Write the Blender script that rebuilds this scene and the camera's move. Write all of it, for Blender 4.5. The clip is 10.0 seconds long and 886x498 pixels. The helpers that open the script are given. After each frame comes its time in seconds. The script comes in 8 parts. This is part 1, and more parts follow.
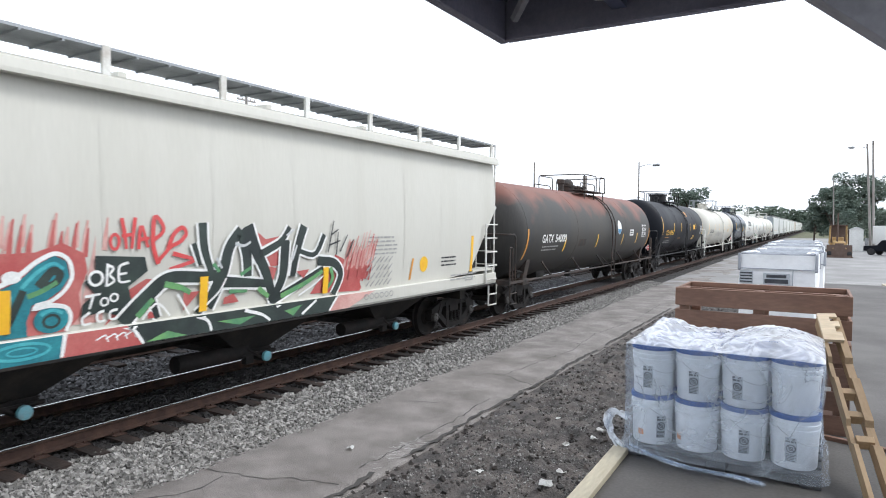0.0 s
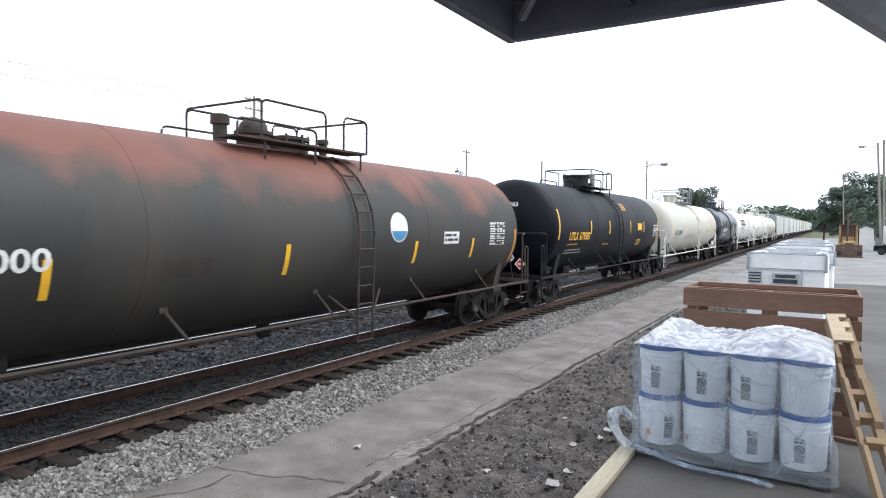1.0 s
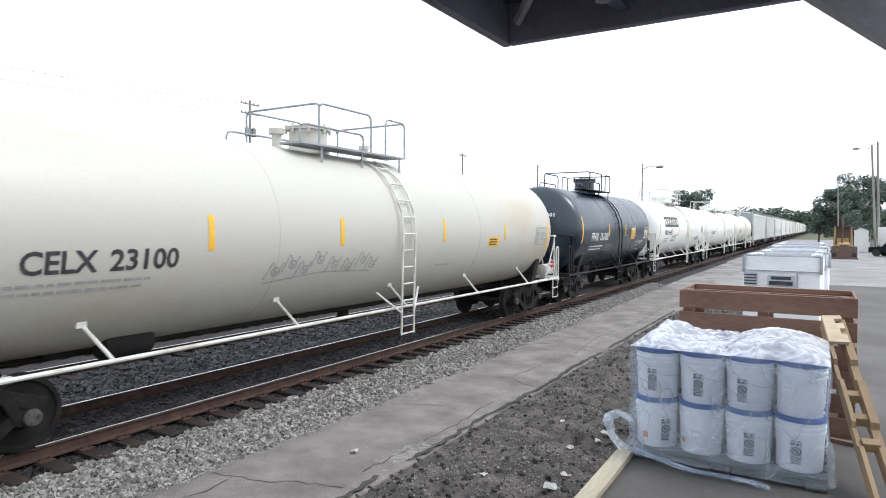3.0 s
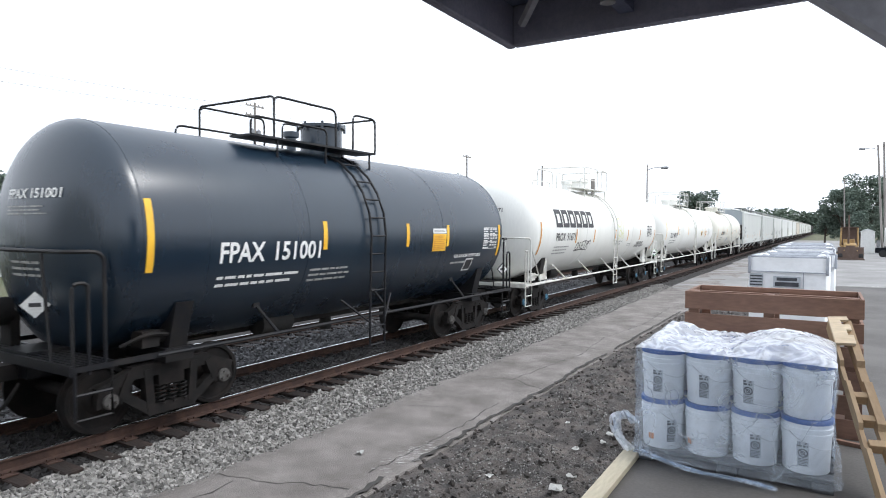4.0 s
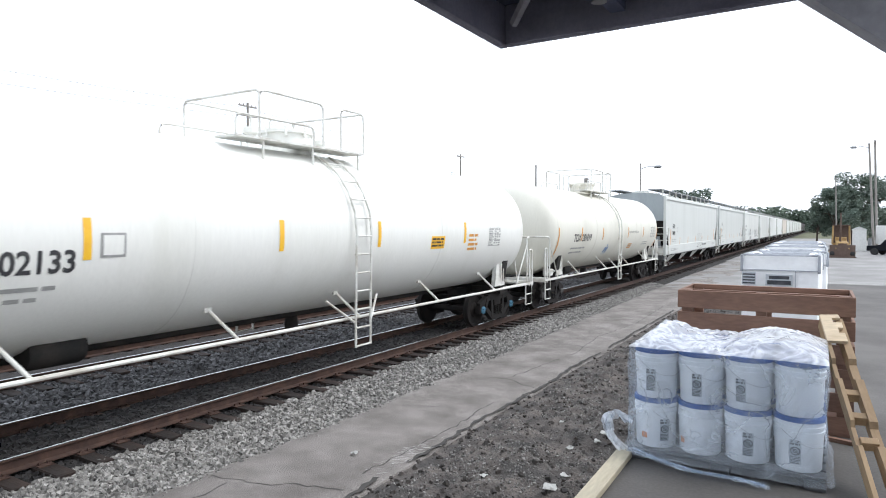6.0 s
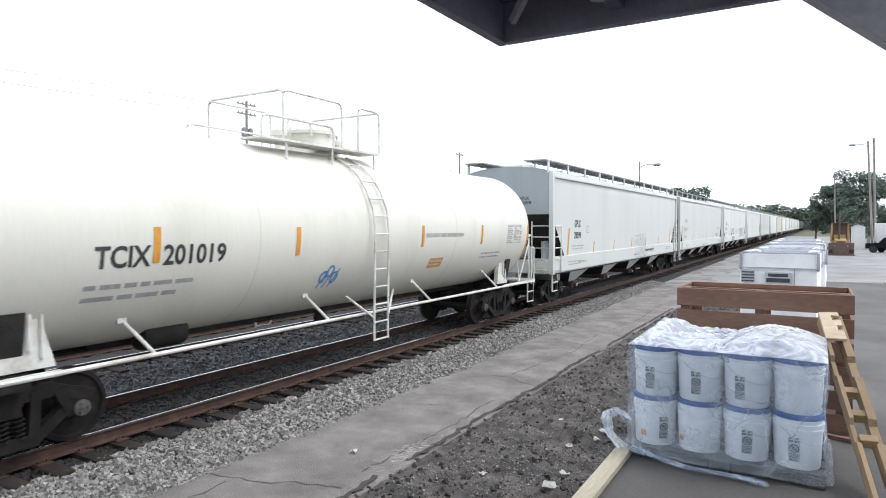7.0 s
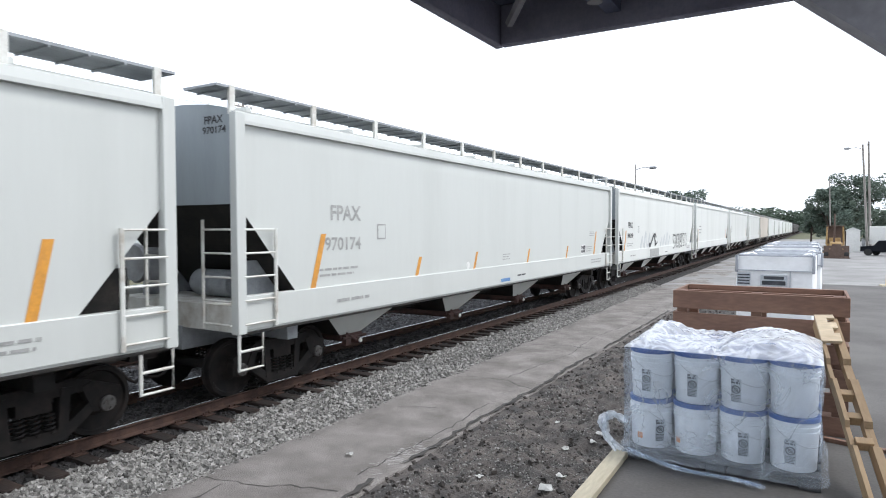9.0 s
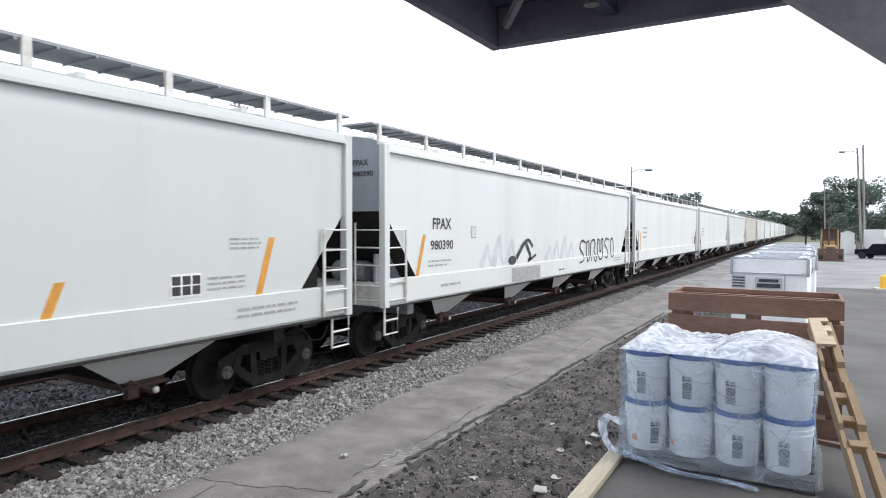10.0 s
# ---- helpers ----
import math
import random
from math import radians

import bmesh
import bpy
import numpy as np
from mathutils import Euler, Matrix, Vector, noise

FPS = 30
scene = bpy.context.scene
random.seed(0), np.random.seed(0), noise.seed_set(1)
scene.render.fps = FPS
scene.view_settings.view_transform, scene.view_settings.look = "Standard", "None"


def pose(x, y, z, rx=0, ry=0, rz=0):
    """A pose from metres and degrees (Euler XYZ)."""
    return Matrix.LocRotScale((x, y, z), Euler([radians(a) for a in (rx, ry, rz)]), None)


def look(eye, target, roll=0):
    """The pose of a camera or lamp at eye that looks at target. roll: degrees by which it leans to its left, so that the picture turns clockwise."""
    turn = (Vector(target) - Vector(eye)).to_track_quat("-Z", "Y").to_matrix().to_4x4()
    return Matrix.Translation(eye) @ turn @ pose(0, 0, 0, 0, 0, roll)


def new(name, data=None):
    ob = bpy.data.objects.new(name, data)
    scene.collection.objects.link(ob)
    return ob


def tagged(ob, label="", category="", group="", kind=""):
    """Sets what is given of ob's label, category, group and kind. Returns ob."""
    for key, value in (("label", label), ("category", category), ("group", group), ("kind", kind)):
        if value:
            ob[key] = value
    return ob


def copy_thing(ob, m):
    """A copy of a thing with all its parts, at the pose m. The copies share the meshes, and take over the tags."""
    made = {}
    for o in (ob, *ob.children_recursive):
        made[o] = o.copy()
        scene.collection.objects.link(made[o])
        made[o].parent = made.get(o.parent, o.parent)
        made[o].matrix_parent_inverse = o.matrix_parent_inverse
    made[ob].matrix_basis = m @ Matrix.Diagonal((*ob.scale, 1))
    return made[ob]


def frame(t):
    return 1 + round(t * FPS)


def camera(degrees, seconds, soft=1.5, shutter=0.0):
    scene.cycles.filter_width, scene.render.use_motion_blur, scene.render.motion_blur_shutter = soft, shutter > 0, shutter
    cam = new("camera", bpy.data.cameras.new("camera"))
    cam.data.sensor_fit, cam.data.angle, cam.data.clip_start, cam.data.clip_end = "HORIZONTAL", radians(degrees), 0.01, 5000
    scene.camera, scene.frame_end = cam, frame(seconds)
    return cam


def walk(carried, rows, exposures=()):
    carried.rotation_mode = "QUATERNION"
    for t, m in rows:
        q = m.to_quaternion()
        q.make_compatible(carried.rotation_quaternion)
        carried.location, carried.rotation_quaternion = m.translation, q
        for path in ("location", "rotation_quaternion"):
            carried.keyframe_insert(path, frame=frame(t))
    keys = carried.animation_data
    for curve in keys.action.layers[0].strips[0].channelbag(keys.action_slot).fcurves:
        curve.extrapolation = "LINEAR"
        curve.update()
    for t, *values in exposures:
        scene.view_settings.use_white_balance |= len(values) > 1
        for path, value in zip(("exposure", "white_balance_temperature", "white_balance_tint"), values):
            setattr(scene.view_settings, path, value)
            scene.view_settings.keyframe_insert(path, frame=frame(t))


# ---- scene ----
cam = camera(70.47, 10.0, soft=1.0, shutter=0.05)
CAM_ROWS = [
    (0, -0.007, 0.001, 3.012, 30.806, -2.305, -0.478),
    (0.5, -0.009, -0.014, 3.012, 31.370, -2.315, -0.480),
    (1, -0.006, -0.001, 3.013, 31.454, -2.368, -0.520),
    (1.5, -0.007, -0.010, 3.018, 31.416, -2.175, -0.510),
    (2, -0.005, -0.005, 3.017, 31.167, -2.125, -0.372),
    (3.5, -0.005, -0.003, 3.015, 31.190, -2.018, -0.214),
    (4, -0.005, -0.013, 3.017, 31.527, -1.937, -0.176),
    (4.5, -0.004, -0.016, 3.018, 31.535, -1.955, -0.157),
    (5, 0.000, -0.004, 3.014, 31.488, -1.826, -0.004),
    (5.5, 0.000, 0.000, 3.020, 31.100, -1.860, 0.000),
    (7, -0.002, 0.002, 3.018, 30.910, -2.132, 0.120),
    (7.5, -0.001, -0.002, 3.018, 30.644, -2.045, -0.031),
    (8, -0.006, 0.004, 3.019, 31.059, -2.040, -0.197),
    (8.5, -0.006, -0.005, 3.019, 30.799, -2.037, -0.061),
    (9, -0.004, 0.008, 3.016, 30.594, -1.896, 0.061),
    (9.5, -0.003, 0.007, 3.018, 30.352, -1.796, -0.122),
    (10, -0.004, 0.009, 3.019, 30.236, -1.794, -0.216),
]
walk(cam, [(t, pose(x, y, z, 90 + p, r, w)) for t, x, y, z, w, p, r in CAM_ROWS],
     exposures=[(0, 0.21, 6200, 10), (10, 0.21, 6200, 10)])

# ---- light: bright hazy overcast, soft sun high over the yard ----
world = bpy.data.worlds.new("world")
scene.world = world
world.use_nodes = True
wn, wl = world.node_tree.nodes, world.node_tree.links
sky = wn.new("ShaderNodeTexSky")
sky.sky_type = "NISHITA"
sky.sun_disc = False
SUN_EL, SUN_AZ = radians(52), radians(62)
sky.sun_elevation, sky.sun_rotation = SUN_EL, SUN_AZ
sky.dust_density, sky.air_density = 4.0, 1.5
haze = wn.new("ShaderNodeHueSaturation")
haze.inputs["Saturation"].default_value = 0.16
wl.new(sky.outputs[0], haze.inputs["Color"])
veil = wn.new("ShaderNodeMix")
veil.data_type = "RGBA"
veil.inputs["Factor"].default_value = 0.62
veil.inputs["B"].default_value = (11.5, 12.0, 12.8, 1)
wl.new(haze.outputs[0], veil.inputs["A"])
wl.new(veil.outputs["Result"], wn["Background"].inputs["Color"])
wn["Background"].inputs["Strength"].default_value = 0.145
sun = new("sun", bpy.data.lights.new("sun", "SUN"))
sun.data.energy, sun.data.angle, sun.data.color = 1.3, radians(16), (1.0, 0.96, 0.9)
sun_way = Vector((math.sin(SUN_AZ) * math.cos(SUN_EL), math.cos(SUN_AZ) * math.cos(SUN_EL), math.sin(SUN_EL)))
sun.matrix_basis = look(sun_way * 60, (0, 0, 0))


# ---- materials ----
def surface(name, a, b=None, rough=0.6, metal=0.0, s1=1.2, s2=40, lo=0.42, hi=0.68, bump=0.15, depth=0.01,
            stretch=(1, 1, 1), grain=0.12, vary=0.0, island=False, coat=0.0, spec=0.5):
    """Two colours mixed by broad stains, fine grain on top, relief from the grain."""
    m = bpy.data.materials.new(name)
    m.use_nodes = True
    n, l = m.node_tree.nodes, m.node_tree.links
    p = n["Principled BSDF"]
    co = n.new("ShaderNodeTexCoord")
    mp = n.new("ShaderNodeMapping")
    mp.inputs["Scale"].default_value = stretch
    l.new(co.outputs["Object"], mp.inputs["Vector"])
    n1 = n.new("ShaderNodeTexNoise")
    n1.inputs["Scale"].default_value, n1.inputs["Detail"].default_value = s1, 7
    n1.inputs["Roughness"].default_value = 0.62
    l.new(mp.outputs[0], n1.inputs["Vector"])
    n2 = n.new("ShaderNodeTexNoise")
    n2.inputs["Scale"].default_value, n2.inputs["Detail"].default_value = s2, 4
    l.new(mp.outputs[0], n2.inputs["Vector"])
    r = n.new("ShaderNodeMapRange")
    r.inputs["From Min"].default_value, r.inputs["From Max"].default_value = lo, hi
    l.new(n1.outputs["Fac"], r.inputs["Value"])
    mix = n.new("ShaderNodeMix")
    mix.data_type = "RGBA"
    mix.inputs["A"].default_value = (*a, 1)
    mix.inputs["B"].default_value = (*(b or tuple(c * 0.8 for c in a)), 1)
    l.new(r.outputs[0], mix.inputs["Factor"])
    g = n.new("ShaderNodeMapRange")
    g.inputs["From Min"].default_value, g.inputs["From Max"].default_value = 0.25, 0.75
    g.inputs["To Min"].default_value, g.inputs["To Max"].default_value = 1 - grain, 1 + grain
    l.new(n2.outputs["Fac"], g.inputs["Value"])
    val = g.outputs[0]
    if vary:
        if island:
            src = n.new("ShaderNodeNewGeometry").outputs["Random Per Island"]
        else:
            src = n.new("ShaderNodeObjectInfo").outputs["Random"]
        v = n.new("ShaderNodeMapRange")
        v.inputs["To Min"].default_value, v.inputs["To Max"].default_value = 1 - vary, 1 + vary
        l.new(src, v.inputs["Value"])
        t = n.new("ShaderNodeMath")
        t.operation = "MULTIPLY"
        l.new(v.outputs[0], t.inputs[0])
        l.new(val, t.inputs[1])
        val = t.outputs[0]
    sc = n.new("ShaderNodeVectorMath")
    sc.operation = "SCALE"
    l.new(mix.outputs["Result"], sc.inputs[0])
    l.new(val, sc.inputs["Scale"])
    l.new(sc.outputs[0], p.inputs["Base Color"])
    rr = n.new("ShaderNodeMapRange")
    rr.inputs["To Min"].default_value, rr.inputs["To Max"].default_value = max(rough - 0.12, 0.05), min(rough + 0.12, 1)
    l.new(n1.outputs["Fac"], rr.inputs["Value"])
    l.new(rr.outputs[0], p.inputs["Roughness"])
    p.inputs["Metallic"].default_value = metal
    p.inputs["Coat Weight"].default_value = coat
    p.inputs["Specular IOR Level"].default_value = spec
    if bump:
        bp = n.new("ShaderNodeBump")
        bp.inputs["Strength"].default_value, bp.inputs["Distance"].default_value = bump, depth
        l.new(n2.outputs["Fac"], bp.inputs["Height"])
        l.new(bp.outputs[0], p.inputs["Normal"])
    return m


def film(name, colour, clear, rough, vary, crease=0.5, scale=9):
    """Thin plastic film: part clear, part milky gloss, with sharp creases."""
    m = bpy.data.materials.new(name)
    m.use_nodes = True
    n, l = m.node_tree.nodes, m.node_tree.links
    p = n["Principled BSDF"]
    p.inputs["Base Color"].default_value = (*colour, 1)
    p.inputs["Roughness"].default_value = rough
    p.inputs["Specular IOR Level"].default_value = 0.7
    tr = n.new("ShaderNodeBsdfTransparent")
    tr.inputs["Color"].default_value = (0.93, 0.96, 1.0, 1)
    mx = n.new("ShaderNodeMixShader")
    no = n.new("ShaderNodeTexNoise")
    no.inputs["Scale"].default_value, no.inputs["Detail"].default_value = scale, 6
    no.inputs["Distortion"].default_value = 1.2
    co = n.new("ShaderNodeTexCoord")
    l.new(co.outputs["Object"], no.inputs["Vector"])
    d = n.new("ShaderNodeMath")
    d.operation = "SUBTRACT"
    d.inputs[1].default_value = 0.5
    l.new(no.outputs["Fac"], d.inputs[0])
    ridge = n.new("ShaderNodeMath")
    ridge.operation = "ABSOLUTE"
    l.new(d.outputs[0], ridge.inputs[0])
    r = n.new("ShaderNodeMapRange")
    r.inputs["From Min"].default_value, r.inputs["From Max"].default_value = 0.0, 0.12
    r.inputs["To Min"].default_value, r.inputs["To Max"].default_value = clear - vary, min(clear + vary, 1)
    l.new(ridge.outputs[0], r.inputs["Value"])
    l.new(r.outputs[0], mx.inputs[0])
    l.new(p.outputs[0], mx.inputs[1])
    l.new(tr.outputs[0], mx.inputs[2])
    bp = n.new("ShaderNodeBump")
    bp.inputs["Strength"].default_value, bp.inputs["Distance"].default_value = crease, 0.03
    l.new(ridge.outputs[0], bp.inputs["Height"])
    l.new(bp.outputs[0], p.inputs["Normal"])
    l.new(mx.outputs[0], n["Material Output"].inputs["Surface"])
    return m


STREAK = (1, 1, 0.12)
M = {
    "white": surface("white_car_paint", (0.78, 0.78, 0.74), (0.66, 0.66, 0.6), 0.45, s1=0.7, s2=30, lo=0.5, hi=0.85, stretch=STREAK, bump=0.04, grain=0.03),
    "cool_white": surface("cool_white_car_paint", (0.56, 0.575, 0.55), (0.5, 0.515, 0.49), 0.45, s1=0.6, s2=12, lo=0.5, hi=0.85, stretch=STREAK, bump=0.015, grain=0.012),
    "hopper_white": surface("hopper_white_paint", (0.66, 0.67, 0.64), (0.57, 0.58, 0.55), 0.45, s1=0.7, s2=30, lo=0.5, hi=0.85, stretch=STREAK, bump=0.03, grain=0.02),
    "pale": surface("pale_cream_car_paint", (0.56, 0.55, 0.495), (0.49, 0.48, 0.42), 0.5, s1=0.6, s2=30, lo=0.5, hi=0.85, stretch=STREAK, bump=0.04, grain=0.03),
    "cream": surface("cream_tank_paint", (0.5, 0.485, 0.43), (0.45, 0.35, 0.22), 0.5, s1=0.5, s2=30, lo=0.55, hi=0.8, stretch=(1, 0.4, 1), bump=0.04, grain=0.03),
    "off_white": surface("off_white_tank_paint", (0.68, 0.665, 0.59), (0.55, 0.535, 0.46), 0.48, s1=0.6, s2=30, lo=0.5, hi=0.8, stretch=STREAK, bump=0.03, grain=0.03),
    "tan": surface("tan_car_paint", (0.62, 0.56, 0.48), (0.5, 0.44, 0.38), 0.55, s1=0.6, stretch=STREAK, bump=0.04, grain=0.04),
    "black": surface("black_tank_paint", (0.0035, 0.0048, 0.009), (0.007, 0.0085, 0.013), 0.5, spec=0.17, s1=0.8, s2=25, lo=0.45, hi=0.75, stretch=STREAK, bump=0.03, grain=0.05),
    # blue-teal base stands in for the sky's reflection on black paint
    "gloss_black": surface("glossy_black_tank_paint", (0.008, 0.019, 0.034), (0.012, 0.025, 0.041), 0.28, spec=0.7, s1=0.8, s2=25, lo=0.45, hi=0.75, stretch=STREAK, bump=0.02, grain=0.04),
    "darkcar": surface("dark_grey_car_paint", (0.07, 0.07, 0.075), (0.12, 0.1, 0.09), 0.6, s1=0.6, stretch=STREAK, bump=0.05),
    "trim_black": surface("black_trim_steel", (0.008, 0.0085, 0.011), (0.02, 0.018, 0.017), 0.5, spec=0.3, s1=3, bump=0.06),
    "trim_white": surface("white_trim_steel", (0.68, 0.68, 0.64), (0.38, 0.33, 0.27), 0.55, s1=2.6, lo=0.45, hi=0.75, bump=0.05, grain=0.05),
    "trim_rust": surface("rusty_trim_steel", (0.03, 0.026, 0.024), (0.07, 0.045, 0.034), 0.75, s1=3, bump=0.1),
    "grime": surface("truck_grime", (0.009, 0.0082, 0.008), (0.024, 0.019, 0.017), 0.8, spec=0.3, s1=4, s2=60, bump=0.3, depth=0.006),
    # dirt, with the shade beneath the cars mixed into the colour
    "dark_under": surface("underframe_dirt_and_shade", (0.014, 0.0135, 0.013), (0.036, 0.031, 0.027), 0.8, spec=0.3, s1=2.5, s2=40, bump=0.2),
    "grate": surface("galvanised_grating", (0.34, 0.36, 0.38), (0.25, 0.265, 0.28), 0.6, metal=0.1, s1=3, bump=0.2),
    "steel": surface("polished_rail_head", (0.72, 0.74, 0.76), (0.6, 0.6, 0.6), 0.22, metal=1, s1=6, bump=0.03, grain=0.05),
    "rail_rust": surface("rail_rust", (0.045, 0.024, 0.018), (0.085, 0.046, 0.033), 0.85, s1=5, s2=80, bump=0.3, depth=0.004),
    "tie": surface("creosote_tie", (0.017, 0.011, 0.009), (0.037, 0.024, 0.019), 0.9, s1=5, s2=45, stretch=(0.25, 1, 1), bump=0.5, depth=0.01, vary=0.35),
    "yellow": surface("yellow_reflector", (0.85, 0.5, 0.03), (0.8, 0.42, 0.03), 0.4, s1=6, bump=0.03, grain=0.05),
    "amber": surface("worn_amber_reflector", (0.66, 0.3, 0.04), (0.52, 0.24, 0.05), 0.5, s1=6, bump=0.03),
    "ink": surface("black_lettering", (0.03, 0.03, 0.035), (0.06, 0.06, 0.06), 0.6, s1=8, bump=0.02),
    "grey_ink": surface("faded_grey_lettering", (0.3, 0.3, 0.29), (0.42, 0.42, 0.4), 0.6, s1=8, bump=0.02),
    "paper": surface("white_lettering", (0.8, 0.8, 0.78), (0.66, 0.66, 0.64), 0.55, s1=8, bump=0.02),
    "red": surface("red_placard", (0.6, 0.06, 0.07), (0.5, 0.08, 0.08), 0.5, s1=6, bump=0.02),
    "logo_blue": surface("blue_logo_paint", (0.05, 0.22, 0.42), (0.08, 0.28, 0.45), 0.5, s1=8, bump=0.02),
    "cap_blue": surface("blue_bearing_cap", (0.06, 0.19, 0.29), (0.05, 0.1, 0.14), 0.6, s1=12, bump=0.1),
    "cap_grey": surface("grey_bearing_cap", (0.1, 0.095, 0.09), (0.05, 0.042, 0.037), 0.7, s1=12, bump=0.1),
    "g_red": surface("spray_red", (0.42, 0.085, 0.08), (0.5, 0.17, 0.15), 0.6, s1=1.6, lo=0.4, hi=0.7, bump=0.02, grain=0.1),
    "g_pink": surface("spray_pink_fade", (0.62, 0.38, 0.34), (0.52, 0.25, 0.22), 0.6, s1=2, bump=0.02, grain=0.1),
    "g_scarlet": surface("spray_scarlet", (0.6, 0.07, 0.07), (0.55, 0.1, 0.1), 0.6, s1=4, bump=0.02),
    "g_black": surface("spray_black", (0.02, 0.028, 0.028), (0.04, 0.06, 0.05), 0.55, s1=2, bump=0.02),
    "g_green": surface("spray_green", (0.16, 0.36, 0.13), (0.07, 0.22, 0.12), 0.6, s1=2, bump=0.02),
    "g_cyan": surface("spray_cyan", (0.05, 0.34, 0.4), (0.1, 0.45, 0.48), 0.55, s1=2.5, bump=0.02),
    # blue-grey end colour holds the shade on the car ends
    "end_shade": surface("shaded_end_sheet", (0.34, 0.38, 0.4), (0.28, 0.31, 0.33), 0.55, s1=0.8, stretch=STREAK, bump=0.03, grain=0.04),
    "cap_teal": surface("pale_teal_outlet_cap", (0.12, 0.36, 0.42), (0.2, 0.3, 0.32), 0.5, s1=9, bump=0.06),
    "g_teal": surface("spray_teal", (0.02, 0.16, 0.2), (0.03, 0.26, 0.3), 0.55, s1=2.5, bump=0.02),
    "g_white": surface("spray_white", (0.8, 0.8, 0.78), (0.72, 0.74, 0.72), 0.6, s1=4, bump=0.02),
    "g_lime": surface("spray_faint_lime", (0.66, 0.68, 0.3), (0.72, 0.72, 0.5), 0.6, s1=4, bump=0.02),
    "g_blue": surface("spray_blue", (0.1, 0.22, 0.45), (0.2, 0.34, 0.5), 0.6, s1=4, bump=0.02),
    "g_silver": surface("spray_silver", (0.5, 0.52, 0.52), (0.6, 0.62, 0.62), 0.5, s1=3, bump=0.02),
    "asphalt": surface("weathered_asphalt", (0.25, 0.23, 0.216), (0.145, 0.131, 0.121), 0.9, s1=1.3, s2=70, lo=0.36, hi=0.64, bump=1.0, depth=0.018, grain=0.6),
    "tar": surface("dark_crack_fill", (0.045, 0.042, 0.04), (0.06, 0.056, 0.05), 0.95, s1=5, bump=0.3),
    "scuff": surface("pale_scuffed_asphalt", (0.5, 0.49, 0.47), (0.4, 0.39, 0.37), 0.9, s1=9, bump=0.2),
    "dirt": surface("dark_gravelly_dirt", (0.05, 0.046, 0.044), (0.14, 0.121, 0.11), 0.95, s1=2.2, s2=45, lo=0.4, hi=0.66, bump=0.9, depth=0.03, grain=0.3),
    # near-black: shade under the train and between stones is in this colour
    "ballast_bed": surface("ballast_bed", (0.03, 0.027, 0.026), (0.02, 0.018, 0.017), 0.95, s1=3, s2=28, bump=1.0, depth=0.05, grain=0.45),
    "stone": surface("ballast_stone", (0.25, 0.242, 0.228), (0.112, 0.105, 0.096), 0.85, s1=14, s2=60, bump=0.3, depth=0.004, vary=0.6, island=True),
    # ballast again, darkened to carry the train's shade
    "dark_stone": surface("shaded_ballast_stone", (0.017, 0.016, 0.0165), (0.034, 0.031, 0.031), 0.85, s1=14, s2=60, bump=0.3, depth=0.004, vary=0.5, island=True),
    "mid_stone": surface("mid_grey_ballast_stone", (0.105, 0.105, 0.11), (0.062, 0.06, 0.063), 0.85, s1=14, s2=60, bump=0.3, depth=0.004, vary=0.55, island=True),
    "gate_rust": surface("rusted_gate_steel", (0.075, 0.036, 0.03), (0.035, 0.024, 0.022), 0.8, s1=4, s2=40, bump=0.2),
    "clod": surface("dark_clod", (0.04, 0.036, 0.034), (0.085, 0.072, 0.064), 0.95, s1=9, s2=50, bump=0.5, vary=0.4, island=True),
    "pebble": surface("dirt_pebble", (0.14, 0.134, 0.127), (0.25, 0.24, 0.228), 0.9, s1=14, bump=0.3, vary=0.6, island=True),
    "yard": surface("pale_yard_asphalt", (0.29, 0.285, 0.28), (0.19, 0.186, 0.182), 0.9, s1=0.3, s2=30, lo=0.35, hi=0.65, bump=0.2, grain=0.1),
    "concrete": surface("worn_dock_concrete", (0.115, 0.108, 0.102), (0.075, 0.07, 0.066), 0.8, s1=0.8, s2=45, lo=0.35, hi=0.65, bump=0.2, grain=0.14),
    "grass": surface("dry_grass_ground", (0.075, 0.085, 0.04), (0.12, 0.11, 0.065), 0.95, s1=0.25, s2=25, bump=0.5, depth=0.05, grain=0.3),
    "wood": surface("red_brown_crate_wood", (0.25, 0.145, 0.102), (0.165, 0.092, 0.066), 0.75, s1=3, s2=50, stretch=(0.25, 1, 1), bump=0.3, depth=0.004, grain=0.18, vary=0.15),
    "pale_pine": surface("pale_split_pine", (0.64, 0.53, 0.38), (0.52, 0.41, 0.28), 0.75, s1=4, s2=45, stretch=(0.25, 1, 1), bump=0.25, depth=0.003, grain=0.14, vary=0.1),
    "bail": surface("pale_wire", (0.5, 0.51, 0.53), (0.4, 0.41, 0.43), 0.5, s1=6, bump=0.02),
    "pine": surface("raw_pine", (0.37, 0.26, 0.15), (0.28, 0.185, 0.1), 0.7, s1=3, s2=45, stretch=(1, 1, 0.25), bump=0.25, depth=0.003, grain=0.14, vary=0.12),
    "board": surface("pale_edge_board", (0.55, 0.5, 0.38), (0.42, 0.37, 0.27), 0.75, s1=4, s2=50, stretch=(1, 0.2, 1), bump=0.2),
    "plastic_black": surface("black_pallet_plastic", (0.035, 0.037, 0.042), (0.06, 0.06, 0.065), 0.55, s1=5, bump=0.05),
    "pail": surface("white_pail_plastic", (0.83, 0.85, 0.87), (0.79, 0.81, 0.84), 0.35, s1=4, bump=0.02, grain=0.03),
    "lid": surface("blue_lid_plastic", (0.004, 0.06, 0.27), (0.008, 0.08, 0.31), 0.35, s1=6, bump=0.02),
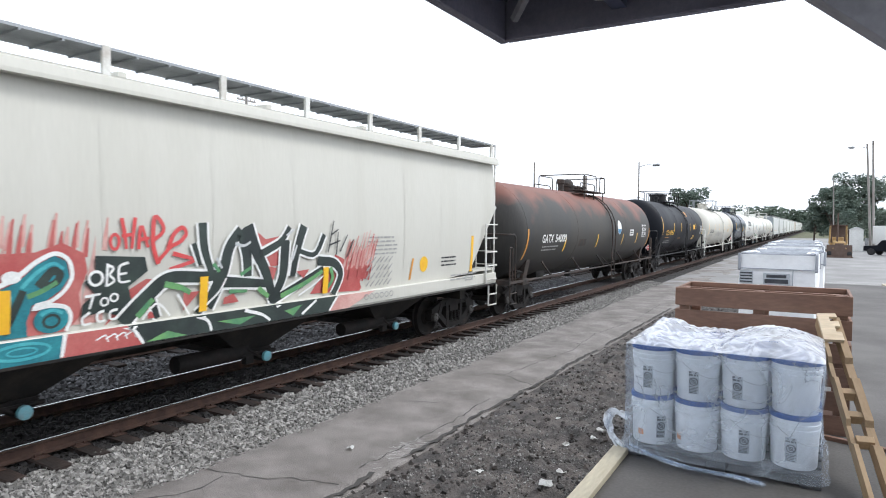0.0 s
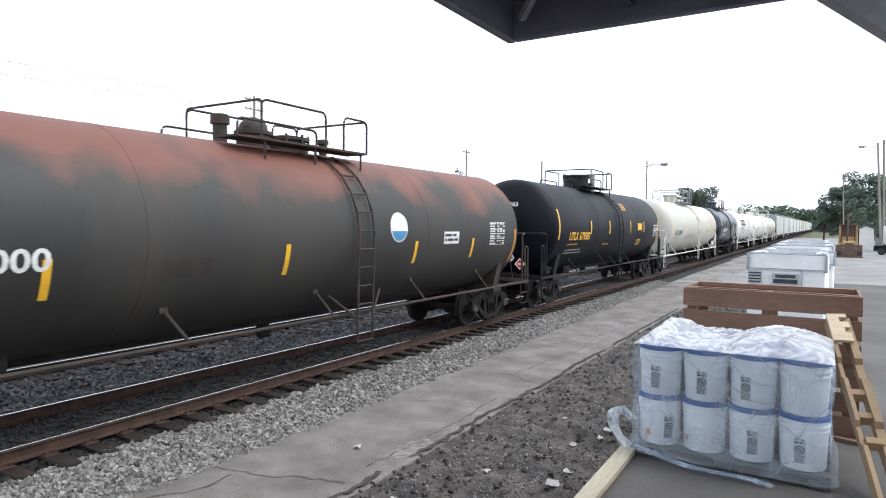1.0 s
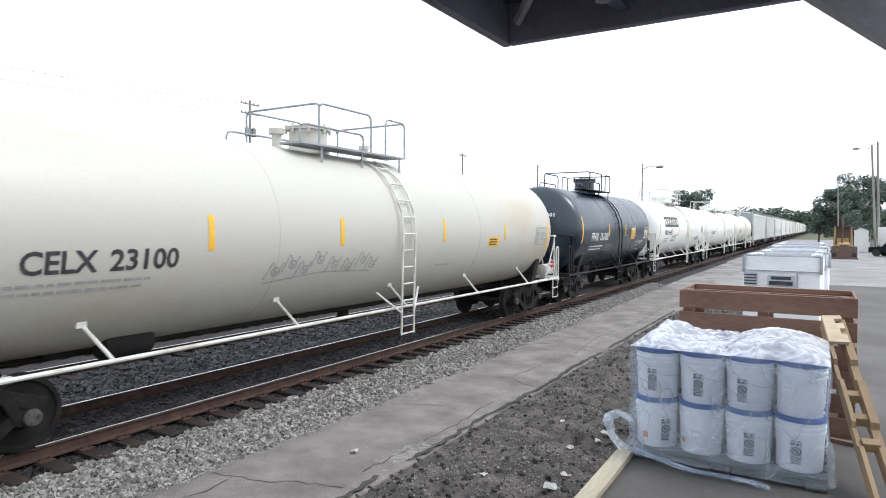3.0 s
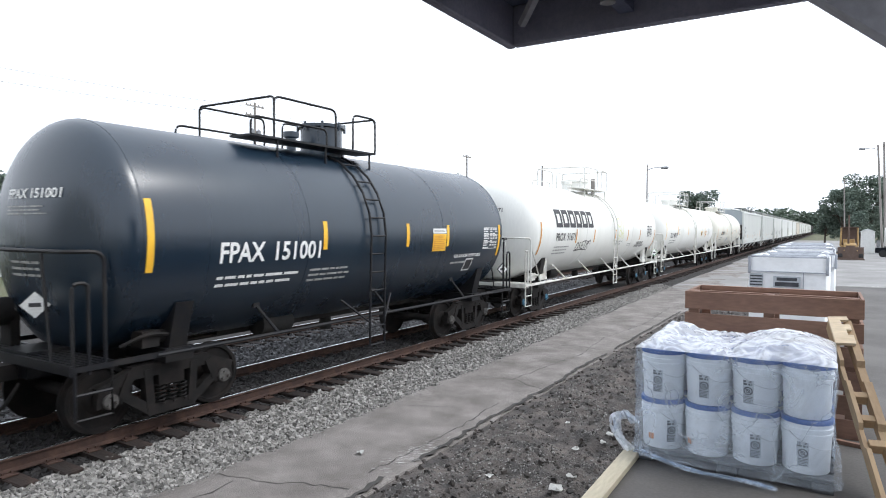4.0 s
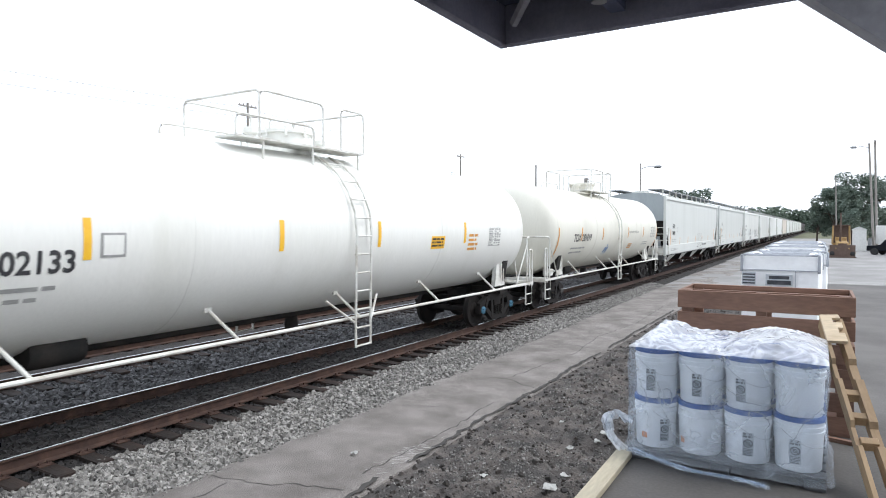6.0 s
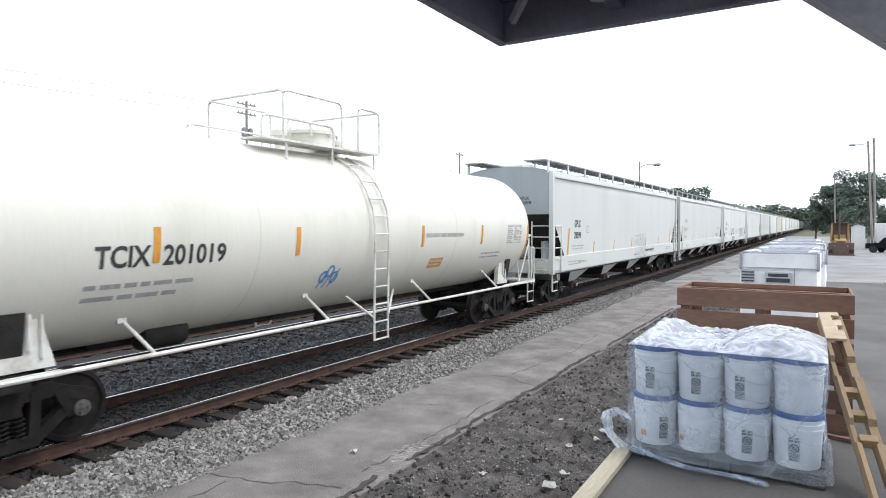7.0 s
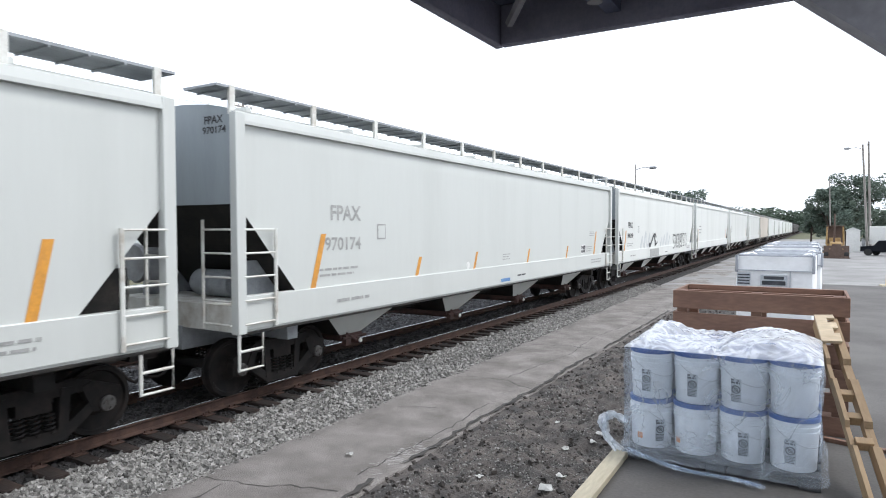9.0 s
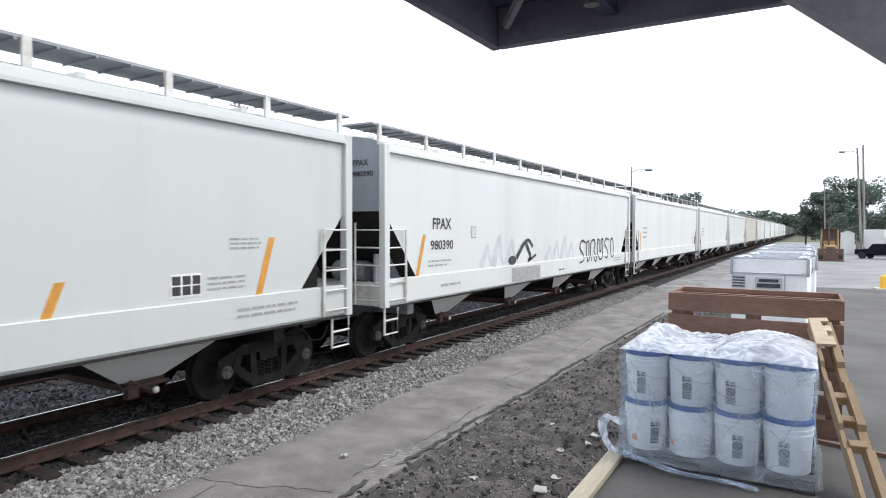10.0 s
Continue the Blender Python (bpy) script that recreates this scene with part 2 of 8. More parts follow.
    "label": surface("grey_label_print", (0.47, 0.5, 0.54), (0.54, 0.57, 0.6), 0.6, s1=10, bump=0.01),
    "label_dark": surface("dark_label_print", (0.035, 0.04, 0.05), (0.07, 0.075, 0.085), 0.6, s1=10, bump=0.01),
    "orange_tag": surface("orange_sticker", (0.62, 0.26, 0.1), (0.55, 0.2, 0.08), 0.6, s1=10, bump=0.01),
    "wrap": film("stretch_wrap", (0.8, 0.89, 1.0), 0.79, 0.07, 0.08, 0.5, 3),
    "milky": film("milky_plastic_sheet", (0.93, 0.96, 1.0), 0.42, 0.05, 0.16, 0.55, 6),
    "hem": surface("grey_woven_strap", (0.4, 0.42, 0.46), (0.3, 0.32, 0.35), 0.7, s1=6, bump=0.1),
    "bag": surface("white_woven_sack", (0.88, 0.89, 0.9), (0.84, 0.85, 0.87), 0.6, s1=2.5, s2=14, bump=0.25, depth=0.02, grain=0.04),
    "roof_dark": surface("dark_canopy_steel", (0.1, 0.11, 0.17), (0.07, 0.078, 0.125), 0.6, s1=1.5, s2=20, bump=0.1),
    "roof_edge": surface("canopy_edge_steel", (0.22, 0.215, 0.28), (0.17, 0.165, 0.22), 0.6, s1=2, bump=0.1),
    "brace": surface("grey_brace_steel", (0.3, 0.295, 0.33), (0.2, 0.195, 0.22), 0.65, s1=3, s2=20, bump=0.15),
    # paler than weathered wood: distance haze is mixed into the colour
    "pole": surface("weathered_hazed_pole_wood", (0.3, 0.28, 0.26), (0.22, 0.2, 0.185), 0.9, s1=2, stretch=(1, 1, 0.15), bump=0.3),
    "metal_grey": surface("grey_fixture_metal", (0.3, 0.31, 0.32), (0.22, 0.22, 0.23), 0.5, metal=0.4, s1=5, bump=0.05),
    "siding": surface("pale_metal_siding", (0.55, 0.58, 0.57), (0.46, 0.49, 0.48), 0.55, s1=0.6, stretch=STREAK, bump=0.05),
    "roofing": surface("grey_metal_roofing", (0.42, 0.45, 0.45), (0.34, 0.36, 0.36), 0.5, s1=0.6, bump=0.05),
    "glass": surface("dark_window_glass", (0.03, 0.035, 0.04), (0.04, 0.045, 0.05), 0.12, s1=2, bump=0),
    "bark": surface("bark", (0.09, 0.07, 0.055), (0.06, 0.048, 0.038), 0.95, s1=5, stretch=(1, 1, 0.2), bump=0.6, depth=0.03),
    # both leaf colours are lifted to carry haze
    "leaf": surface("leaf", (0.115, 0.155, 0.125), (0.145, 0.18, 0.135), 0.7, s1=0.5, s2=6, bump=0, vary=0.35, island=True),
    "far_leaf": surface("hazy_far_leaf", (0.1, 0.135, 0.1), (0.13, 0.16, 0.12), 0.8, s1=0.1, s2=2, bump=0, vary=0.25, island=True),
    "machine": surface("faded_machine_paint", (0.4, 0.26, 0.1), (0.22, 0.14, 0.07), 0.55, s1=2, bump=0.1),
    "blade": surface("worn_blade_steel", (0.1, 0.065, 0.05), (0.14, 0.1, 0.08), 0.7, metal=0.2, s1=2, bump=0.2),
    "rubber": surface("black_rubber", (0.02, 0.02, 0.021), (0.035, 0.034, 0.033), 0.85, s1=6, bump=0.2),
    "litter": surface("white_litter", (0.72, 0.72, 0.7), (0.6, 0.6, 0.58), 0.6, s1=8, bump=0.1),
    "wire": surface("dark_cable", (0.04, 0.04, 0.04), None, 0.7, s1=4, bump=0),
}


def rust_top():
    """Dark brown-grey tank paint that has weathered to red rust in patches along the crown."""
    m = surface("rusted_tank_paint", (0.029, 0.028, 0.0265), (0.05, 0.045, 0.039), 0.62, s1=0.8, s2=30, stretch=STREAK, bump=0.06)
    n, l = m.node_tree.nodes, m.node_tree.links
    p = n["Principled BSDF"]
    old = p.inputs["Base Color"].links[0].from_socket
    co = n.new("ShaderNodeTexCoord")
    sep = n.new("ShaderNodeSeparateXYZ")
    l.new(co.outputs["Object"], sep.inputs[0])
    no = n.new("ShaderNodeTexNoise")
    no.inputs["Scale"].default_value, no.inputs["Detail"].default_value = 0.75, 9
    l.new(co.outputs["Object"], no.inputs["Vector"])
    a = n.new("ShaderNodeMath")
    a.operation = "MULTIPLY_ADD"
    a.inputs[1].default_value = 2.6
    l.new(no.outputs["Fac"], a.inputs[0])
    l.new(sep.outputs["Z"], a.inputs[2])
    r = n.new("ShaderNodeMapRange")
    r.inputs["From Min"].default_value, r.inputs["From Max"].default_value = 4.45, 5.05
    l.new(a.outputs[0], r.inputs["Value"])
    mx = n.new("ShaderNodeMix")
    mx.data_type = "RGBA"
    mx.inputs["B"].default_value = (0.165, 0.064, 0.045, 1)
    l.new(r.outputs[0], mx.inputs["Factor"])
    l.new(old, mx.inputs["A"])
    l.new(mx.outputs["Result"], p.inputs["Base Color"])
    return m


M["rusted"] = rust_top()


# ---- shape helpers ----
def box(bm, c, s, m=None):
    mat = Matrix.Translation(c) @ (m or Matrix()) @ Matrix.Diagonal((*s, 1))
    return bmesh.ops.create_cube(bm, size=1, matrix=mat)["verts"]


def span(bm, x0, x1, y0, y1, z0, z1):
    return box(bm, ((x0 + x1) / 2, (y0 + y1) / 2, (z0 + z1) / 2), (abs(x1 - x0), abs(y1 - y0), abs(z1 - z0)))


def tube(bm, pts, r, seg=7, r2=None, caps=True):
    """A round bar along a polyline."""
    pts = [Vector(p) for p in pts]
    rings = []
    for i, p in enumerate(pts):
        d = (pts[min(i + 1, len(pts) - 1)] - pts[max(i - 1, 0)]).normalized()
        up = Vector((0, 0, 1)) if abs(d.z) < 0.9 else Vector((0, 1, 0))
        a = d.cross(up).normalized()
        b = a.cross(d)
        k = r if r2 is None else r + (r2 - r) * i / (len(pts) - 1)
        rings.append([bm.verts.new(p + (a * math.cos(w) + b * math.sin(w)) * k) for w in (2 * math.pi * j / seg for j in range(seg))])
    for u, v in zip(rings, rings[1:]):
        for j in range(seg):
            bm.faces.new((u[j], u[(j + 1) % seg], v[(j + 1) % seg], v[j]))
    if caps:
        bm.faces.new(rings[0][::-1])
        bm.faces.new(rings[-1])


def rounded(pts, rad, n=4):
    """The polyline with its inner corners rounded."""
    pts = [Vector(p) for p in pts]
    out = [pts[0]]
    for a, b, c in zip(pts, pts[1:], pts[2:]):
        k = min(rad, (a - b).length * 0.45, (c - b).length * 0.45)
        p, q = b + (a - b).normalized() * k, b + (c - b).normalized() * k
        for i in range(n + 1):
            t = i / n
            out.append(p * (1 - t) ** 2 + b * 2 * t * (1 - t) + q * t * t)
    return out + [pts[-1]]


def lathe(bm, prof, seg=24, axis="z", at=(0, 0, 0)):
    """A body of revolution; prof: (along, radius)."""
    rings = []
    for h, r in prof:
        ring = []
        for j in range(seg):
            w = 2 * math.pi * j / seg
            c, s = math.cos(w) * r, math.sin(w) * r
            v = {"z": (c, s, h), "y": (c, h, s), "x": (h, c, s)}[axis]
            ring.append(bm.verts.new(Vector(v) + Vector(at)))
        rings.append(ring)
    for u, v in zip(rings, rings[1:]):
        for j in range(seg):
            bm.faces.new((u[j], u[(j + 1) % seg], v[(j + 1) % seg], v[j]))
    bm.faces.new(rings[0][::-1])
    bm.faces.new(rings[-1])


def prism(bm, pts, axis, a, b):
    """A polygon drawn across an axis, from a to b along it."""
    def at(p, h):
        return {"x": (h, p[0], p[1]), "y": (p[0], h, p[1]), "z": (p[0], p[1], h)}[axis]
    u, v = [bm.verts.new(at(p, a)) for p in pts], [bm.verts.new(at(p, b)) for p in pts]
    bm.faces.new(u[::-1])
    bm.faces.new(v)
    for i in range(len(pts)):
        j = (i + 1) % len(pts)
        bm.faces.new((u[i], u[j], v[j], v[i]))


def finish(bm, name, mats, smooth=True, bevel=0.0):
    if bevel:
        bmesh.ops.bevel(bm, geom=bm.edges[:], offset=bevel, segments=1, affect="EDGES", clamp_overlap=True)
    bmesh.ops.recalc_face_normals(bm, faces=bm.faces[:])
    for f in bm.faces:
        f.smooth = smooth
    if smooth:
        for e in bm.edges:
            if len(e.link_faces) == 2 and e.calc_face_angle(0) > 0.7:
                e.smooth = False
    me = bpy.data.meshes.new(name)
    bm.to_mesh(me)
    bm.free()
    for m in mats if isinstance(mats, (list, tuple)) else [mats]:
        me.materials.append(m)
    return me


def part(name, bm, material, parent=None, label="", m=None, bevel=0.0, smooth=True):
    """Links a bmesh (or a shared mesh) as one object under a thing or a part."""
    me = finish(bm, name, material, smooth, bevel) if isinstance(bm, bmesh.types.BMesh) else bm
    ob = new(name, me)
    if parent:
        ob.parent = parent
    if m is not None:
        ob.matrix_basis = m
    if label:
        tagged(ob, label)
    return ob


def thing(name, label, category, m=None, group="", kind=""):
    ob = new(name)
    ob.empty_display_size = 0.2
    if m is not None:
        ob.matrix_basis = m
    return tagged(ob, label, category, group, kind)


# ---- flat drawing on curved sides: shapes in (along, height), then laid on the surface ----
def rect2(bm, y0, z0, y1, z1, lean=0.0):
    bm.faces.new([bm.verts.new(p) for p in ((y0, z0, 0), (y1, z0, 0), (y1 + lean, z1, 0), (y0 + lean, z1, 0))])


def poly2(bm, pts):
    f = bm.faces.new([bm.verts.new((p[0], p[1], 0)) for p in pts])
    bmesh.ops.triangulate(bm, faces=[f])


def stroke2(bm, pts, w, w2=None):
    """A brush stroke along points, from width w to w2."""
    pts = [Vector((p[0], p[1], 0)) for p in rounded([(p[0], p[1], 0) for p in pts], 0.3, 3)]
    w2 = w if w2 is None else w2
    prev = None
    for i, p in enumerate(pts):
        d = (pts[min(i + 1, len(pts) - 1)] - pts[max(i - 1, 0)]).normalized()
        s = Vector((-d.y, d.x, 0)) * (w + (w2 - w) * i / (len(pts) - 1)) / 2
        cur = (bm.verts.new(p + s), bm.verts.new(p - s))
        if prev:
            bm.faces.new((prev[0], prev[1], cur[1], cur[0]))
        prev = cur


def ring2(bm, y, z, ry, rz, w, n=24):
    a = [bm.verts.new((y + ry * math.cos(2 * math.pi * i / n), z + rz * math.sin(2 * math.pi * i / n), 0)) for i in range(n)]
    b = [bm.verts.new((y + (ry - w) * math.cos(2 * math.pi * i / n), z + (rz - w) * math.sin(2 * math.pi * i / n), 0)) for i in range(n)]
    for i in range(n):
        j = (i + 1) % n
        bm.faces.new((a[i], a[j], b[j], b[i]))


def disc2(bm, y, z, ry, rz, n=24):
    poly2(bm, [(y + ry * math.cos(2 * math.pi * i / n), z + rz * math.sin(2 * math.pi * i / n)) for i in range(n)])


def text2(bm, words, y0, z0, y1, z1, lean=0.0):
    """Lettering in the built-in font, fitted into the box."""
    cu = bpy.data.curves.new("lettering", "FONT")
    cu.body = words
    cu.resolution_u = 3
    cu.offset = 0.022
    ob = new("lettering", cu)
    dg = bpy.context.evaluated_depsgraph_get()
    dg.update()
    me = bpy.data.meshes.new_from_object(ob.evaluated_get(dg))
    bpy.data.objects.remove(ob)
    co = np.array([v.co[:] for v in me.vertices])
    lo, hi = co.min(0), co.max(0)
    vs = []
    for c in co:
        a, b = (c[0] - lo[0]) / (hi[0] - lo[0]), (c[1] - lo[1]) / (hi[1] - lo[1])
        vs.append(bm.verts.new((y0 + a * (y1 - y0) + lean * b, z0 + b * (z1 - z0), 0)))
    for p in me.polygons:
        try:
            bm.faces.new([vs[i] for i in p.vertices])
        except ValueError:
            pass
    bpy.data.meshes.remove(me)


def bars2(bm, y0, z0, y1, z1, rows, seed=1, fill=0.8):
    """Lines of writing too small to read, as bars broken into words."""
    rnd = random.Random(seed)
    h = (z1 - z0) / rows
    for i in range(rows):
        y = y0
        end = y1 - rnd.random() * (y1 - y0) * 0.2
        while y < end:
            w = min((0.6 + rnd.random() * 2.2) * h * 1.2, end - y)
            rect2(bm, y, z0 + (rows - 1 - i + 0.28) * h, y + w, z0 + (rows - 1 - i + 0.28 + 0.5 * fill) * h)
            y += w + h * 0.35


SHIFT, BODY = {}, {}


def decal(name, bm, xfun, material, parent, label="", off=0.006, step=0.09):
    """Lays a flat drawing on the side x = xfun(height)."""
    zs = [v.co.y for v in bm.verts]
    z = math.floor(min(zs) / step) * step + step
    while z < max(zs) and step:
        bmesh.ops.bisect_plane(bm, geom=bm.verts[:] + bm.edges[:] + bm.faces[:], plane_co=(0, z, 0), plane_no=(0, 1, 0))
        z += step
    for v in bm.verts:
        y, h = v.co.x, v.co.y
        y += SHIFT.get(xfun, 0.0)
        x = xfun(h)
        if xfun in BODY:
            radius, axis_z = BODY[xfun]
            x = math.sqrt(max(radius(y) ** 2 - (h - axis_z) ** 2, 0.01))
        v.co = (x + off, y, h)
    me = bpy.data.meshes.new(name)
    bm.to_mesh(me)
    bm.free()
    me.materials.append(material)
    return part(name, me, None, parent, label)


# ---- plan ----
TRACK_X, RAIL_Z = -8.92, 0.30      # centre of the near track, top of its rails
TRACK2_X = -13.25                  # the siding behind it
SPEED = 16.95                      # metres a second, towards -y
DOCK_Z, DOCK_X, DOCK_END = 1.40, -1.22, 21.0
WHEEL_R = 0.457

# ---- railway cars: x across (+x faces the dock), y along, z above the rails ----
SHARED = {}


def truck_meshes(cap):
    if cap in SHARED:
        return SHARED[cap]
    bm = bmesh.new()
    for sx in (-1, 1):
        lathe(bm, [(sx * 0.68, 0.16), (sx * 0.68, 0.43), (sx * 0.69, 0.483), (sx * 0.715, 0.483), (sx * 0.73, 0.458), (sx * 0.82, 0.452), (sx * 0.82, 0.4),
                   (sx * 0.79, 0.38), (sx * 0.77, 0.2), (sx * 0.82, 0.14), (sx * 0.82, 0.09)], 32, "x")
        lathe(bm, [(sx * 0.83, 0.12), (sx * 1.05, 0.12), (sx * 1.06, 0.1)], 16, "x")
    lathe(bm, [(-0.9, 0.085), (0.9, 0.085)], 12, "x")
    k = len(bm.faces)
    for sx in (-1, 1):
        lathe(bm, [(sx * 1.055, 0.105), (sx * 1.085, 0.1), (sx * 1.095, 0.07)], 16, "x")
        for i in range(3):
            w = i * 2.094
            lathe(bm, [(sx * 1.08, 0.022), (sx * 1.12, 0.022)], 6, "x", (0, 0.06 * math.cos(w), 0.06 * math.sin(w)))
    bm.faces.ensure_lookup_table()
    for f in bm.faces[k:]:
        f.material_index = 1
    wheels = finish(bm, "wheelset", [M["grime"], M[cap]])
    if "frame" not in SHARED:
        bm = bmesh.new()

        def bar(p, q, w, x=1.0, t=0.13):
            d = (Vector(q) - Vector(p)).normalized()
            s = Vector((-d.y, d.x)) * w / 2
            p, q = Vector(p) - d * w * 0.3, Vector(q) + d * w * 0.3
            prism(bm, [p - s, q - s, q + s, p + s], "x", x - t / 2, x + t / 2)
        for k, (a, b, w) in enumerate((((-1.0, 0.6), (-0.55, 0.76), 0.15), ((-0.55, 0.76), (0.55, 0.76), 0.17), ((0.55, 0.76), (1.0, 0.6), 0.15),
                        ((-0.72, 0.5), (-0.33, 0.21), 0.13), ((-0.33, 0.21), (0.33, 0.21), 0.15), ((0.33, 0.21), (0.72, 0.5), 0.13),
                        ((-0.32, 0.25), (-0.36, 0.74), 0.12), ((0.32, 0.25), (0.36, 0.74), 0.12), ((-0.72, 0.5), (-0.62, 0.72), 0.12), ((0.72, 0.5), (0.62, 0.72), 0.12))):
            bar(a, b, w, 1.0, 0.115 + 0.0045 * k)
        for sy in (-1, 1):
            prism(bm, [(sy * 0.89 + 0.17 * math.cos(i * math.pi / 6), 0.5 + 0.17 * math.sin(i * math.pi / 6)) for i in range(7)] + [(sy * 0.89 - 0.17, 0.38), (sy * 0.89 + 0.17, 0.38)], "x", 0.925, 1.047)
        SHARED["frame"] = finish(bm, "side_frame", M["grime"])
        bm = bmesh.new()
        tube(bm, [(0.055 * math.cos(i * 0.9), 0.055 * math.sin(i * 0.9), 0.27 + i * 0.0078) for i in range(34)], 0.014, 5)
        SHARED["springs"] = finish(bm, "spring", M["grime"])
        bm = bmesh.new()
        span(bm, -1.06, 1.06, -0.2, 0.2, 0.52, 0.72)
        span(bm, -0.35, 0.35, -0.35, 0.35, 0.7, 0.85)
        tube(bm, [(-0.8, -0.55, 0.42), (0.8, -0.55, 0.42)], 0.05, 6)
        tube(bm, [(-0.8, 0.55, 0.42), (0.8, 0.55, 0.42)], 0.05, 6)
        SHARED["bolster"] = finish(bm, "truck", M["grime"])
    SHARED[cap] = wheels
    return wheels


def add_truck(car, y, cap):
    wheels = truck_meshes(cap)
    t = part("truck", SHARED["bolster"], None, car, "dark grimy cast steel truck", pose(0, y, 0))
    part("side_frame", SHARED["frame"], None, t)
    part("side_frame", SHARED["frame"], None, t, m=pose(0, 0, 0, 0, 0, 180))
    for x in (-1.05, -0.94, 0.94, 1.05):
        for sy in (-0.17, 0, 0.17):
            part("spring", SHARED["springs"], None, t, m=pose(x, sy, 0))
    for sy in (-0.89, 0.89):
        part("wheelset", wheels, None, t, m=pose(0, sy, WHEEL_R))


def add_coupler(car, y, way):
    bm = bmesh.new()
    span(bm, -0.1, 0.1, y, y - way * 0.75, 0.76, 0.96)
    span(bm, -0.17, 0.17, y + way * 0.02, y - way * 0.22, 0.72, 1.0)
    tube(bm, rounded([(0.22, y - way * 0.5, 0.72), (0.28, y - way * 0.25, 0.42), (0.1, y, 0.45)], 0.2), 0.025, 6)
    part("coupler", bm, M["grime"], car, bevel=0.0)


def ladder(bm, x, y0, y1, z0, z1, rungs, r=0.018, out=0.0):
    tube(bm, [(x, y0, z0), (x, y0, z1)], r, 6)
    tube(bm, [(x, y1, z0), (x, y1, z1)], r, 6)
    for i in range(rungs):
        z = z0 + (z1 - z0) * (i + 0.5) / rungs
        tube(bm, [(x, y0, z), (x, y1, z)], r * 0.9, 6)


def tank_car(label, front, rear, t1, t2, r, zc, shell, trim, lad, cap="cap_grey", box_fit=False, rails_dark=None, dome="black", seams=(), rail_h=0.55, dome_at=(-1.0, 0.42, 0.42), over=(1.05, 1.05)):
    mid, half = (front + rear) / 2, (rear - front) / 2
    car = thing("tank_car", label, "tank car", pose(TRACK_X, mid, RAIL_Z), "cars of the freight train")
    skin, tm = M[shell], M[trim]

    def side(z):
        return math.sqrt(max(r * r - (z - zc) ** 2, 0.01))
    SHIFT[side] = -0.1
    # shell with elliptical heads
    ef, er = half - over[0], half - over[1]
    hd = r * 0.42

    def radius(y):
        u = max((-ef + hd - y) / hd, (y - er + hd) / hd, 0.0)
        return r * math.sqrt(max(0.0, 1 - u * u))
    BODY[side] = (radius, zc)
    prof = [(-ef + hd * (1 - math.cos(a)), r * math.sin(a)) for a in (math.pi / 2 * i / 12 for i in range(13))][1:]
    prof = [(-ef, 0.05)] + prof + [(y * (er - hd), r) for y in (-0.6, -0.2, 0.2, 0.6)]
    prof += [(er - hd * (1 - math.cos(a)), r * math.sin(a)) for a in (math.pi / 2 * i / 12 for i in range(12, 0, -1))] + [(er, 0.05)]
    bm = bmesh.new()
    lathe(bm, prof, 64, "y", (0, 0, zc))
    tank = part("tank", bm, skin, car)
    for y in (-ef + hd, -(ef - hd) * 0.42, (er - hd) * 0.42, er - hd, *seams):
        bm = bmesh.new()
        lathe(bm, [(y - 0.012, r - 0.01), (y - 0.008, r + 0.004), (y + 0.008, r + 0.004), (y + 0.012, r - 0.01)], 64, "y", (0, 0, zc))
        part("weld_seam", bm, skin, tank)
    # stub sills, saddles, end platforms, couplers
    for way, ty in ((-1, t1 - mid), (1, t2 - mid)):
        end = way * half
        bm = bmesh.new()
        span(bm, -0.32, 0.32, end - way * 0.55, ty - way * 0.5, 0.78, 1.12)
        span(bm, -1.25, 1.25, ty - 0.22, ty + 0.22, 0.86, 1.05)
        prism(bm, [(-1.2, 1.04), (1.2, 1.04), (side(zc - r * 0.55) + 0.02, zc - r * 0.55), (-side(zc - r * 0.55) - 0.02, zc - r * 0.55)], "y", ty - 0.14, ty + 0.14)
        part("saddle", bm, M["dark_under"] if trim == "trim_white" else tm, car)
        bm = bmesh.new()
        span(bm, -1.45, 1.45, end - way * 0.5, end - way * 1.05, 1.04, 1.07)
        span(bm, -1.45, 1.45, end - way * 0.48, end - way * 0.52, 0.97, 1.09)
        for sx in (-1, 1):
            span(bm, sx * 1.41, sx * 1.46, end - way * 0.5, end - way * 2.6, 1.0, 1.07)
        deck = part("end_platform", bm, tm, car)
        for i in range(6):
            y = end - way * (0.57 + i * 0.08)
            bm = bmesh.new()
            span(bm, -1.4, 1.4, y - 0.012, y + 0.012, 1.07, 1.09)
            part("tread", bm, tm, deck)
        add_coupler(car, end, way)
        bm = bmesh.new()
        yh, ye = end - way * 0.92, end - way * 0.53
        tube(bm, rounded([(-1.43, yh, 1.05), (-1.43, yh, 2.42), (-1.36, ye, 2.42), (1.36, ye, 2.42), (1.43, yh, 2.42), (1.43, yh, 1.05)], 0.16), 0.026, 8)
        for sx in (-1, 1):
            tube(bm, [(sx * 0.75, ye, 2.42), (sx * 0.95, ye, 1.06)], 0.02, 6)
            if trim == "trim_white":
                tube(bm, [(sx * 1.43, yh, 2.2), (sx * 1.43, yh - way * 0.75, 1.06)], 0.022, 6)
        part("end_handrail", bm, tm, car)
        for sx in (-1, 1):
            bm = bmesh.new()
            a, b = end - way * 0.53, end - way * 0.72
            tube(bm, rounded([(sx * 1.43, a, 0.95), (sx * 1.43, a, 2.05), (sx * 1.43, b, 2.05), (sx * 1.43, b, 0.95)], 0.1), 0.024, 7)
            part("grab_iron", bm, tm, car)
            bm = bmesh.new()
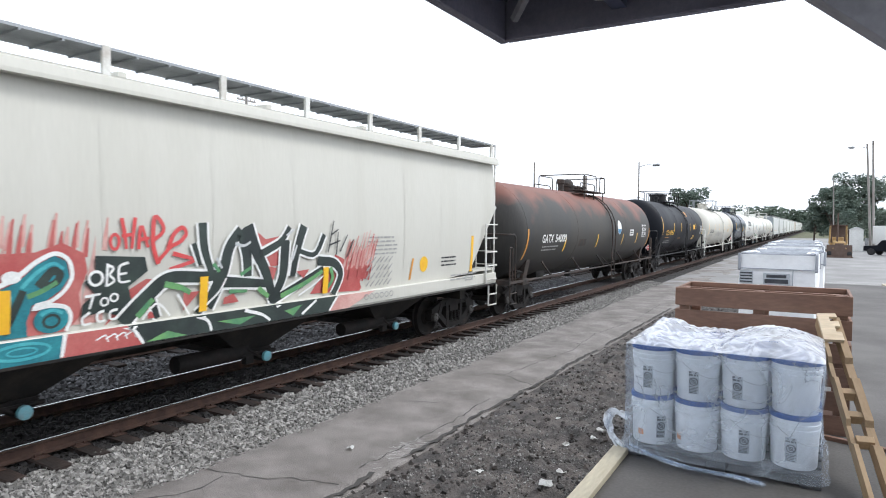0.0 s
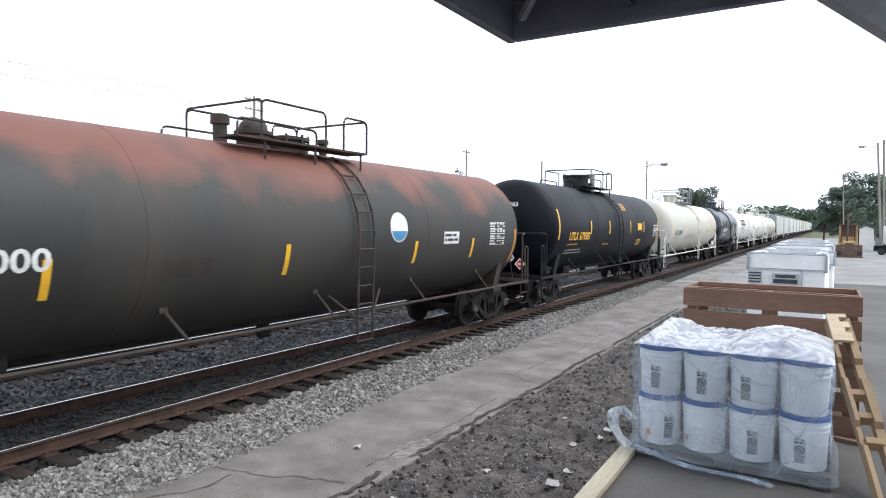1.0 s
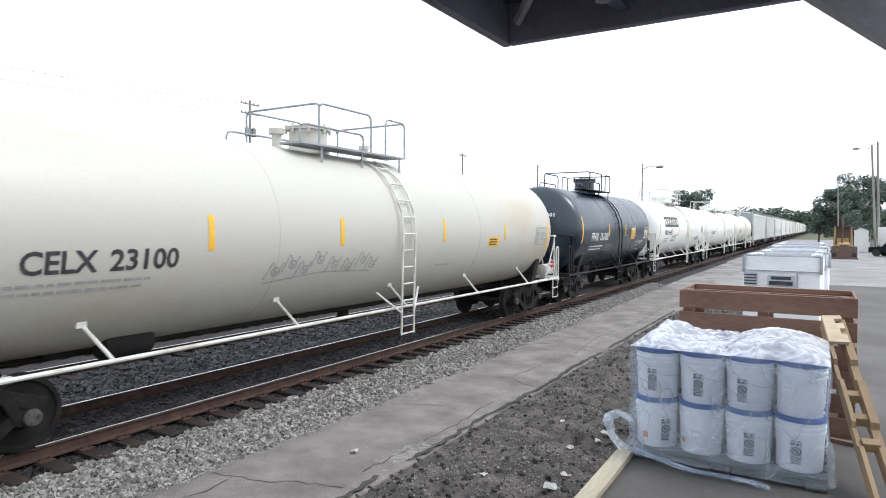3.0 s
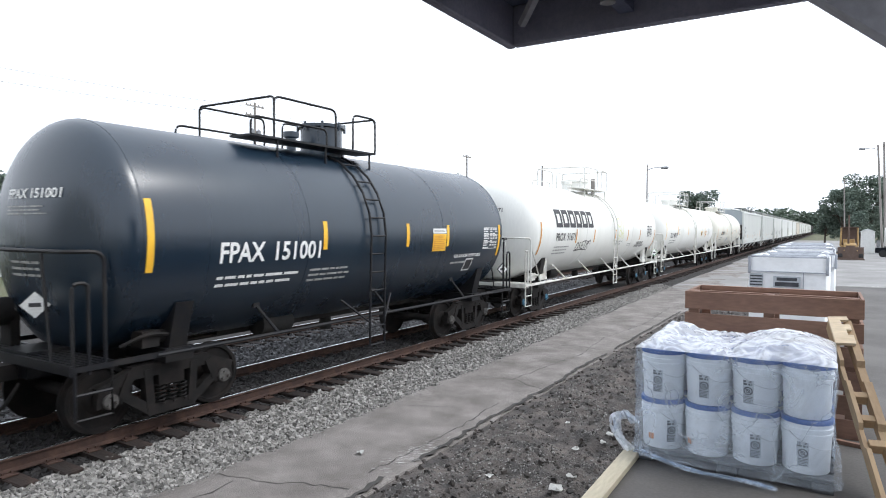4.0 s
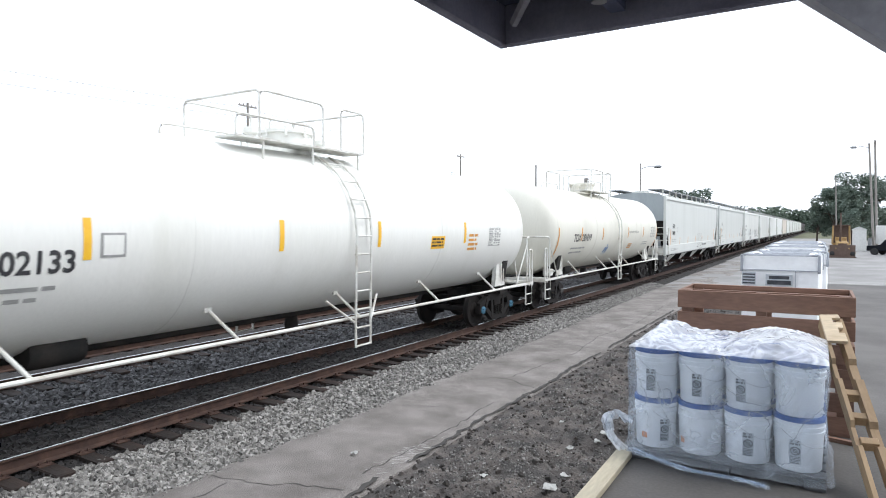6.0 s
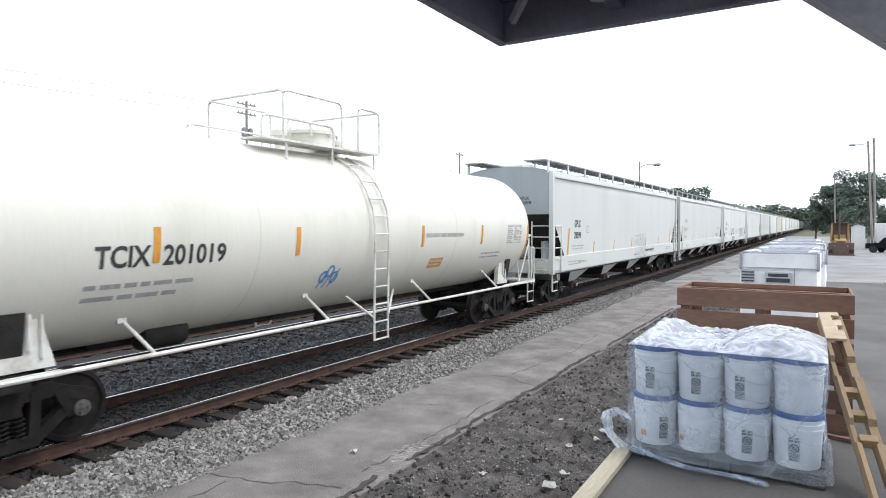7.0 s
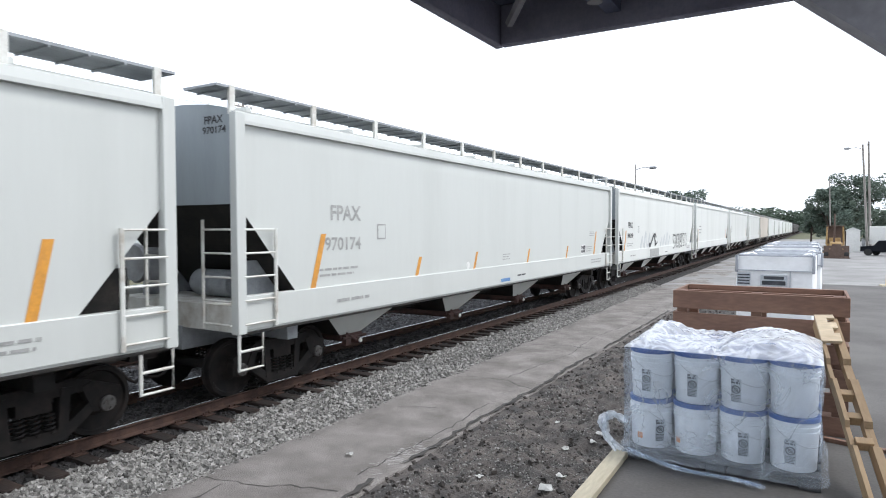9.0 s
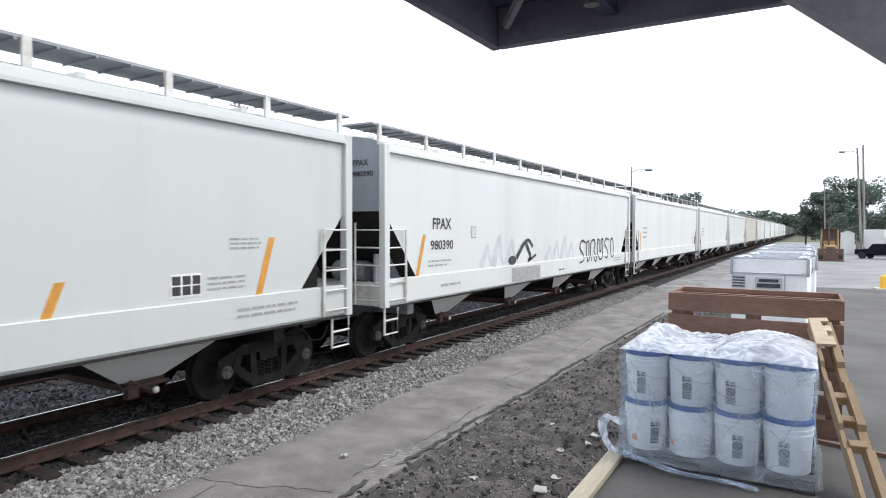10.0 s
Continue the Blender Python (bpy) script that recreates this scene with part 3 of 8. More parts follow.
            a, b = end - way * 0.55, end - way * 1.0
            tube(bm, [(sx * 1.43, a, 1.05), (sx * 1.43, a, 0.42), (sx * 1.43, b, 0.42), (sx * 1.43, b, 1.05)], 0.022, 6)
            tube(bm, [(sx * 1.43, a, 0.72), (sx * 1.43, b, 0.72)], 0.02, 6)
            part("sill_step", bm, tm, car)
    # running pipe along each side with its struts
    for sx in (-1, 1):
        bm = bmesh.new()
        tube(bm, [(sx * 1.45, -half + 1.6, 1.03), (sx * 1.45, half - 1.6, 1.03)], 0.03, 8)
        part("side_rail", bm, tm, car)
        n = max(3, int((t2 - t1) // 2.6))
        for i in range(n):
            y = (t1 - mid + 1.4) + (t2 - t1 - 2.6) * i / (n - 1)
            bm = bmesh.new()
            tube(bm, [(sx * (side(1.5) - 0.02), y, 1.5), (sx * 1.45, y + 0.25, 1.03)], 0.026, 7)
            box(bm, (sx * side(1.5), y, 1.5), (0.04, 0.13, 0.1))
            part("strut", bm, tm, car)
    bm = bmesh.new()
    span(bm, -0.28, 0.28, t1 - mid + 1.4, t2 - mid - 1.4, zc - r - 0.04, zc - r + 0.12)
    for i in range(3):
        tube(bm, [(0.2 * (i - 1), -half + 2, zc - r - 0.06), (0.2 * (i - 1), half - 2, zc - r - 0.06)], 0.02, 6)
    lathe(bm, [(-0.35, 0.2), (-0.3, 0.22), (0.3, 0.22), (0.35, 0.2)], 14, "y", (0.6, t1 - mid + 2.3, zc - r + 0.1))
    lathe(bm, [(-0.1, 0.12), (0.0, 0.14), (0.25, 0.1)], 14, "z", (0, 0, zc - r - 0.25))
    part("brake_gear", bm, M["dark_under"], car)
    # side ladders with footing, at mid length
    for sx in (-1, 1):
        bm = bmesh.new()
        arc = [zc + r * math.sin(w) for w in (1.25, 1.0, 0.75, 0.5, 0.25, 0)]
        for y in (lad - 0.22, lad + 0.22):
            tube(bm, [(sx * (side(z) + 0.09), y, z) for z in arc] + [(sx * (r + 0.05), y, 1.0), (sx * (r + 0.05), y, 0.5)], 0.024, 6)
        for i in range(11):
            z = 0.52 + i * 0.34
            if z < zc + r * 0.95:
                x = (side(z) + 0.09) if z > zc else r + 0.05 + (0.04 if z > zc - 0.3 else 0)
                tube(bm, [(sx * x, lad - 0.22, z), (sx * x, lad + 0.22, z)], 0.018, 6)
        tube(bm, [(sx * (r + 0.05), lad - 0.22, 0.95), (sx * (r - 0.2), lad - 0.75, 1.4)], 0.022, 6)
        tube(bm, [(sx * (r + 0.05), lad + 0.22, 0.95), (sx * (r - 0.2), lad + 0.75, 1.4)], 0.022, 6)
        part("ladder", bm, tm, car)
    # top platform, guard rails, manway and valves
    top = zc + r
    rm = M[rails_dark] if rails_dark else tm
    for sx in (-1, 1):
        bm = bmesh.new()
        span(bm, sx * 0.45, sx * 0.98, lad - 2.4, lad + 0.85, top + 0.0, top + 0.035)
        for y in (lad - 1.8, lad - 0.6, lad + 0.7):
            tube(bm, [(sx * 0.93, y, top + 0.01), (sx * 0.93, y, zc + math.sqrt(r * r - 0.86) - 0.03)], 0.022, 6)
        part("top_platform", bm, rm, car)
        for a, b, z in ((lad - 1.9, lad - 0.35, rail_h), (lad - 2.4, lad - 0.6, rail_h * 0.45), (lad + 0.15, lad + 0.85, rail_h)):
            bm = bmesh.new()
            tube(bm, rounded([(sx * 0.96, a, top + 0.02), (sx * 0.96, a, top + z), (sx * 0.96, b, top + z), (sx * 0.96, b, top + 0.02)], 0.14), 0.021, 7)
            part("guard_rail", bm, rm, car)
    for y in (lad - 1.9, lad + 0.85):
        bm = bmesh.new()
        tube(bm, rounded([(-0.96, y, top + rail_h * 0.7), (-0.96, y, top + rail_h), (0.96, y, top + rail_h), (0.96, y, top + rail_h * 0.7)], 0.14), 0.021, 7)
        part("guard_rail", bm, rm, car)
    dm = M[dome] if dome in M else skin
    y, q, h = lad + dome_at[0], dome_at[1], dome_at[2]
    bm = bmesh.new()
    lathe(bm, [(-0.3, q + 0.05), (0.06, q + 0.05), (0.07, q), (h - 0.08, q), (h - 0.07, q + 0.06), (h - 0.01, q + 0.06), (h, q), (h + 0.04, q * 0.4)], 26, "z", (0, y, top))
    man = part("manway", bm, dm, car)
    for i in range(8):
        w = i * math.pi / 4
        bm = bmesh.new()
        lathe(bm, [(h - 0.14, 0.028), (h + 0.03, 0.028)], 6, "z", ((q + 0.05) * math.cos(w), y + (q + 0.05) * math.sin(w), top))
        part("bolt", bm, dm, man)
    bm = bmesh.new()
    lathe(bm, [(-0.2, 0.09), (0.22, 0.09), (0.24, 0.15), (0.34, 0.15), (0.36, 0.05)], 14, "z", (0.1, y - 0.95, top))
    part("valve", bm, dm, car)
    bm = bmesh.new()
    lathe(bm, [(-0.2, 0.08), (0.2, 0.08), (0.22, 0.12), (0.3, 0.12), (0.32, 0.04)], 12, "z", (0.15, lad + 0.45, top))
    part("valve", bm, dm, car)
    # brake wheel and fittings on the leading platform
    bm = bmesh.new()
    lathe(bm, [(-0.15, 0.2), (0.2, 0.2), (0.22, 0.1)], 14, "y", (-0.75, -half + 0.62, 1.55))
    span(bm, -0.9, -0.6, -half + 0.78, -half + 0.9, 1.06, 1.55)
    for i in range(10):
        w0, w1 = i * 0.628, (i + 1) * 0.628
        tube(bm, [(-0.75 + 0.28 * math.cos(w0), -half + 0.44, 1.55 + 0.28 * math.sin(w0)), (-0.75 + 0.28 * math.cos(w1), -half + 0.44, 1.55 + 0.28 * math.sin(w1))], 0.016, 5, caps=False)
    part("brake_wheel", bm, M["grime"] if trim != "trim_white" else tm, car)
    bm = bmesh.new()
    span(bm, 0.95, 1.2, -half + 1.55, -half + 1.8, 1.1, 1.32)
    lathe(bm, [(-0.18, 0.09), (0.16, 0.09), (0.18, 0.05)], 10, "y", (1.08, -half + 2.0, 1.22))
    tube(bm, rounded([(1.1, -half + 1.3, 1.15), (1.25, -half + 1.6, 1.3), (1.15, -half + 2.2, 1.2)], 0.2), 0.03, 6)
    part("brake_valve", bm, tm if trim == "trim_white" else M["grime"], car)
    if box_fit:
        for way in (-1, 1):
            bm = bmesh.new()
            y = way * (half - 2.35)
            prism(bm, [(y - 0.32, 1.08), (y + 0.3, 1.08), (y + 0.12, 1.75), (y - 0.22, 1.75)], "x", 1.12, 1.24)
            tube(bm, [(1.26, y, 1.3), (1.26, y, 2.0)], 0.035, 7)
            tube(bm, [(1.26, y + 0.14, 1.2), (1.26, y + 0.14, 1.8)], 0.025, 7)
            box(bm, (1.28, y, 2.08), (0.2, 0.22, 0.24))
            part("valve_bracket", bm, tm, car)
    add_truck(car, t1 - mid, cap)
    add_truck(car, t2 - mid, cap)
    return car, side


def strips(car, side, rows, colour="yellow", w=0.1, lean=0.0, off=0.006):
    """Upright reflector strips: (along, low, high)."""
    for y, z0, z1 in rows:
        bm = bmesh.new()
        rect2(bm, y - w / 2 - lean / 2, z0, y + w / 2 - lean / 2, z1, lean)
        decal("reflector_strip", bm, side, M[colour], car, off=off)


def sign(car, side, y0, z0, y1, z1, ground, ink, rows, seed, name="sign"):
    bm = bmesh.new()
    rect2(bm, y0, z0, y1, z1)
    p = decal(name, bm, side, M[ground], car)
    bm = bmesh.new()
    m = (y1 - y0) * 0.05
    bars2(bm, y0 + m, z0 + m, y1 - m, z1 - m, rows, seed, 1.1)
    decal("small_print", bm, side, M[ink], p, off=0.010)


def data_panel(car, side, y0, z0, y1, z1, ink, rows=9, seed=3):
    """A stencilled table of test dates: a heading line and ragged columns of small entries."""
    bm = bmesh.new()
    rnd = random.Random(seed)
    cols = (0.0, 0.46, 0.64, 0.82, 1.0)
    h = (z1 - z0) / rows
    for i in range(rows):
        for k, (a, b) in enumerate(zip(cols, cols[1:])):
            if k and rnd.random() < 0.15:
                continue
            end = b - 0.03 - (rnd.uniform(0, 0.15) if k == 0 else 0)
            u = a
            while u < end - 0.02:
                v = min(u + rnd.uniform(0.06, 0.16), end)
                rect2(bm, y0 + (y1 - y0) * u, z0 + i * h + h * 0.2, y0 + (y1 - y0) * v, z0 + i * h + h * 0.72)
                u = v + 0.014
    for i in range(0, rows + 1, 3):
        rect2(bm, y0, z0 + i * h - 0.006, y1, z0 + i * h + 0.006)
    decal("test_panel", bm, side, M[ink], car)


def words(car, side, rows, ink, name="lettering"):
    for s, y0, z0, y1, z1 in rows:
        bm = bmesh.new()
        text2(bm, s, y0, z0, y1, z1)
        decal(name, bm, side, M[ink], car)


def print_lines(car, side, y0, z0, y1, z1, rows, ink, seed=1):
    bm = bmesh.new()
    bars2(bm, y0, z0, y1, z1, rows, seed)
    decal("small_print", bm, side, M[ink], car)


def end_words(car, y, s, x0, z0, x1, z1, ink):
    """Lettering on the leading head or end wall, facing -y."""
    bm = bmesh.new()
    if s:
        text2(bm, s, x0, z0, x1, z1)
    else:
        bars2(bm, x0, z0, x1, z1, 3, 5)
    for v in bm.verts:
        x, h = v.co.x, v.co.y
        v.co = (x, y(x, h) - 0.012 if callable(y) else y - 0.008, h)
    me = bpy.data.meshes.new("end_lettering")
    bm.to_mesh(me)
    bm.free()
    me.materials.append(M[ink])
    part("end_lettering", me, None, car)


def head(half, r, zc, over=1.05):
    """The surface of a leading tank head, as y over (x, z)."""
    e, hd = half - over, r * 0.42
    return lambda x, h: -e + hd - hd * math.sqrt(max(0.0, 1 - (x * x + (h - zc) ** 2) / r ** 2))


def diamond(car, x, y, z, s, ground, rim):
    """A hazard placard held on edge, facing -y and +x."""
    bm = bmesh.new()
    prism(bm, [(-s, 0), (0, -s), (s, 0), (0, s)], "y", -0.006, 0.006)
    p = part("placard", bm, M[rim], car, m=pose(x, y, z, 0, 0, 55))
    bm = bmesh.new()
    k = s * 0.82
    prism(bm, [(-k, 0), (0, -k), (k, 0), (0, k)], "y", -0.010, -0.007)
    part("placard_face", bm, M[ground], p)
    bm = bmesh.new()
    span(bm, -s * 0.4, s * 0.4, -0.014, -0.011, -s * 0.14, s * 0.16)
    part("placard_print", bm, M["paper" if ground != "paper" else "ink"], p)


def hopper_car(label, front, rear, shell, post_at=0.6, bays=(-6.4, -2.3, 1.8, 6.1), cap="cap_grey", bulge=0.0, trim="trim_white", rounded_end=False, sill_top=1.7):
    mid, half = (front + rear) / 2, (rear - front) / 2
    car = thing("hopper_car", label, "hopper car", pose(TRACK_X, mid, RAIL_Z), "cars of the freight train")
    skin, tm = M[shell], M[trim]
    E = half - post_at
    eave, crown = 4.36, 4.66

    def side(z):
        return 1.58 - bulge * ((z - 2.7) / 1.6) ** 2
    # hull: lofted sections, sloped sheets at both ends
    bm = bmesh.new()
    stations = [(-E, 3.08), (-E + 1.16, 1.72), (-E + 1.4, 1.5), (-E * 0.4, 1.2), (0, 1.2), (E * 0.4, 1.2), (E - 1.4, 1.5), (E - 1.16, 1.72), (E, 3.08)]
    rings = []
    for y, zb in stations:
        sec = []
        for i in range(9):
            z = zb + (eave - zb) * i / 8
            sec.append((side(z), z))
        roof = [(1.58 * math.cos(a), eave + (crown - eave) * math.sin(a)) for a in (math.pi / 2 * i / 5 for i in range(1, 6))]
        right = sec + roof
        ring = [(x, z) for x, z in right] + [(-x, z) for x, z in right[-2::-1]]
        rings.append([bm.verts.new((x, y, z)) for x, z in ring])
    for u, v in zip(rings, rings[1:]):
        n = len(u)
        for j in range(n):
            bm.faces.new((u[j], u[(j + 1) % n], v[(j + 1) % n], v[j]))
    bm.faces.new(rings[0][::-1])
    bm.faces.new(rings[-1])
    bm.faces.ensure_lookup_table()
    # bottom and slope faces go dark: shade below the hull, put into colour
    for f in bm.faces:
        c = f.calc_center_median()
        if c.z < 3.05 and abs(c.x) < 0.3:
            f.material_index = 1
    # end walls get the darker colour, shade painted in
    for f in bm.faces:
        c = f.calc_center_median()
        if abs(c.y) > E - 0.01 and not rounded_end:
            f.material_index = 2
    part("hull", bm, [skin, M["dark_under"], M["end_shade"]], car)
    for sx in (-1, 1):
        bm = bmesh.new()
        prism(bm, [(sx * 1.54, eave - 0.1), (sx * 1.66, eave - 0.1), (sx * 1.66, eave - 0.05), (sx * 1.64, eave + 0.06), (sx * 1.54, eave + 0.1)], "y", -E - 0.02, E + 0.02)
        part("top_rail", bm, skin, car, smooth=False)
        bm = bmesh.new()
        prism(bm, [(sx * 1.48, 1.16), (sx * 1.6, 1.16), (sx * 1.62, 1.2), (sx * 1.62, sill_top - 0.012), (sx * 1.612, sill_top), (sx * 1.48, sill_top)], "y", -E, E)
        part("side_sill", bm, skin, car, smooth=False)
        bm = bmesh.new()
        span(bm, sx * 1.45, sx * 1.66, -E, E, 1.13, 1.16)
        part("sill_flange", bm, M["dark_under"], car)
        for sy in (-1, 1):
            if not rounded_end:
                bm = bmesh.new()
                span(bm, sx * 1.52, sx * 1.67, sy * E - 0.09, sy * E + 0.09, 1.14, eave + 0.06)
                part("corner_post", bm, skin, car, bevel=0.012)
            else:
                bm = bmesh.new()
                tube(bm, [(sx * 1.5, sy * (E + 0.1), 1.2), (sx * 1.5, sy * (E + 0.1), 4.8)], 0.025, 6)
                part("corner_post", bm, tm, car)
            bm = bmesh.new()
            a, b = (sy * E - sy * 0.05, sy * E - sy * 0.68)
            tube(bm, [(sx * 1.66, b, 1.2), (sx * 1.66, b, 2.72)], 0.03, 6)
            for i in range(5):
                z = 1.28 + i * 0.355
                tube(bm, [(sx * 1.66, a, z), (sx * 1.66, b, z)], 0.018, 6)
            part("side_ladder", bm, tm, car)
            bm = bmesh.new()
            a, b = sy * (E + 0.03), sy * (E - 0.43)
            tube(bm, [(sx * 1.62, a, 1.15), (sx * 1.62, a, 0.6), (sx * 1.62, b, 0.6), (sx * 1.62, b, 1.15)], 0.026, 6)
            tube(bm, [(sx * 1.62, a, 0.88), (sx * 1.62, b, 0.88)], 0.022, 6)
            part("sill_step", bm, tm, car)
            bm = bmesh.new()
            c = sy * (E + 0.12)
            tube(bm, [(sx * 0.95, c, 1.2), (sx * 0.95, c, 2.85)], 0.025, 6)
            for i in range(5):
                z = 1.28 + i * 0.355
                tube(bm, [(sx * 0.95, c, z), (sx * 1.56, c, z)], 0.018, 6)
            part("end_ladder", bm, tm, car)
    # roof walk on both edges, hatches along the middle
    for sx in (-1, 1):
        bm = bmesh.new()
        span(bm, sx * 0.72, sx * 1.46, -E - 0.25, E + 0.25, 4.79, 4.825)
        n = int(2 * E / 0.45)
        for i in range(n):
            y = -E + i * 2 * E / n
            span(bm, sx * 0.72, sx * 1.46, y - 0.012, y + 0.012, 4.765, 4.79)
        part("running_board", bm, M["grate"], car)
        n = 12
        for i in range(n):
            y = -E + 0.02 + (2 * E - 0.04) * i / (n - 1)
            bm = bmesh.new()
            box(bm, (sx * 1.45, y, 4.62), (0.05, 0.1, 0.42))
            part("board_post", bm, tm, car)
    bm = bmesh.new()
    span(bm, -0.35, 0.35, -E + 0.5, E - 0.5, crown - 0.02, crown + 0.09)
    for i in range(7):
        y = -E + 1.3 + (2 * E - 2.6) * i / 6
        span(bm, -0.4, 0.4, y - 0.06, y + 0.06, crown + 0.05, crown + 0.16)
    part("roof_hatch", bm, skin, car)
    # end platform, bolster web, centre sill
    for sy in (-1, 1):
        bm = bmesh.new()
        span(bm, -1.5, 1.5, sy * (E + 0.02), sy * (E - 1.1), 1.5, 1.56)
        span(bm, -1.52, 1.52, sy * (E + 0.03), sy * (E - 0.05), 1.16, 1.56)
        part("end_sill", bm, tm if not rounded_end else skin, car)
        bm = bmesh.new()
        ty = sy * (half - 2.0)
        span(bm, -1.3, 1.3, ty - 0.12, ty + 0.12, 0.84, 1.2)
        span(bm, -0.5, 0.5, ty - 0.3, ty + 0.05, 1.2, 2.6)
        span(bm, -0.35, 0.35, sy * (half - 0.55), sy * (half - 4.2), 0.8, 1.18)
        for sx in (-1, 1):
            span(bm, sx * 1.1, sx * 1.16, sy * (E - 0.3), ty, 1.56, 2.2)
        lathe(bm, [(-0.45, 0.2), (-0.4, 0.23), (0.4, 0.23), (0.45, 0.2)], 14, "x", (0.2, sy * (E - 0.75), 1.8))
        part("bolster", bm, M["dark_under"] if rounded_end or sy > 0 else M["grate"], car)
        add_coupler(car, sy * half, sy)
        add_truck(car, sy * (half - 2.0), cap)
    # centre sill as a plain dark box, added also to darken below the car
    bm = bmesh.new()
    span(bm, -0.4, 0.4, -half + 4.2, half - 4.2, 0.78, 1.18)
    part("centre_sill", bm, M["dark_under"], car)
    bm = bmesh.new()
    lathe(bm, [(-0.05, 0.3), (0.0, 0.33), (0.05, 0.3)], 18, "y", (-0.6, -E - 0.18, 2.15))
    span(bm, -0.8, -0.4, -E - 0.12, -E + 0.15, 1.9, 2.4)
    part("brake_wheel", bm, M["metal_grey"], car)
    # hopper bays and outlet gates
    for y in bays:
        bm = bmesh.new()
        a = [bm.verts.new((x, y + d, 1.22)) for x, d in ((-1.4, -1.3), (1.4, -1.3), (1.4, 1.3), (-1.4, 1.3))]
        b = [bm.verts.new((x, y + d, 0.62)) for x, d in ((-0.95, -0.32), (0.95, -0.32), (0.95, 0.32), (-0.95, 0.32))]
        bm.faces.new(b)
        bm.faces.new(a[::-1])
        for i in range(4):
            j = (i + 1) % 4
            bm.faces.new((a[i], a[j], b[j], b[i]))
        bm.normal_update()
        # bay faces turned to -y take the dark underframe colour
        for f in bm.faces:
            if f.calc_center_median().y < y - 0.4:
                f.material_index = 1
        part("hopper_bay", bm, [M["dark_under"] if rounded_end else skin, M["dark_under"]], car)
        bm = bmesh.new()
        span(bm, -0.98, 0.98, y - 0.34, y + 0.34, 0.53, 0.62)
        lathe(bm, [(-1.12, 0.05), (-1.09, 0.07), (1.09, 0.07), (1.12, 0.05)], 14, "x", (0, y + 0.1, 0.48))
        box(bm, (1.02, y - 0.2, 0.52), (0.1, 0.16, 0.2))
        tube(bm, [(1.05, y - 0.36, 0.56), (1.05, y + 0.36, 0.56)], 0.03, 6)
        tube(bm, [(1.07, y - 0.25, 0.66), (1.07, y + 0.15, 0.42)], 0.024, 6)
        if rounded_end:
            lathe(bm, [(-1.5, 0.13), (-0.2, 0.13)], 14, "y", (0.95, y, 0.62))
        part("outlet_gate", bm, M["grime"] if rounded_end else M["gate_rust"], car)
        bm = bmesh.new()
        if rounded_end:
            lathe(bm, [(1.11, 0.085), (1.16, 0.085), (1.18, 0.04)], 12, "x", (0, y + 0.1, 0.5))
        else:
            lathe(bm, [(1.11, 0.045), (1.14, 0.045), (1.16, 0.02)], 12, "x", (0, y + 0.1, 0.48))
        part("outlet_cap", bm, M["cap_teal"] if rounded_end else M["trim_white"], car)
    return car, side, E


# leading white-cream hopper with spray-painted side
h0, hs, hE = hopper_car("cream covered hopper car with colourful graffiti along its side", -5.0, 15.75, "pale", 0.75,
                        (-5.5, -1.8, 1.9, 5.6), "cap_grey", 0.1, rounded_end=True, trim="trim_white", sill_top=1.43)
strips(h0, hs, [(0.41, 1.46, 1.95), (2.94, 1.48, 1.94), (-2.1, 1.5, 1.97)], w=0.13, off=0.046)
strips(h0, hs, [(5.68, 1.52, 1.97)], "amber", 0.07, lean=0.1)
strips(h0, hs, [(8.36, 1.53, 2.42)], w=0.12)
for y in (-7.0, -5.5, -4.0, -2.5, -1.0, 0.6, 2.2, 3.95, 5.4, 6.87, 8.31):
    bm = bmesh.new()
    rect2(bm, y - 0.02, 1.7, y + 0.02, 4.25)
    decal("panel_seam", bm, hs, M["pale"], h0, off=0.003)


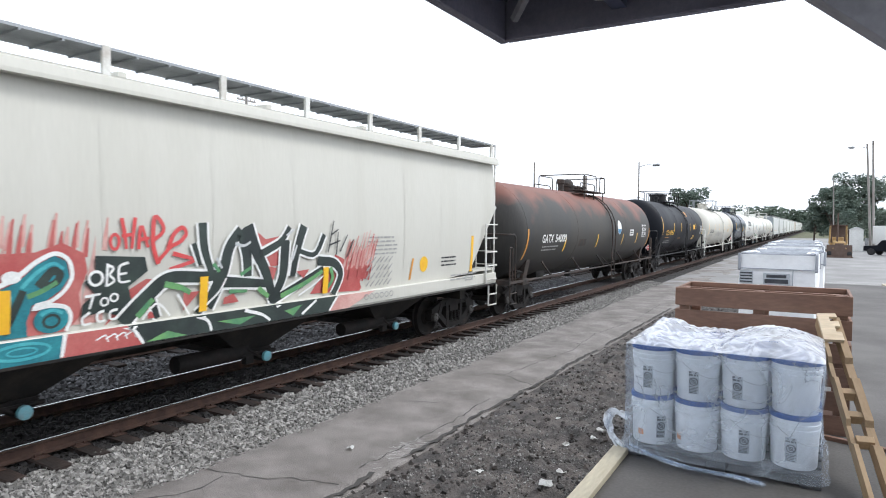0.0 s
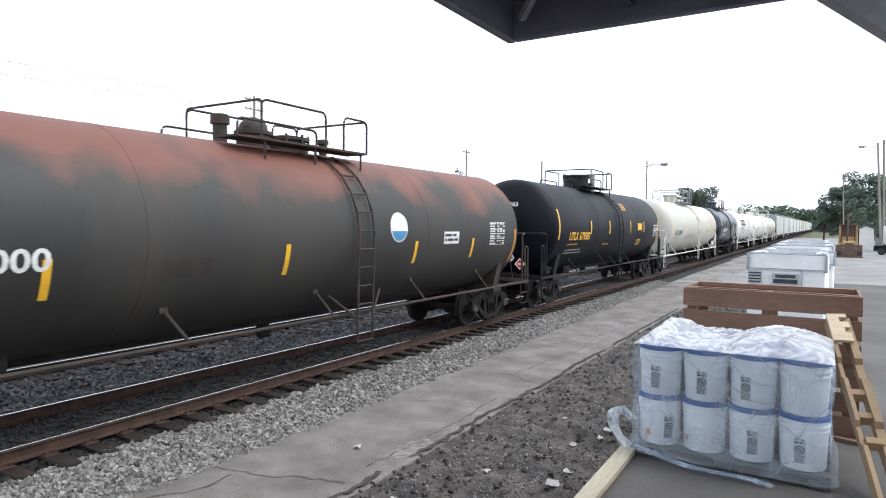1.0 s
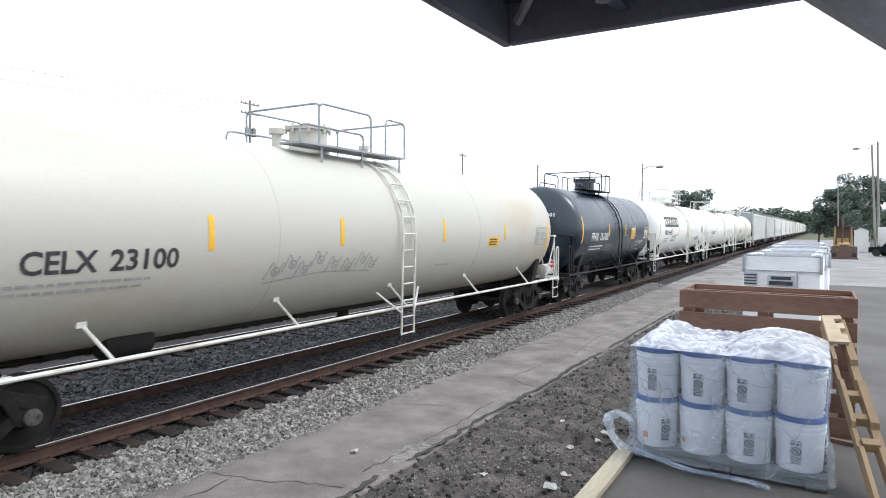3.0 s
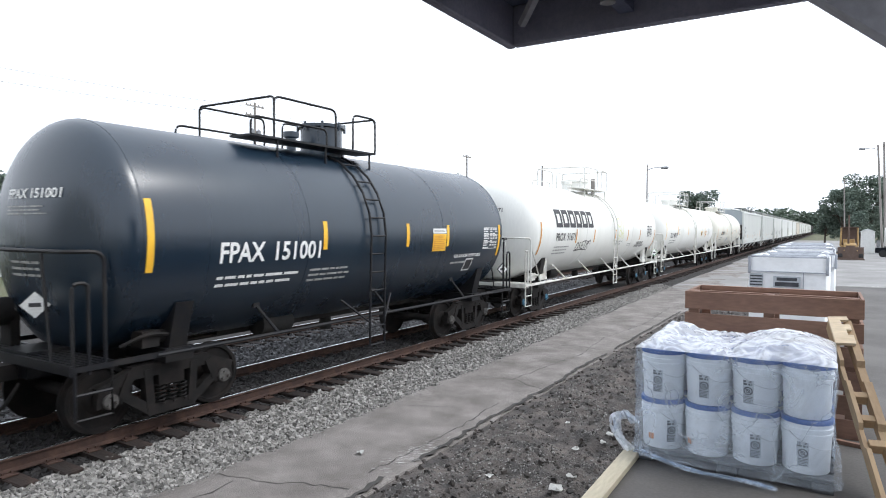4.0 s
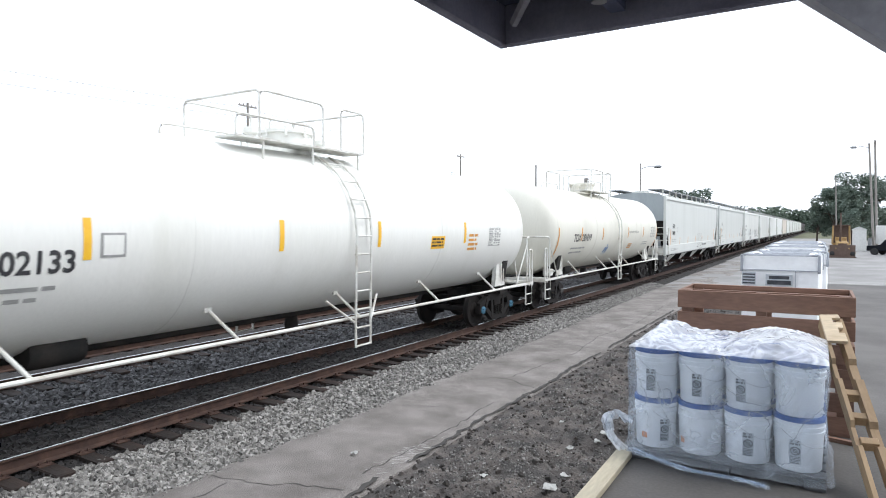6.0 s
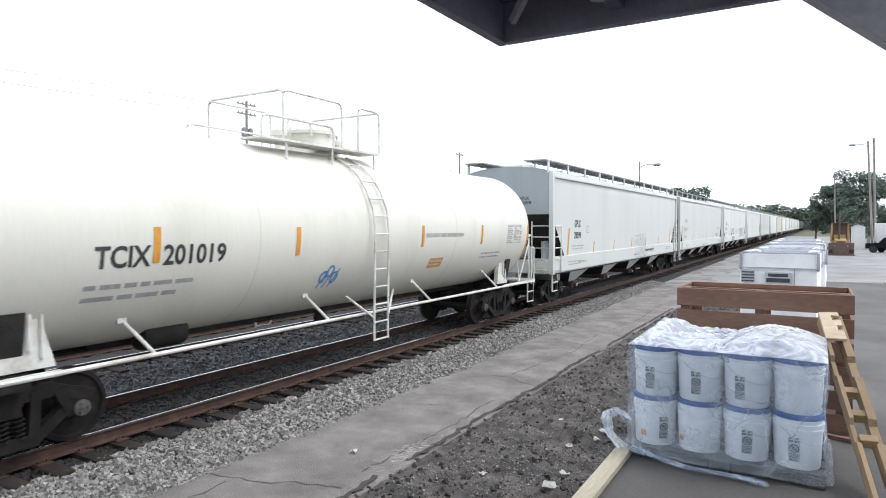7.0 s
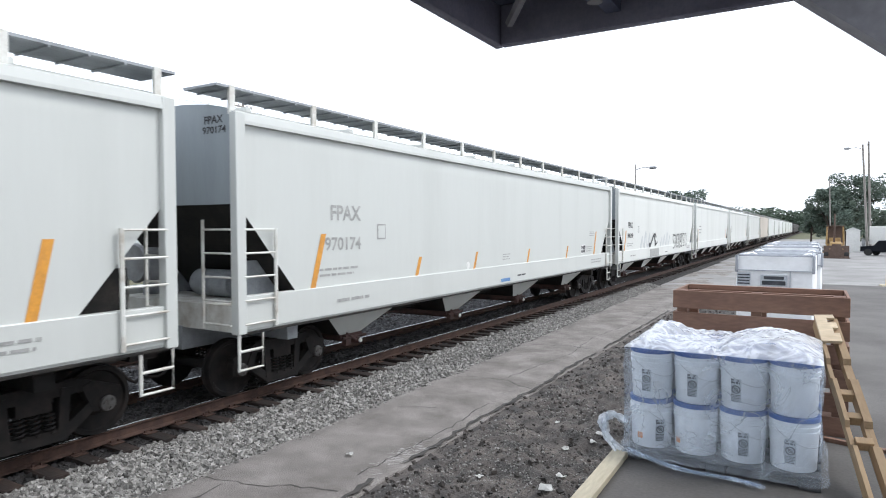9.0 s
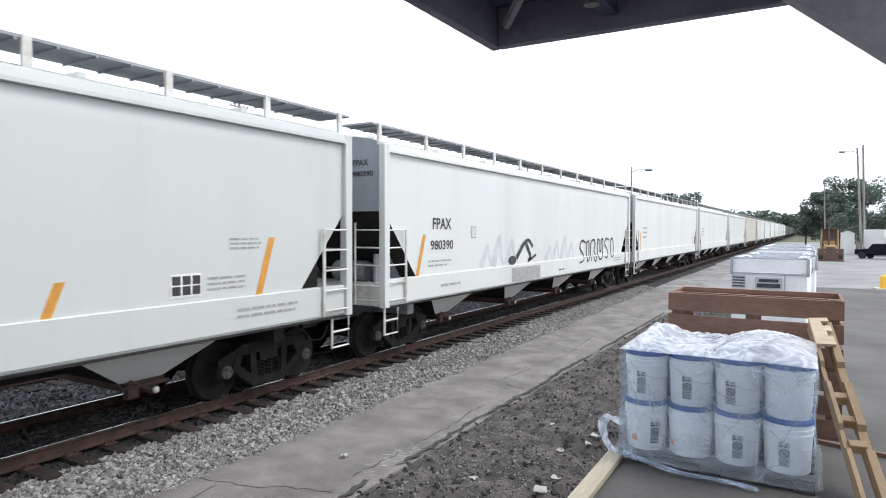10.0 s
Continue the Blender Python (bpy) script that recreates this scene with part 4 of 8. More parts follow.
def graffiti():
    """Spray pieces in layers, each layer a hair in front of the last."""
    rnd = random.Random(4)
    layer = [0]
    flank = lambda z: 1.622 if z < 1.432 else hs(z)

    def lay(material, draw):
        bm = bmesh.new()
        draw(bm)
        layer[0] += 1
        decal("graffiti", bm, flank, M[material], h0, off=0.005 + 0.0009 * layer[0], step=0.045)

    def spikes(bm, y0, y1, base, high, n, lean=0.25):
        """A ragged band: one outline whose upper edge runs in spikes."""
        pts = [(y1, base), (y0, base)]
        for i in range(n):
            y = y0 + (y1 - y0) * i / n
            w = (y1 - y0) / n
            h = (high - base) * (0.4 + 0.6 * rnd.random())
            pts += [(y + w * 0.1, base + h * 0.25), (y + w * 0.5 + lean * h, base + h)]
        poly2(bm, pts)

    def flicks(bm, y0, y1, z0, z1, n, lean, w):
        """Loose upright flicks of the can, thinning upwards."""
        for i in range(n):
            y = y0 + (y1 - y0) * (i + rnd.random()) / n
            a, h = z0 + rnd.uniform(0, 0.08), (z1 - z0) * rnd.uniform(0.55, 1)
            stroke2(bm, [(y, a), (y + lean * h * 0.5, a + h * 0.6), (y + lean * h, a + h)], w, w * 0.35)

    def many(bm, w, *strokes):
        for k in strokes:
            stroke2(bm, k, w, w * 0.8)
    # red cloud with faded flicks
    lay("g_pink", lambda bm: spikes(bm, -4.6, -1.0, 1.5, 2.62, 26, 0.1))
    lay("g_pink", lambda bm: flicks(bm, -4.6, -1.0, 2.35, 2.85, 30, 0.12, 0.07))
    lay("g_red", lambda bm: (poly2(bm, [(-4.6, 2.32), (-1.78, 2.36), (-1.49, 2.46), (-1.24, 2.33), (-1.2, 2.12), (-1.3, 1.86), (-1.26, 1.62), (-1.42, 1.44), (-4.6, 1.44)]), ))
    lay("g_red", lambda bm: flicks(bm, -4.6, -1.2, 2.25, 2.68, 26, 0.12, 0.06))
    lay("g_red", lambda bm: (poly2(bm, [(-0.98, 1.44), (-0.55, 1.75), (-0.3, 1.95), (-0.45, 1.98), (-0.75, 1.82)]), poly2(bm, [(1.31, 2.62), (1.56, 2.45), (1.9, 2.5), (2.0, 2.05), (1.5, 2.0)]), poly2(bm, [(2.6, 1.5), (3.2, 2.15), (3.75, 1.95), (4.0, 1.5), (3.95, 1.44)])))
    lay("g_red", lambda bm: flicks(bm, 3.35, 4.2, 1.6, 2.45, 22, 0.32, 0.05))
    lay("g_pink", lambda bm: flicks(bm, 3.4, 4.25, 1.85, 2.55, 16, 0.3, 0.045))
    # the sill below: red, teal, dark and pink fields
    lay("g_red", lambda bm: poly2(bm, [(-1.55, 1.16), (-0.55, 1.16), (-0.75, 1.42), (-1.55, 1.42)]))
    lay("g_teal", lambda bm: poly2(bm, [(-4.6, 1.16), (-1.56, 1.16), (-1.5, 1.42), (-4.6, 1.42)]))
    lay("g_black", lambda bm: poly2(bm, [(-0.74, 1.42), (-0.54, 1.17), (2.95, 1.17), (3.2, 1.42)]))
    lay("g_pink", lambda bm: poly2(bm, [(3.22, 1.42), (2.98, 1.17), (3.5, 1.17), (4.3, 1.42)]))
    lay("g_white", lambda bm: (many(bm, 0.05, [(-1.5, 1.42), (-1.54, 1.17)], [(-0.8, 1.42), (-0.66, 1.36), (-0.54, 1.17)], [(0.25, 1.42), (0.45, 1.34), (0.5, 1.18)], [(1.1, 1.4), (1.45, 1.3), (1.6, 1.19)], [(3.2, 1.42), (2.98, 1.18)], [(2.3, 1.2), (2.65, 1.4)]),
                               [many(bm, 0.02, [(-1.15 + 0.12 * k, 1.3), (-1.02 + 0.12 * k, 1.36), (-1.0 + 0.12 * k, 1.26)]) for k in range(4)]))
    lay("g_green", lambda bm: (poly2(bm, [(-0.5, 1.18), (0.1, 1.18), (-0.2, 1.28)]), poly2(bm, [(0.6, 1.3), (1.0, 1.2), (1.3, 1.3)]), poly2(bm, [(1.9, 1.3), (2.1, 1.2), (2.3, 1.36)])))
    lay("g_cyan", lambda bm: (ring2(bm, -1.95, 1.3, 0.3, 0.1, 0.035), ring2(bm, -1.95, 1.3, 0.16, 0.05, 0.02)))
    # teal letter: upper lobe, lower lobe and stem, then white rims and dark swirls
    lay("g_teal", lambda bm: poly2(bm, [(-2.5, 1.44), (-2.3, 1.9), (-1.95, 2.05), (-1.77, 2.22), (-1.58, 2.32), (-1.45, 2.25), (-1.41, 2.07), (-1.5, 1.93), (-1.66, 1.82), (-1.81, 1.78), (-1.86, 1.6), (-1.85, 1.44)]))
    lay("g_teal", lambda bm: disc2(bm, -1.6, 1.6, 0.19, 0.155))
    lay("g_black", lambda bm: (many(bm, 0.1, [(-1.75, 1.98), (-1.6, 2.16), (-1.5, 2.12), (-1.56, 2.0), (-1.68, 1.98)], [(-2.1, 1.5), (-1.98, 1.75), (-1.9, 1.95)]), ring2(bm, -1.6, 1.58, 0.1, 0.085, 0.03)))
    lay("g_cyan", lambda bm: many(bm, 0.045, [(-1.92, 1.98), (-1.75, 2.16), (-1.58, 2.25), (-1.48, 2.16)], [(-1.72, 1.66), (-1.6, 1.72), (-1.48, 1.66)], [(-2.2, 1.5), (-2.1, 1.7), (-2.02, 1.9)]))
    lay("g_green", lambda bm: many(bm, 0.06, [(-1.86, 1.88), (-1.7, 1.93), (-1.55, 2.02)]))
    lay("g_white", lambda bm: many(bm, 0.055, [(-2.3, 1.95), (-1.98, 2.08), (-1.78, 2.26), (-1.57, 2.36), (-1.42, 2.28), (-1.37, 2.07), (-1.47, 1.9), (-1.64, 1.79), (-1.8, 1.74)], [(-1.8, 1.74), (-1.6, 1.77), (-1.42, 1.72), (-1.38, 1.58), (-1.44, 1.45)]))
    lay("g_white", lambda bm: (disc2(bm, -2.02, 2.1, 0.1, 0.07, 12), poly2(bm, [(-1.82, 1.72), (-1.62, 1.78), (-1.6, 1.83), (-1.78, 1.8)])))
    # scarlet tag
    lay("g_scarlet", lambda bm: (ring2(bm, -0.88, 2.46, 0.075, 0.11, 0.04), many(bm, 0.05, [(-0.79, 2.75), (-0.75, 2.55), (-0.73, 2.37)], [(-0.61, 2.76), (-0.64, 2.55), (-0.66, 2.37)], [(-0.79, 2.53), (-0.62, 2.55)], [(-0.57, 2.36), (-0.54, 2.74), (-0.44, 2.38)], [(-0.56, 2.48), (-0.42, 2.5)])))
    lay("g_scarlet", lambda bm: many(bm, 0.062, [(-0.29, 2.16), (-0.38, 2.4), (-0.35, 2.84), (-0.18, 2.6), (-0.36, 2.47)], [(-0.15, 2.36), (-0.07, 2.56), (0.07, 2.65), (0.14, 2.56), (0.04, 2.44), (-0.11, 2.39), (-0.29, 2.2)], [(-0.08, 2.29), (0.26, 2.2)], [(0.29, 2.36), (0.28, 2.18), (-0.13, 2.08)]))
    # black patch with white letters
    lay("g_black", lambda bm: poly2(bm, [(-1.12, 2.3), (-0.48, 2.26), (-0.44, 2.08), (-0.7, 1.9), (-0.64, 1.67), (-0.7, 1.5), (-1.02, 1.62), (-1.28, 1.58), (-1.26, 1.73), (-1.12, 1.85), (-1.25, 1.99), (-1.12, 2.12)]))
    lay("g_white", lambda bm: (ring2(bm, -1.11, 2.03, 0.1, 0.1, 0.035, 14), ring2(bm, -1.0, 1.74, 0.06, 0.06, 0.025, 12), ring2(bm, -0.88, 1.78, 0.06, 0.06, 0.025, 12),
                               many(bm, 0.035, [(-0.97, 2.2), (-0.98, 1.92)], [(-0.97, 2.18), (-0.88, 2.14), (-0.96, 2.06), (-0.86, 1.99), (-0.97, 1.93)], [(-0.7, 2.2), (-0.83, 2.17), (-0.83, 1.95), (-0.68, 1.97)], [(-0.83, 2.06), (-0.72, 2.07)],
                                    [(-1.24, 1.82), (-1.05, 1.84)], [(-1.14, 1.82), (-1.18, 1.67)], [(-1.17, 1.63), (-1.27, 1.57), (-1.25, 1.48), (-1.15, 1.5)], [(-1.0, 1.63), (-1.09, 1.61), (-1.08, 1.5), (-0.98, 1.51)], [(-0.83, 1.63), (-0.93, 1.62), (-0.93, 1.51), (-0.82, 1.52)])))
    # the large green and black piece
    big = [[(-0.77, 1.44), (-0.54, 1.67), (-0.23, 1.93), (-0.06, 1.98), (0.43, 1.94), (0.64, 1.96)], [(0.38, 2.7), (0.4, 2.34), (0.54, 2.0)], [(0.24, 2.42), (0.35, 2.11)], [(0.62, 1.93), (0.66, 1.72), (0.32, 1.44)],
           [(0.49, 1.51), (0.74, 1.96), (0.84, 2.37), (1.06, 2.6)], [(1.18, 2.66), (1.32, 2.31), (1.56, 1.96), (1.76, 1.44)], [(0.73, 1.85), (1.59, 1.76)], [(1.41, 2.21), (1.88, 2.4), (2.05, 2.64)], [(1.96, 2.43), (1.93, 1.8), (1.68, 1.46)],
           [(2.38, 2.66), (2.21, 2.24), (2.14, 1.83)], [(2.88, 2.51), (2.67, 2.13), (2.3, 2.24)], [(2.73, 2.06), (3.17, 2.02), (3.38, 1.82), (3.26, 1.57), (3.16, 1.44)], [(1.7, 1.46), (2.13, 1.63), (2.88, 1.93)], [(-0.4, 1.75), (-0.28, 1.45)], [(1.06, 2.6), (1.18, 2.25), (1.2, 1.9)]]
    wide = [0.19, 0.14, 0.08, 0.13, 0.2, 0.21, 0.16, 0.12, 0.19, 0.17, 0.1, 0.16, 0.13, 0.1, 0.2]
    lay("g_white", lambda bm: [stroke2(bm, k, w + 0.075, w * 0.8 + 0.06) for k, w in zip(big[::2], wide[::2])])
    lay("g_white", lambda bm: [stroke2(bm, k, w + 0.075, w * 0.8 + 0.06) for k, w in zip(big[1::2], wide[1::2])])
    lay("g_red", lambda bm: (poly2(bm, [(0.09, 1.75), (0.36, 1.75), (0.1, 1.5)]), poly2(bm, [(0.78, 1.62), (0.95, 1.66), (1.05, 1.53), (0.76, 1.52)]), poly2(bm, [(1.52, 2.05), (1.79, 1.99), (1.69, 1.72)]), poly2(bm, [(2.22, 1.91), (2.53, 1.93), (2.4, 1.78)]), poly2(bm, [(-0.44, 1.6), (-0.28, 1.46), (-0.42, 1.46)])))
    lay("g_black", lambda bm: [stroke2(bm, k, w, w * 0.75) for k, w in zip(big[::2], wide[::2])])
    lay("g_black", lambda bm: [stroke2(bm, k, w, w * 0.75) for k, w in zip(big[1::2], wide[1::2])])
    lay("g_green", lambda bm: (many(bm, 0.085, [(-0.57, 1.5), (-0.36, 1.71)], [(-0.2, 1.89), (0.05, 1.83), (0.2, 1.74)], [(1.42, 1.7), (1.64, 1.55)], [(1.9, 1.53), (2.48, 1.71), (2.86, 1.88)], [(3.07, 1.93), (3.16, 1.71), (2.9, 1.49)]), many(bm, 0.06, [(0.57, 2.12), (0.68, 2.0)], [(1.06, 1.93), (1.26, 2.03)], [(0.86, 1.7), (1.2, 1.68)])))
    lay("g_silver", lambda bm: many(bm, 0.045, [(0.95, 2.4), (1.12, 2.35), (1.24, 2.42)], [(1.98, 2.5), (2.15, 2.6)], [(0.62, 2.2), (0.72, 2.05)], [(2.12, 2.1), (2.22, 2.35)]))
    lay("g_white", lambda bm: many(bm, 0.035, [(0.36, 1.46), (0.7, 1.72), (0.8, 1.9)], [(2.3, 1.5), (2.75, 1.7), (3.0, 1.88)], [(0.0, 1.74), (0.2, 1.44)], [(-0.5, 1.46), (-0.3, 1.7), (-0.1, 1.46)]))
    # dark hand tag and grey hatching at the tail
    lay("ink", lambda bm: many(bm, 0.03, [(2.98, 2.2), (3.12, 2.75)], [(3.05, 2.5), (3.25, 2.6)], [(3.2, 2.15), (3.24, 2.55)], [(3.0, 2.32), (3.3, 2.4)], [(3.3, 2.2), (3.5, 2.5)], [(3.5, 2.1), (3.68, 2.42)]))
    lay("grey_ink", lambda bm: [stroke2(bm, [(y, z), (y + 0.13, z + 0.11)], 0.04, 0.02) for z in (1.5, 1.65, 1.8, 1.95) for y in (4.1, 4.24, 4.4, 4.52, 4.66, 4.8)])
    lay("grey_ink", lambda bm: [ring2(bm, 4.0 + 0.16 * k, 1.32, 0.07, 0.06, 0.02, 10) for k in range(6)])


graffiti()
print_lines(h0, hs, 4.15, 2.08, 5.2, 2.48, 5, "grey_ink", 2)
print_lines(h0, hs, 6.9, 1.72, 7.6, 1.98, 3, "ink", 7)
bm = bmesh.new()
disc2(bm, 6.16, 1.83, 0.16, 0.17)
dot = decal("round_sticker", bm, hs, M["yellow"], h0)
sign(h0, lambda z: 1.622, 7.9, 1.34, 8.3, 1.46, "grey_ink", "pale", 2, 9, "sill_plate")

# rusty dark tank car
ga, s = tank_car("rust-stained dark brown tank car with a red-brown crown", 15.75, 34.5, 17.85, 32.35, 1.57, 2.49, "rusted", "trim_rust", 1.0, dome="trim_rust", rail_h=0.66, dome_at=(-0.4, 0.36, 0.26), over=(0.78, 0.98))
bm = bmesh.new()
lathe(bm, [(-0.2, 0.12), (0.3, 0.12), (0.31, 0.16), (0.46, 0.16), (0.48, 0.12), (0.49, 0.02)], 16, "z", (0, -0.95, 4.06))
part("vent_stack", bm, M["trim_rust"], ga)
bm = bmesh.new()
lathe(bm, [(-0.2, 0.3), (0.2, 0.3), (0.21, 0.34), (0.27, 0.34), (0.28, 0.27), (0.4, 0.24), (0.49, 0.16), (0.53, 0.06), (0.54, 0.01)], 20, "z", (0, -0.22, 4.06))
part("valve_dome", bm, M["trim_rust"], ga)
words(ga, s, [("GATX", -6.6, 2.13, -5.62, 2.40), ("54000", -5.45, 2.13, -4.4, 2.40)], "paper")
print_lines(ga, s, -6.5, 1.85, -5.0, 2.06, 2, "grey_ink", 4)
strips(ga, s, [(-4.44, 1.8, 2.27), (-0.79, 1.85, 2.35), (2.9, 1.86, 2.33), (5.37, 1.88, 2.35)])
strips(ga, s, [(7.75, 1.66, 2.57), (-7.75, 1.66, 2.57)], "amber")
bm = bmesh.new()
disc2(bm, 2.25, 2.62, 0.3, 0.3)
lg = decal("round_logo", bm, s, M["paper"], ga)
bm = bmesh.new()
poly2(bm, [(2.25 + 0.27 * math.cos(a), 2.61 + 0.27 * math.sin(a)) for a in (math.pi + 0.25 + i * (math.pi - 0.5) / 10 for i in range(11))])
decal("logo_wave", bm, s, M["logo_blue"], lg, off=0.010)
sign(ga, s, 3.99, 2.24, 4.66, 2.52, "paper", "ink", 2, 6)
data_panel(ga, s, 6.25, 2.17, 7.12, 2.74, "paper")
end_words(ga, head(9.375, 1.57, 2.49, 0.78), "GATX 54000", -0.62, 3.11, 0.79, 3.25, "paper")
end_words(ga, head(9.375, 1.57, 2.49, 0.78), "", -0.62, 2.78, 0.2, 3.02, "paper")
diamond(ga, 1.36, 8.45, 1.55, 0.17, "red", "paper")
bm = bmesh.new()
rect2(bm, -3.0, 1.95, -2.2, 2.2)
decal("faded_patch", bm, s, M["trim_rust"], ga)

# black tank car
ut, s = tank_car("glossy black tank car with yellow lettering and markers", 34.5, 51.6, 36.69, 49.53, 1.6, 2.58, "black", "trim_black", -0.1, dome="trim_black", rail_h=0.7, dome_at=(-0.9, 0.5, 0.54), over=(0.85, 1.05))
words(ut, s, [("UTLX", -5.86, 2.16, -4.98, 2.44), ("679583", -4.84, 2.16, -3.76, 2.44)], "yellow")
print_lines(ut, s, -5.91, 1.98, -4.87, 2.08, 1, "amber", 4)
print_lines(ut, s, -5.9, 1.68, -4.16, 1.88, 2, "grey_ink", 5)
strips(ut, s, [(-6.85, 2.21, 3.2), (-3.66, 2.36, 2.85), (-1.38, 2.36, 2.87), (1.71, 2.36, 2.87), (4.01, 2.38, 2.87), (6.85, 2.0, 2.9)])
sign(ut, s, 2.9, 2.47, 3.62, 2.78, "yellow", "yellow", 1, 2)
sign(ut, s, 3.1, 1.8, 3.75, 2.06, "yellow", "ink", 6, 3)
sign(ut, s, 0.92, 3.33, 1.5, 3.62, "amber", "ink", 3, 4)
data_panel(ut, s, 5.92, 2.16, 6.8, 2.72, "paper")
print_lines(ut, s, -2.0, 1.9, -1.2, 2.0, 1, "amber", 8)
end_words(ut, head(8.55, 1.6, 2.58, 0.85), "UTLX 679583", -0.76, 3.27, 0.42, 3.41, "paper")
end_words(ut, head(8.55, 1.6, 2.58, 0.85), "", -0.7, 2.75, 0.1, 3.15, "grey_ink")
diamond(ut, 0.2, -7.66, 1.62, 0.17, "paper", "paper")

# cream tank car with tags
ce, s = tank_car("cream white tank car with grey handstyle tags and rust blooms", 51.6, 71.2, 53.7, 69.1, 1.6, 2.59, "cream", "trim_white", 0.1, dome="cream", rails_dark="grate", rail_h=0.78, dome_at=(-1.17, 0.38, 0.5))
words(ce, s, [("CELX", -7.06, 2.15, -6.2, 2.42), ("23100", -6.05, 2.15, -5.11, 2.42)], "ink")
print_lines(ce, s, -7.2, 1.9, -5.4, 2.08, 2, "grey_ink", 4)
strips(ce, s, [(-1.79, 2.36, 2.86), (1.75, 2.36, 2.89), (4.93, 2.37, 2.8), (8.0, 2.0, 2.9), (-7.9, 2.0, 2.9), (-4.6, 2.36, 2.86)])
sign(ce, s, 3.99, 2.19, 4.56, 2.44, "yellow", "ink", 3, 5)
data_panel(ce, s, 7.03, 2.18, 7.9, 2.7, "grey_ink")
print_lines(ce, s, 1.6, 1.8, 2.3, 1.88, 1, "grey_ink", 3)
bm = bmesh.new()
for i, (y, z) in enumerate(((-3.4, 2.0), (-3.05, 2.1), (-2.75, 2.0), (-2.4, 2.15), (-2.0, 2.05), (-1.6, 2.0), (-1.2, 2.1), (-0.9, 2.0))):
    stroke2(bm, [(y - 0.12, z - 0.14), (y + 0.02, z + 0.2), (y + 0.1, z - 0.1), (y + 0.24, z + 0.12)], 0.035)
    ring2(bm, y + 0.1, z - 0.02, 0.1, 0.08, 0.03, 12)
stroke2(bm, [(-3.5, 1.8), (-2.2, 1.92), (-0.8, 1.86)], 0.03)
decal("tag", bm, s, M["grey_ink"], ce)
diamond(ce, 1.36, 8.85, 1.5, 0.17, "red", "paper")
bm = bmesh.new()
lathe(bm, [(-0.45, 0.1), (-0.4, 0.19), (0.4, 0.19), (0.45, 0.1)], 16, "y", (1.05, 9.1, 1.3))
part("air_reservoir", bm, M["trim_white"], ce)

# short black tank car
fp, s = tank_car("short black tank car with white lettering and yellow markers", 71.2, 84.05, 73.28, 81.9, 1.62, 2.58, "gloss_black", "trim_black", -0.4, dome="gloss_black", rail_h=0.72, dome_at=(0.3, 0.42, 0.6), over=(0.65, 0.78))
words(fp, s, [("FPAX", -3.83, 2.2, -3.0, 2.5), ("151001", -2.78, 2.2, -1.77, 2.5)], "paper")
print_lines(fp, s, -3.83, 1.82, -2.1, 2.04, 2, "paper", 4)
print_lines(fp, s, -1.95, 1.78, -0.8, 2.05, 3, "grey_ink", 6)
strips(fp, s, [(-4.91, 2.13, 3.08), (-1.67, 2.34, 2.82), (0.8, 2.33, 2.8), (2.38, 2.3, 2.78), (4.95, 2.0, 2.8)])
sign(fp, s, 1.75, 2.2, 2.3, 2.58, "yellow", "amber", 8, 5)
sign(fp, s, 1.75, 2.59, 2.3, 2.7, "paper", "grey_ink", 2, 6)
data_panel(fp, s, 4.1, 2.2, 4.85, 2.72, "paper")
words(fp, s, [("50% SODIUM HYDROXIDE", 2.78, 2.02, 4.05, 2.1)], "paper")
print_lines(fp, s, 2.7, 1.85, 3.6, 1.96, 1, "grey_ink", 9)
end_words(fp, head(6.425, 1.62, 2.58, 0.65), "FPAX 151001", -0.38, 3.08, 0.78, 3.21, "paper")
end_words(fp, head(6.425, 1.62, 2.58, 0.65), "", -0.38, 2.86, 0.6, 3.0, "grey_ink")
end_words(fp, head(6.425, 1.62, 2.58, 0.65), "", -0.28, 2.05, 0.5, 2.3, "grey_ink")
diamond(fp, 0.35, -5.78, 1.72, 0.17, "paper", "paper")
diamond(fp, 1.4, 5.5, 1.6, 0.17, "paper", "ink")
bm = bmesh.new()
rect2(bm, 3.4, 1.68, 3.75, 1.98)
bx = decal("stencil_box", bm, s, M["paper"], fp)
bm = bmesh.new()
rect2(bm, 3.43, 1.71, 3.72, 1.95)
decal("stencil_box_face", bm, s, M["ink"], bx, off=0.010)

# white tank cars
pr, s = tank_car("white pressure tank car with bold dark company marking and tags", 84.05, 101.5, 86.2, 99.31, 1.57, 2.65, "white", "trim_white", 0.2, "cap_blue", True, dome="white", rail_h=0.84, dome_at=(-0.35, 0.5, 0.44), over=(0.64, 0.75))
bm = bmesh.new()
for i in range(6):
    y = -6.0 + i * 0.625
    rect2(bm, y, 2.74, y + 0.15, 3.32)
    rect2(bm, y + 0.4, 2.74, y + 0.55, 3.32)
    rect2(bm, y + 0.15, 3.18, y + 0.4, 3.32)
    rect2(bm, y + 0.15, 2.74, y + 0.4, 2.88)
decal("company_mark", bm, s, M["ink"], pr)
words(pr, s, [("PROX", -5.99, 2.3, -5.15, 2.56), ("91671", -5.0, 2.3, -4.22, 2.56)], "ink")
print_lines(pr, s, -6.0, 1.85, -4.6, 2.16, 3, "grey_ink", 4)
strips(pr, s, [(-4.1, 2.21, 2.68), (-2.15, 2.2, 2.67), (0.55, 2.17, 2.67), (2.42, 2.17, 2.66), (4.46, 2.18, 2.65), (-7.25, 1.9, 2.9)], "amber")
strips(pr, s, [(7.25, 1.71, 2.66)], "amber")
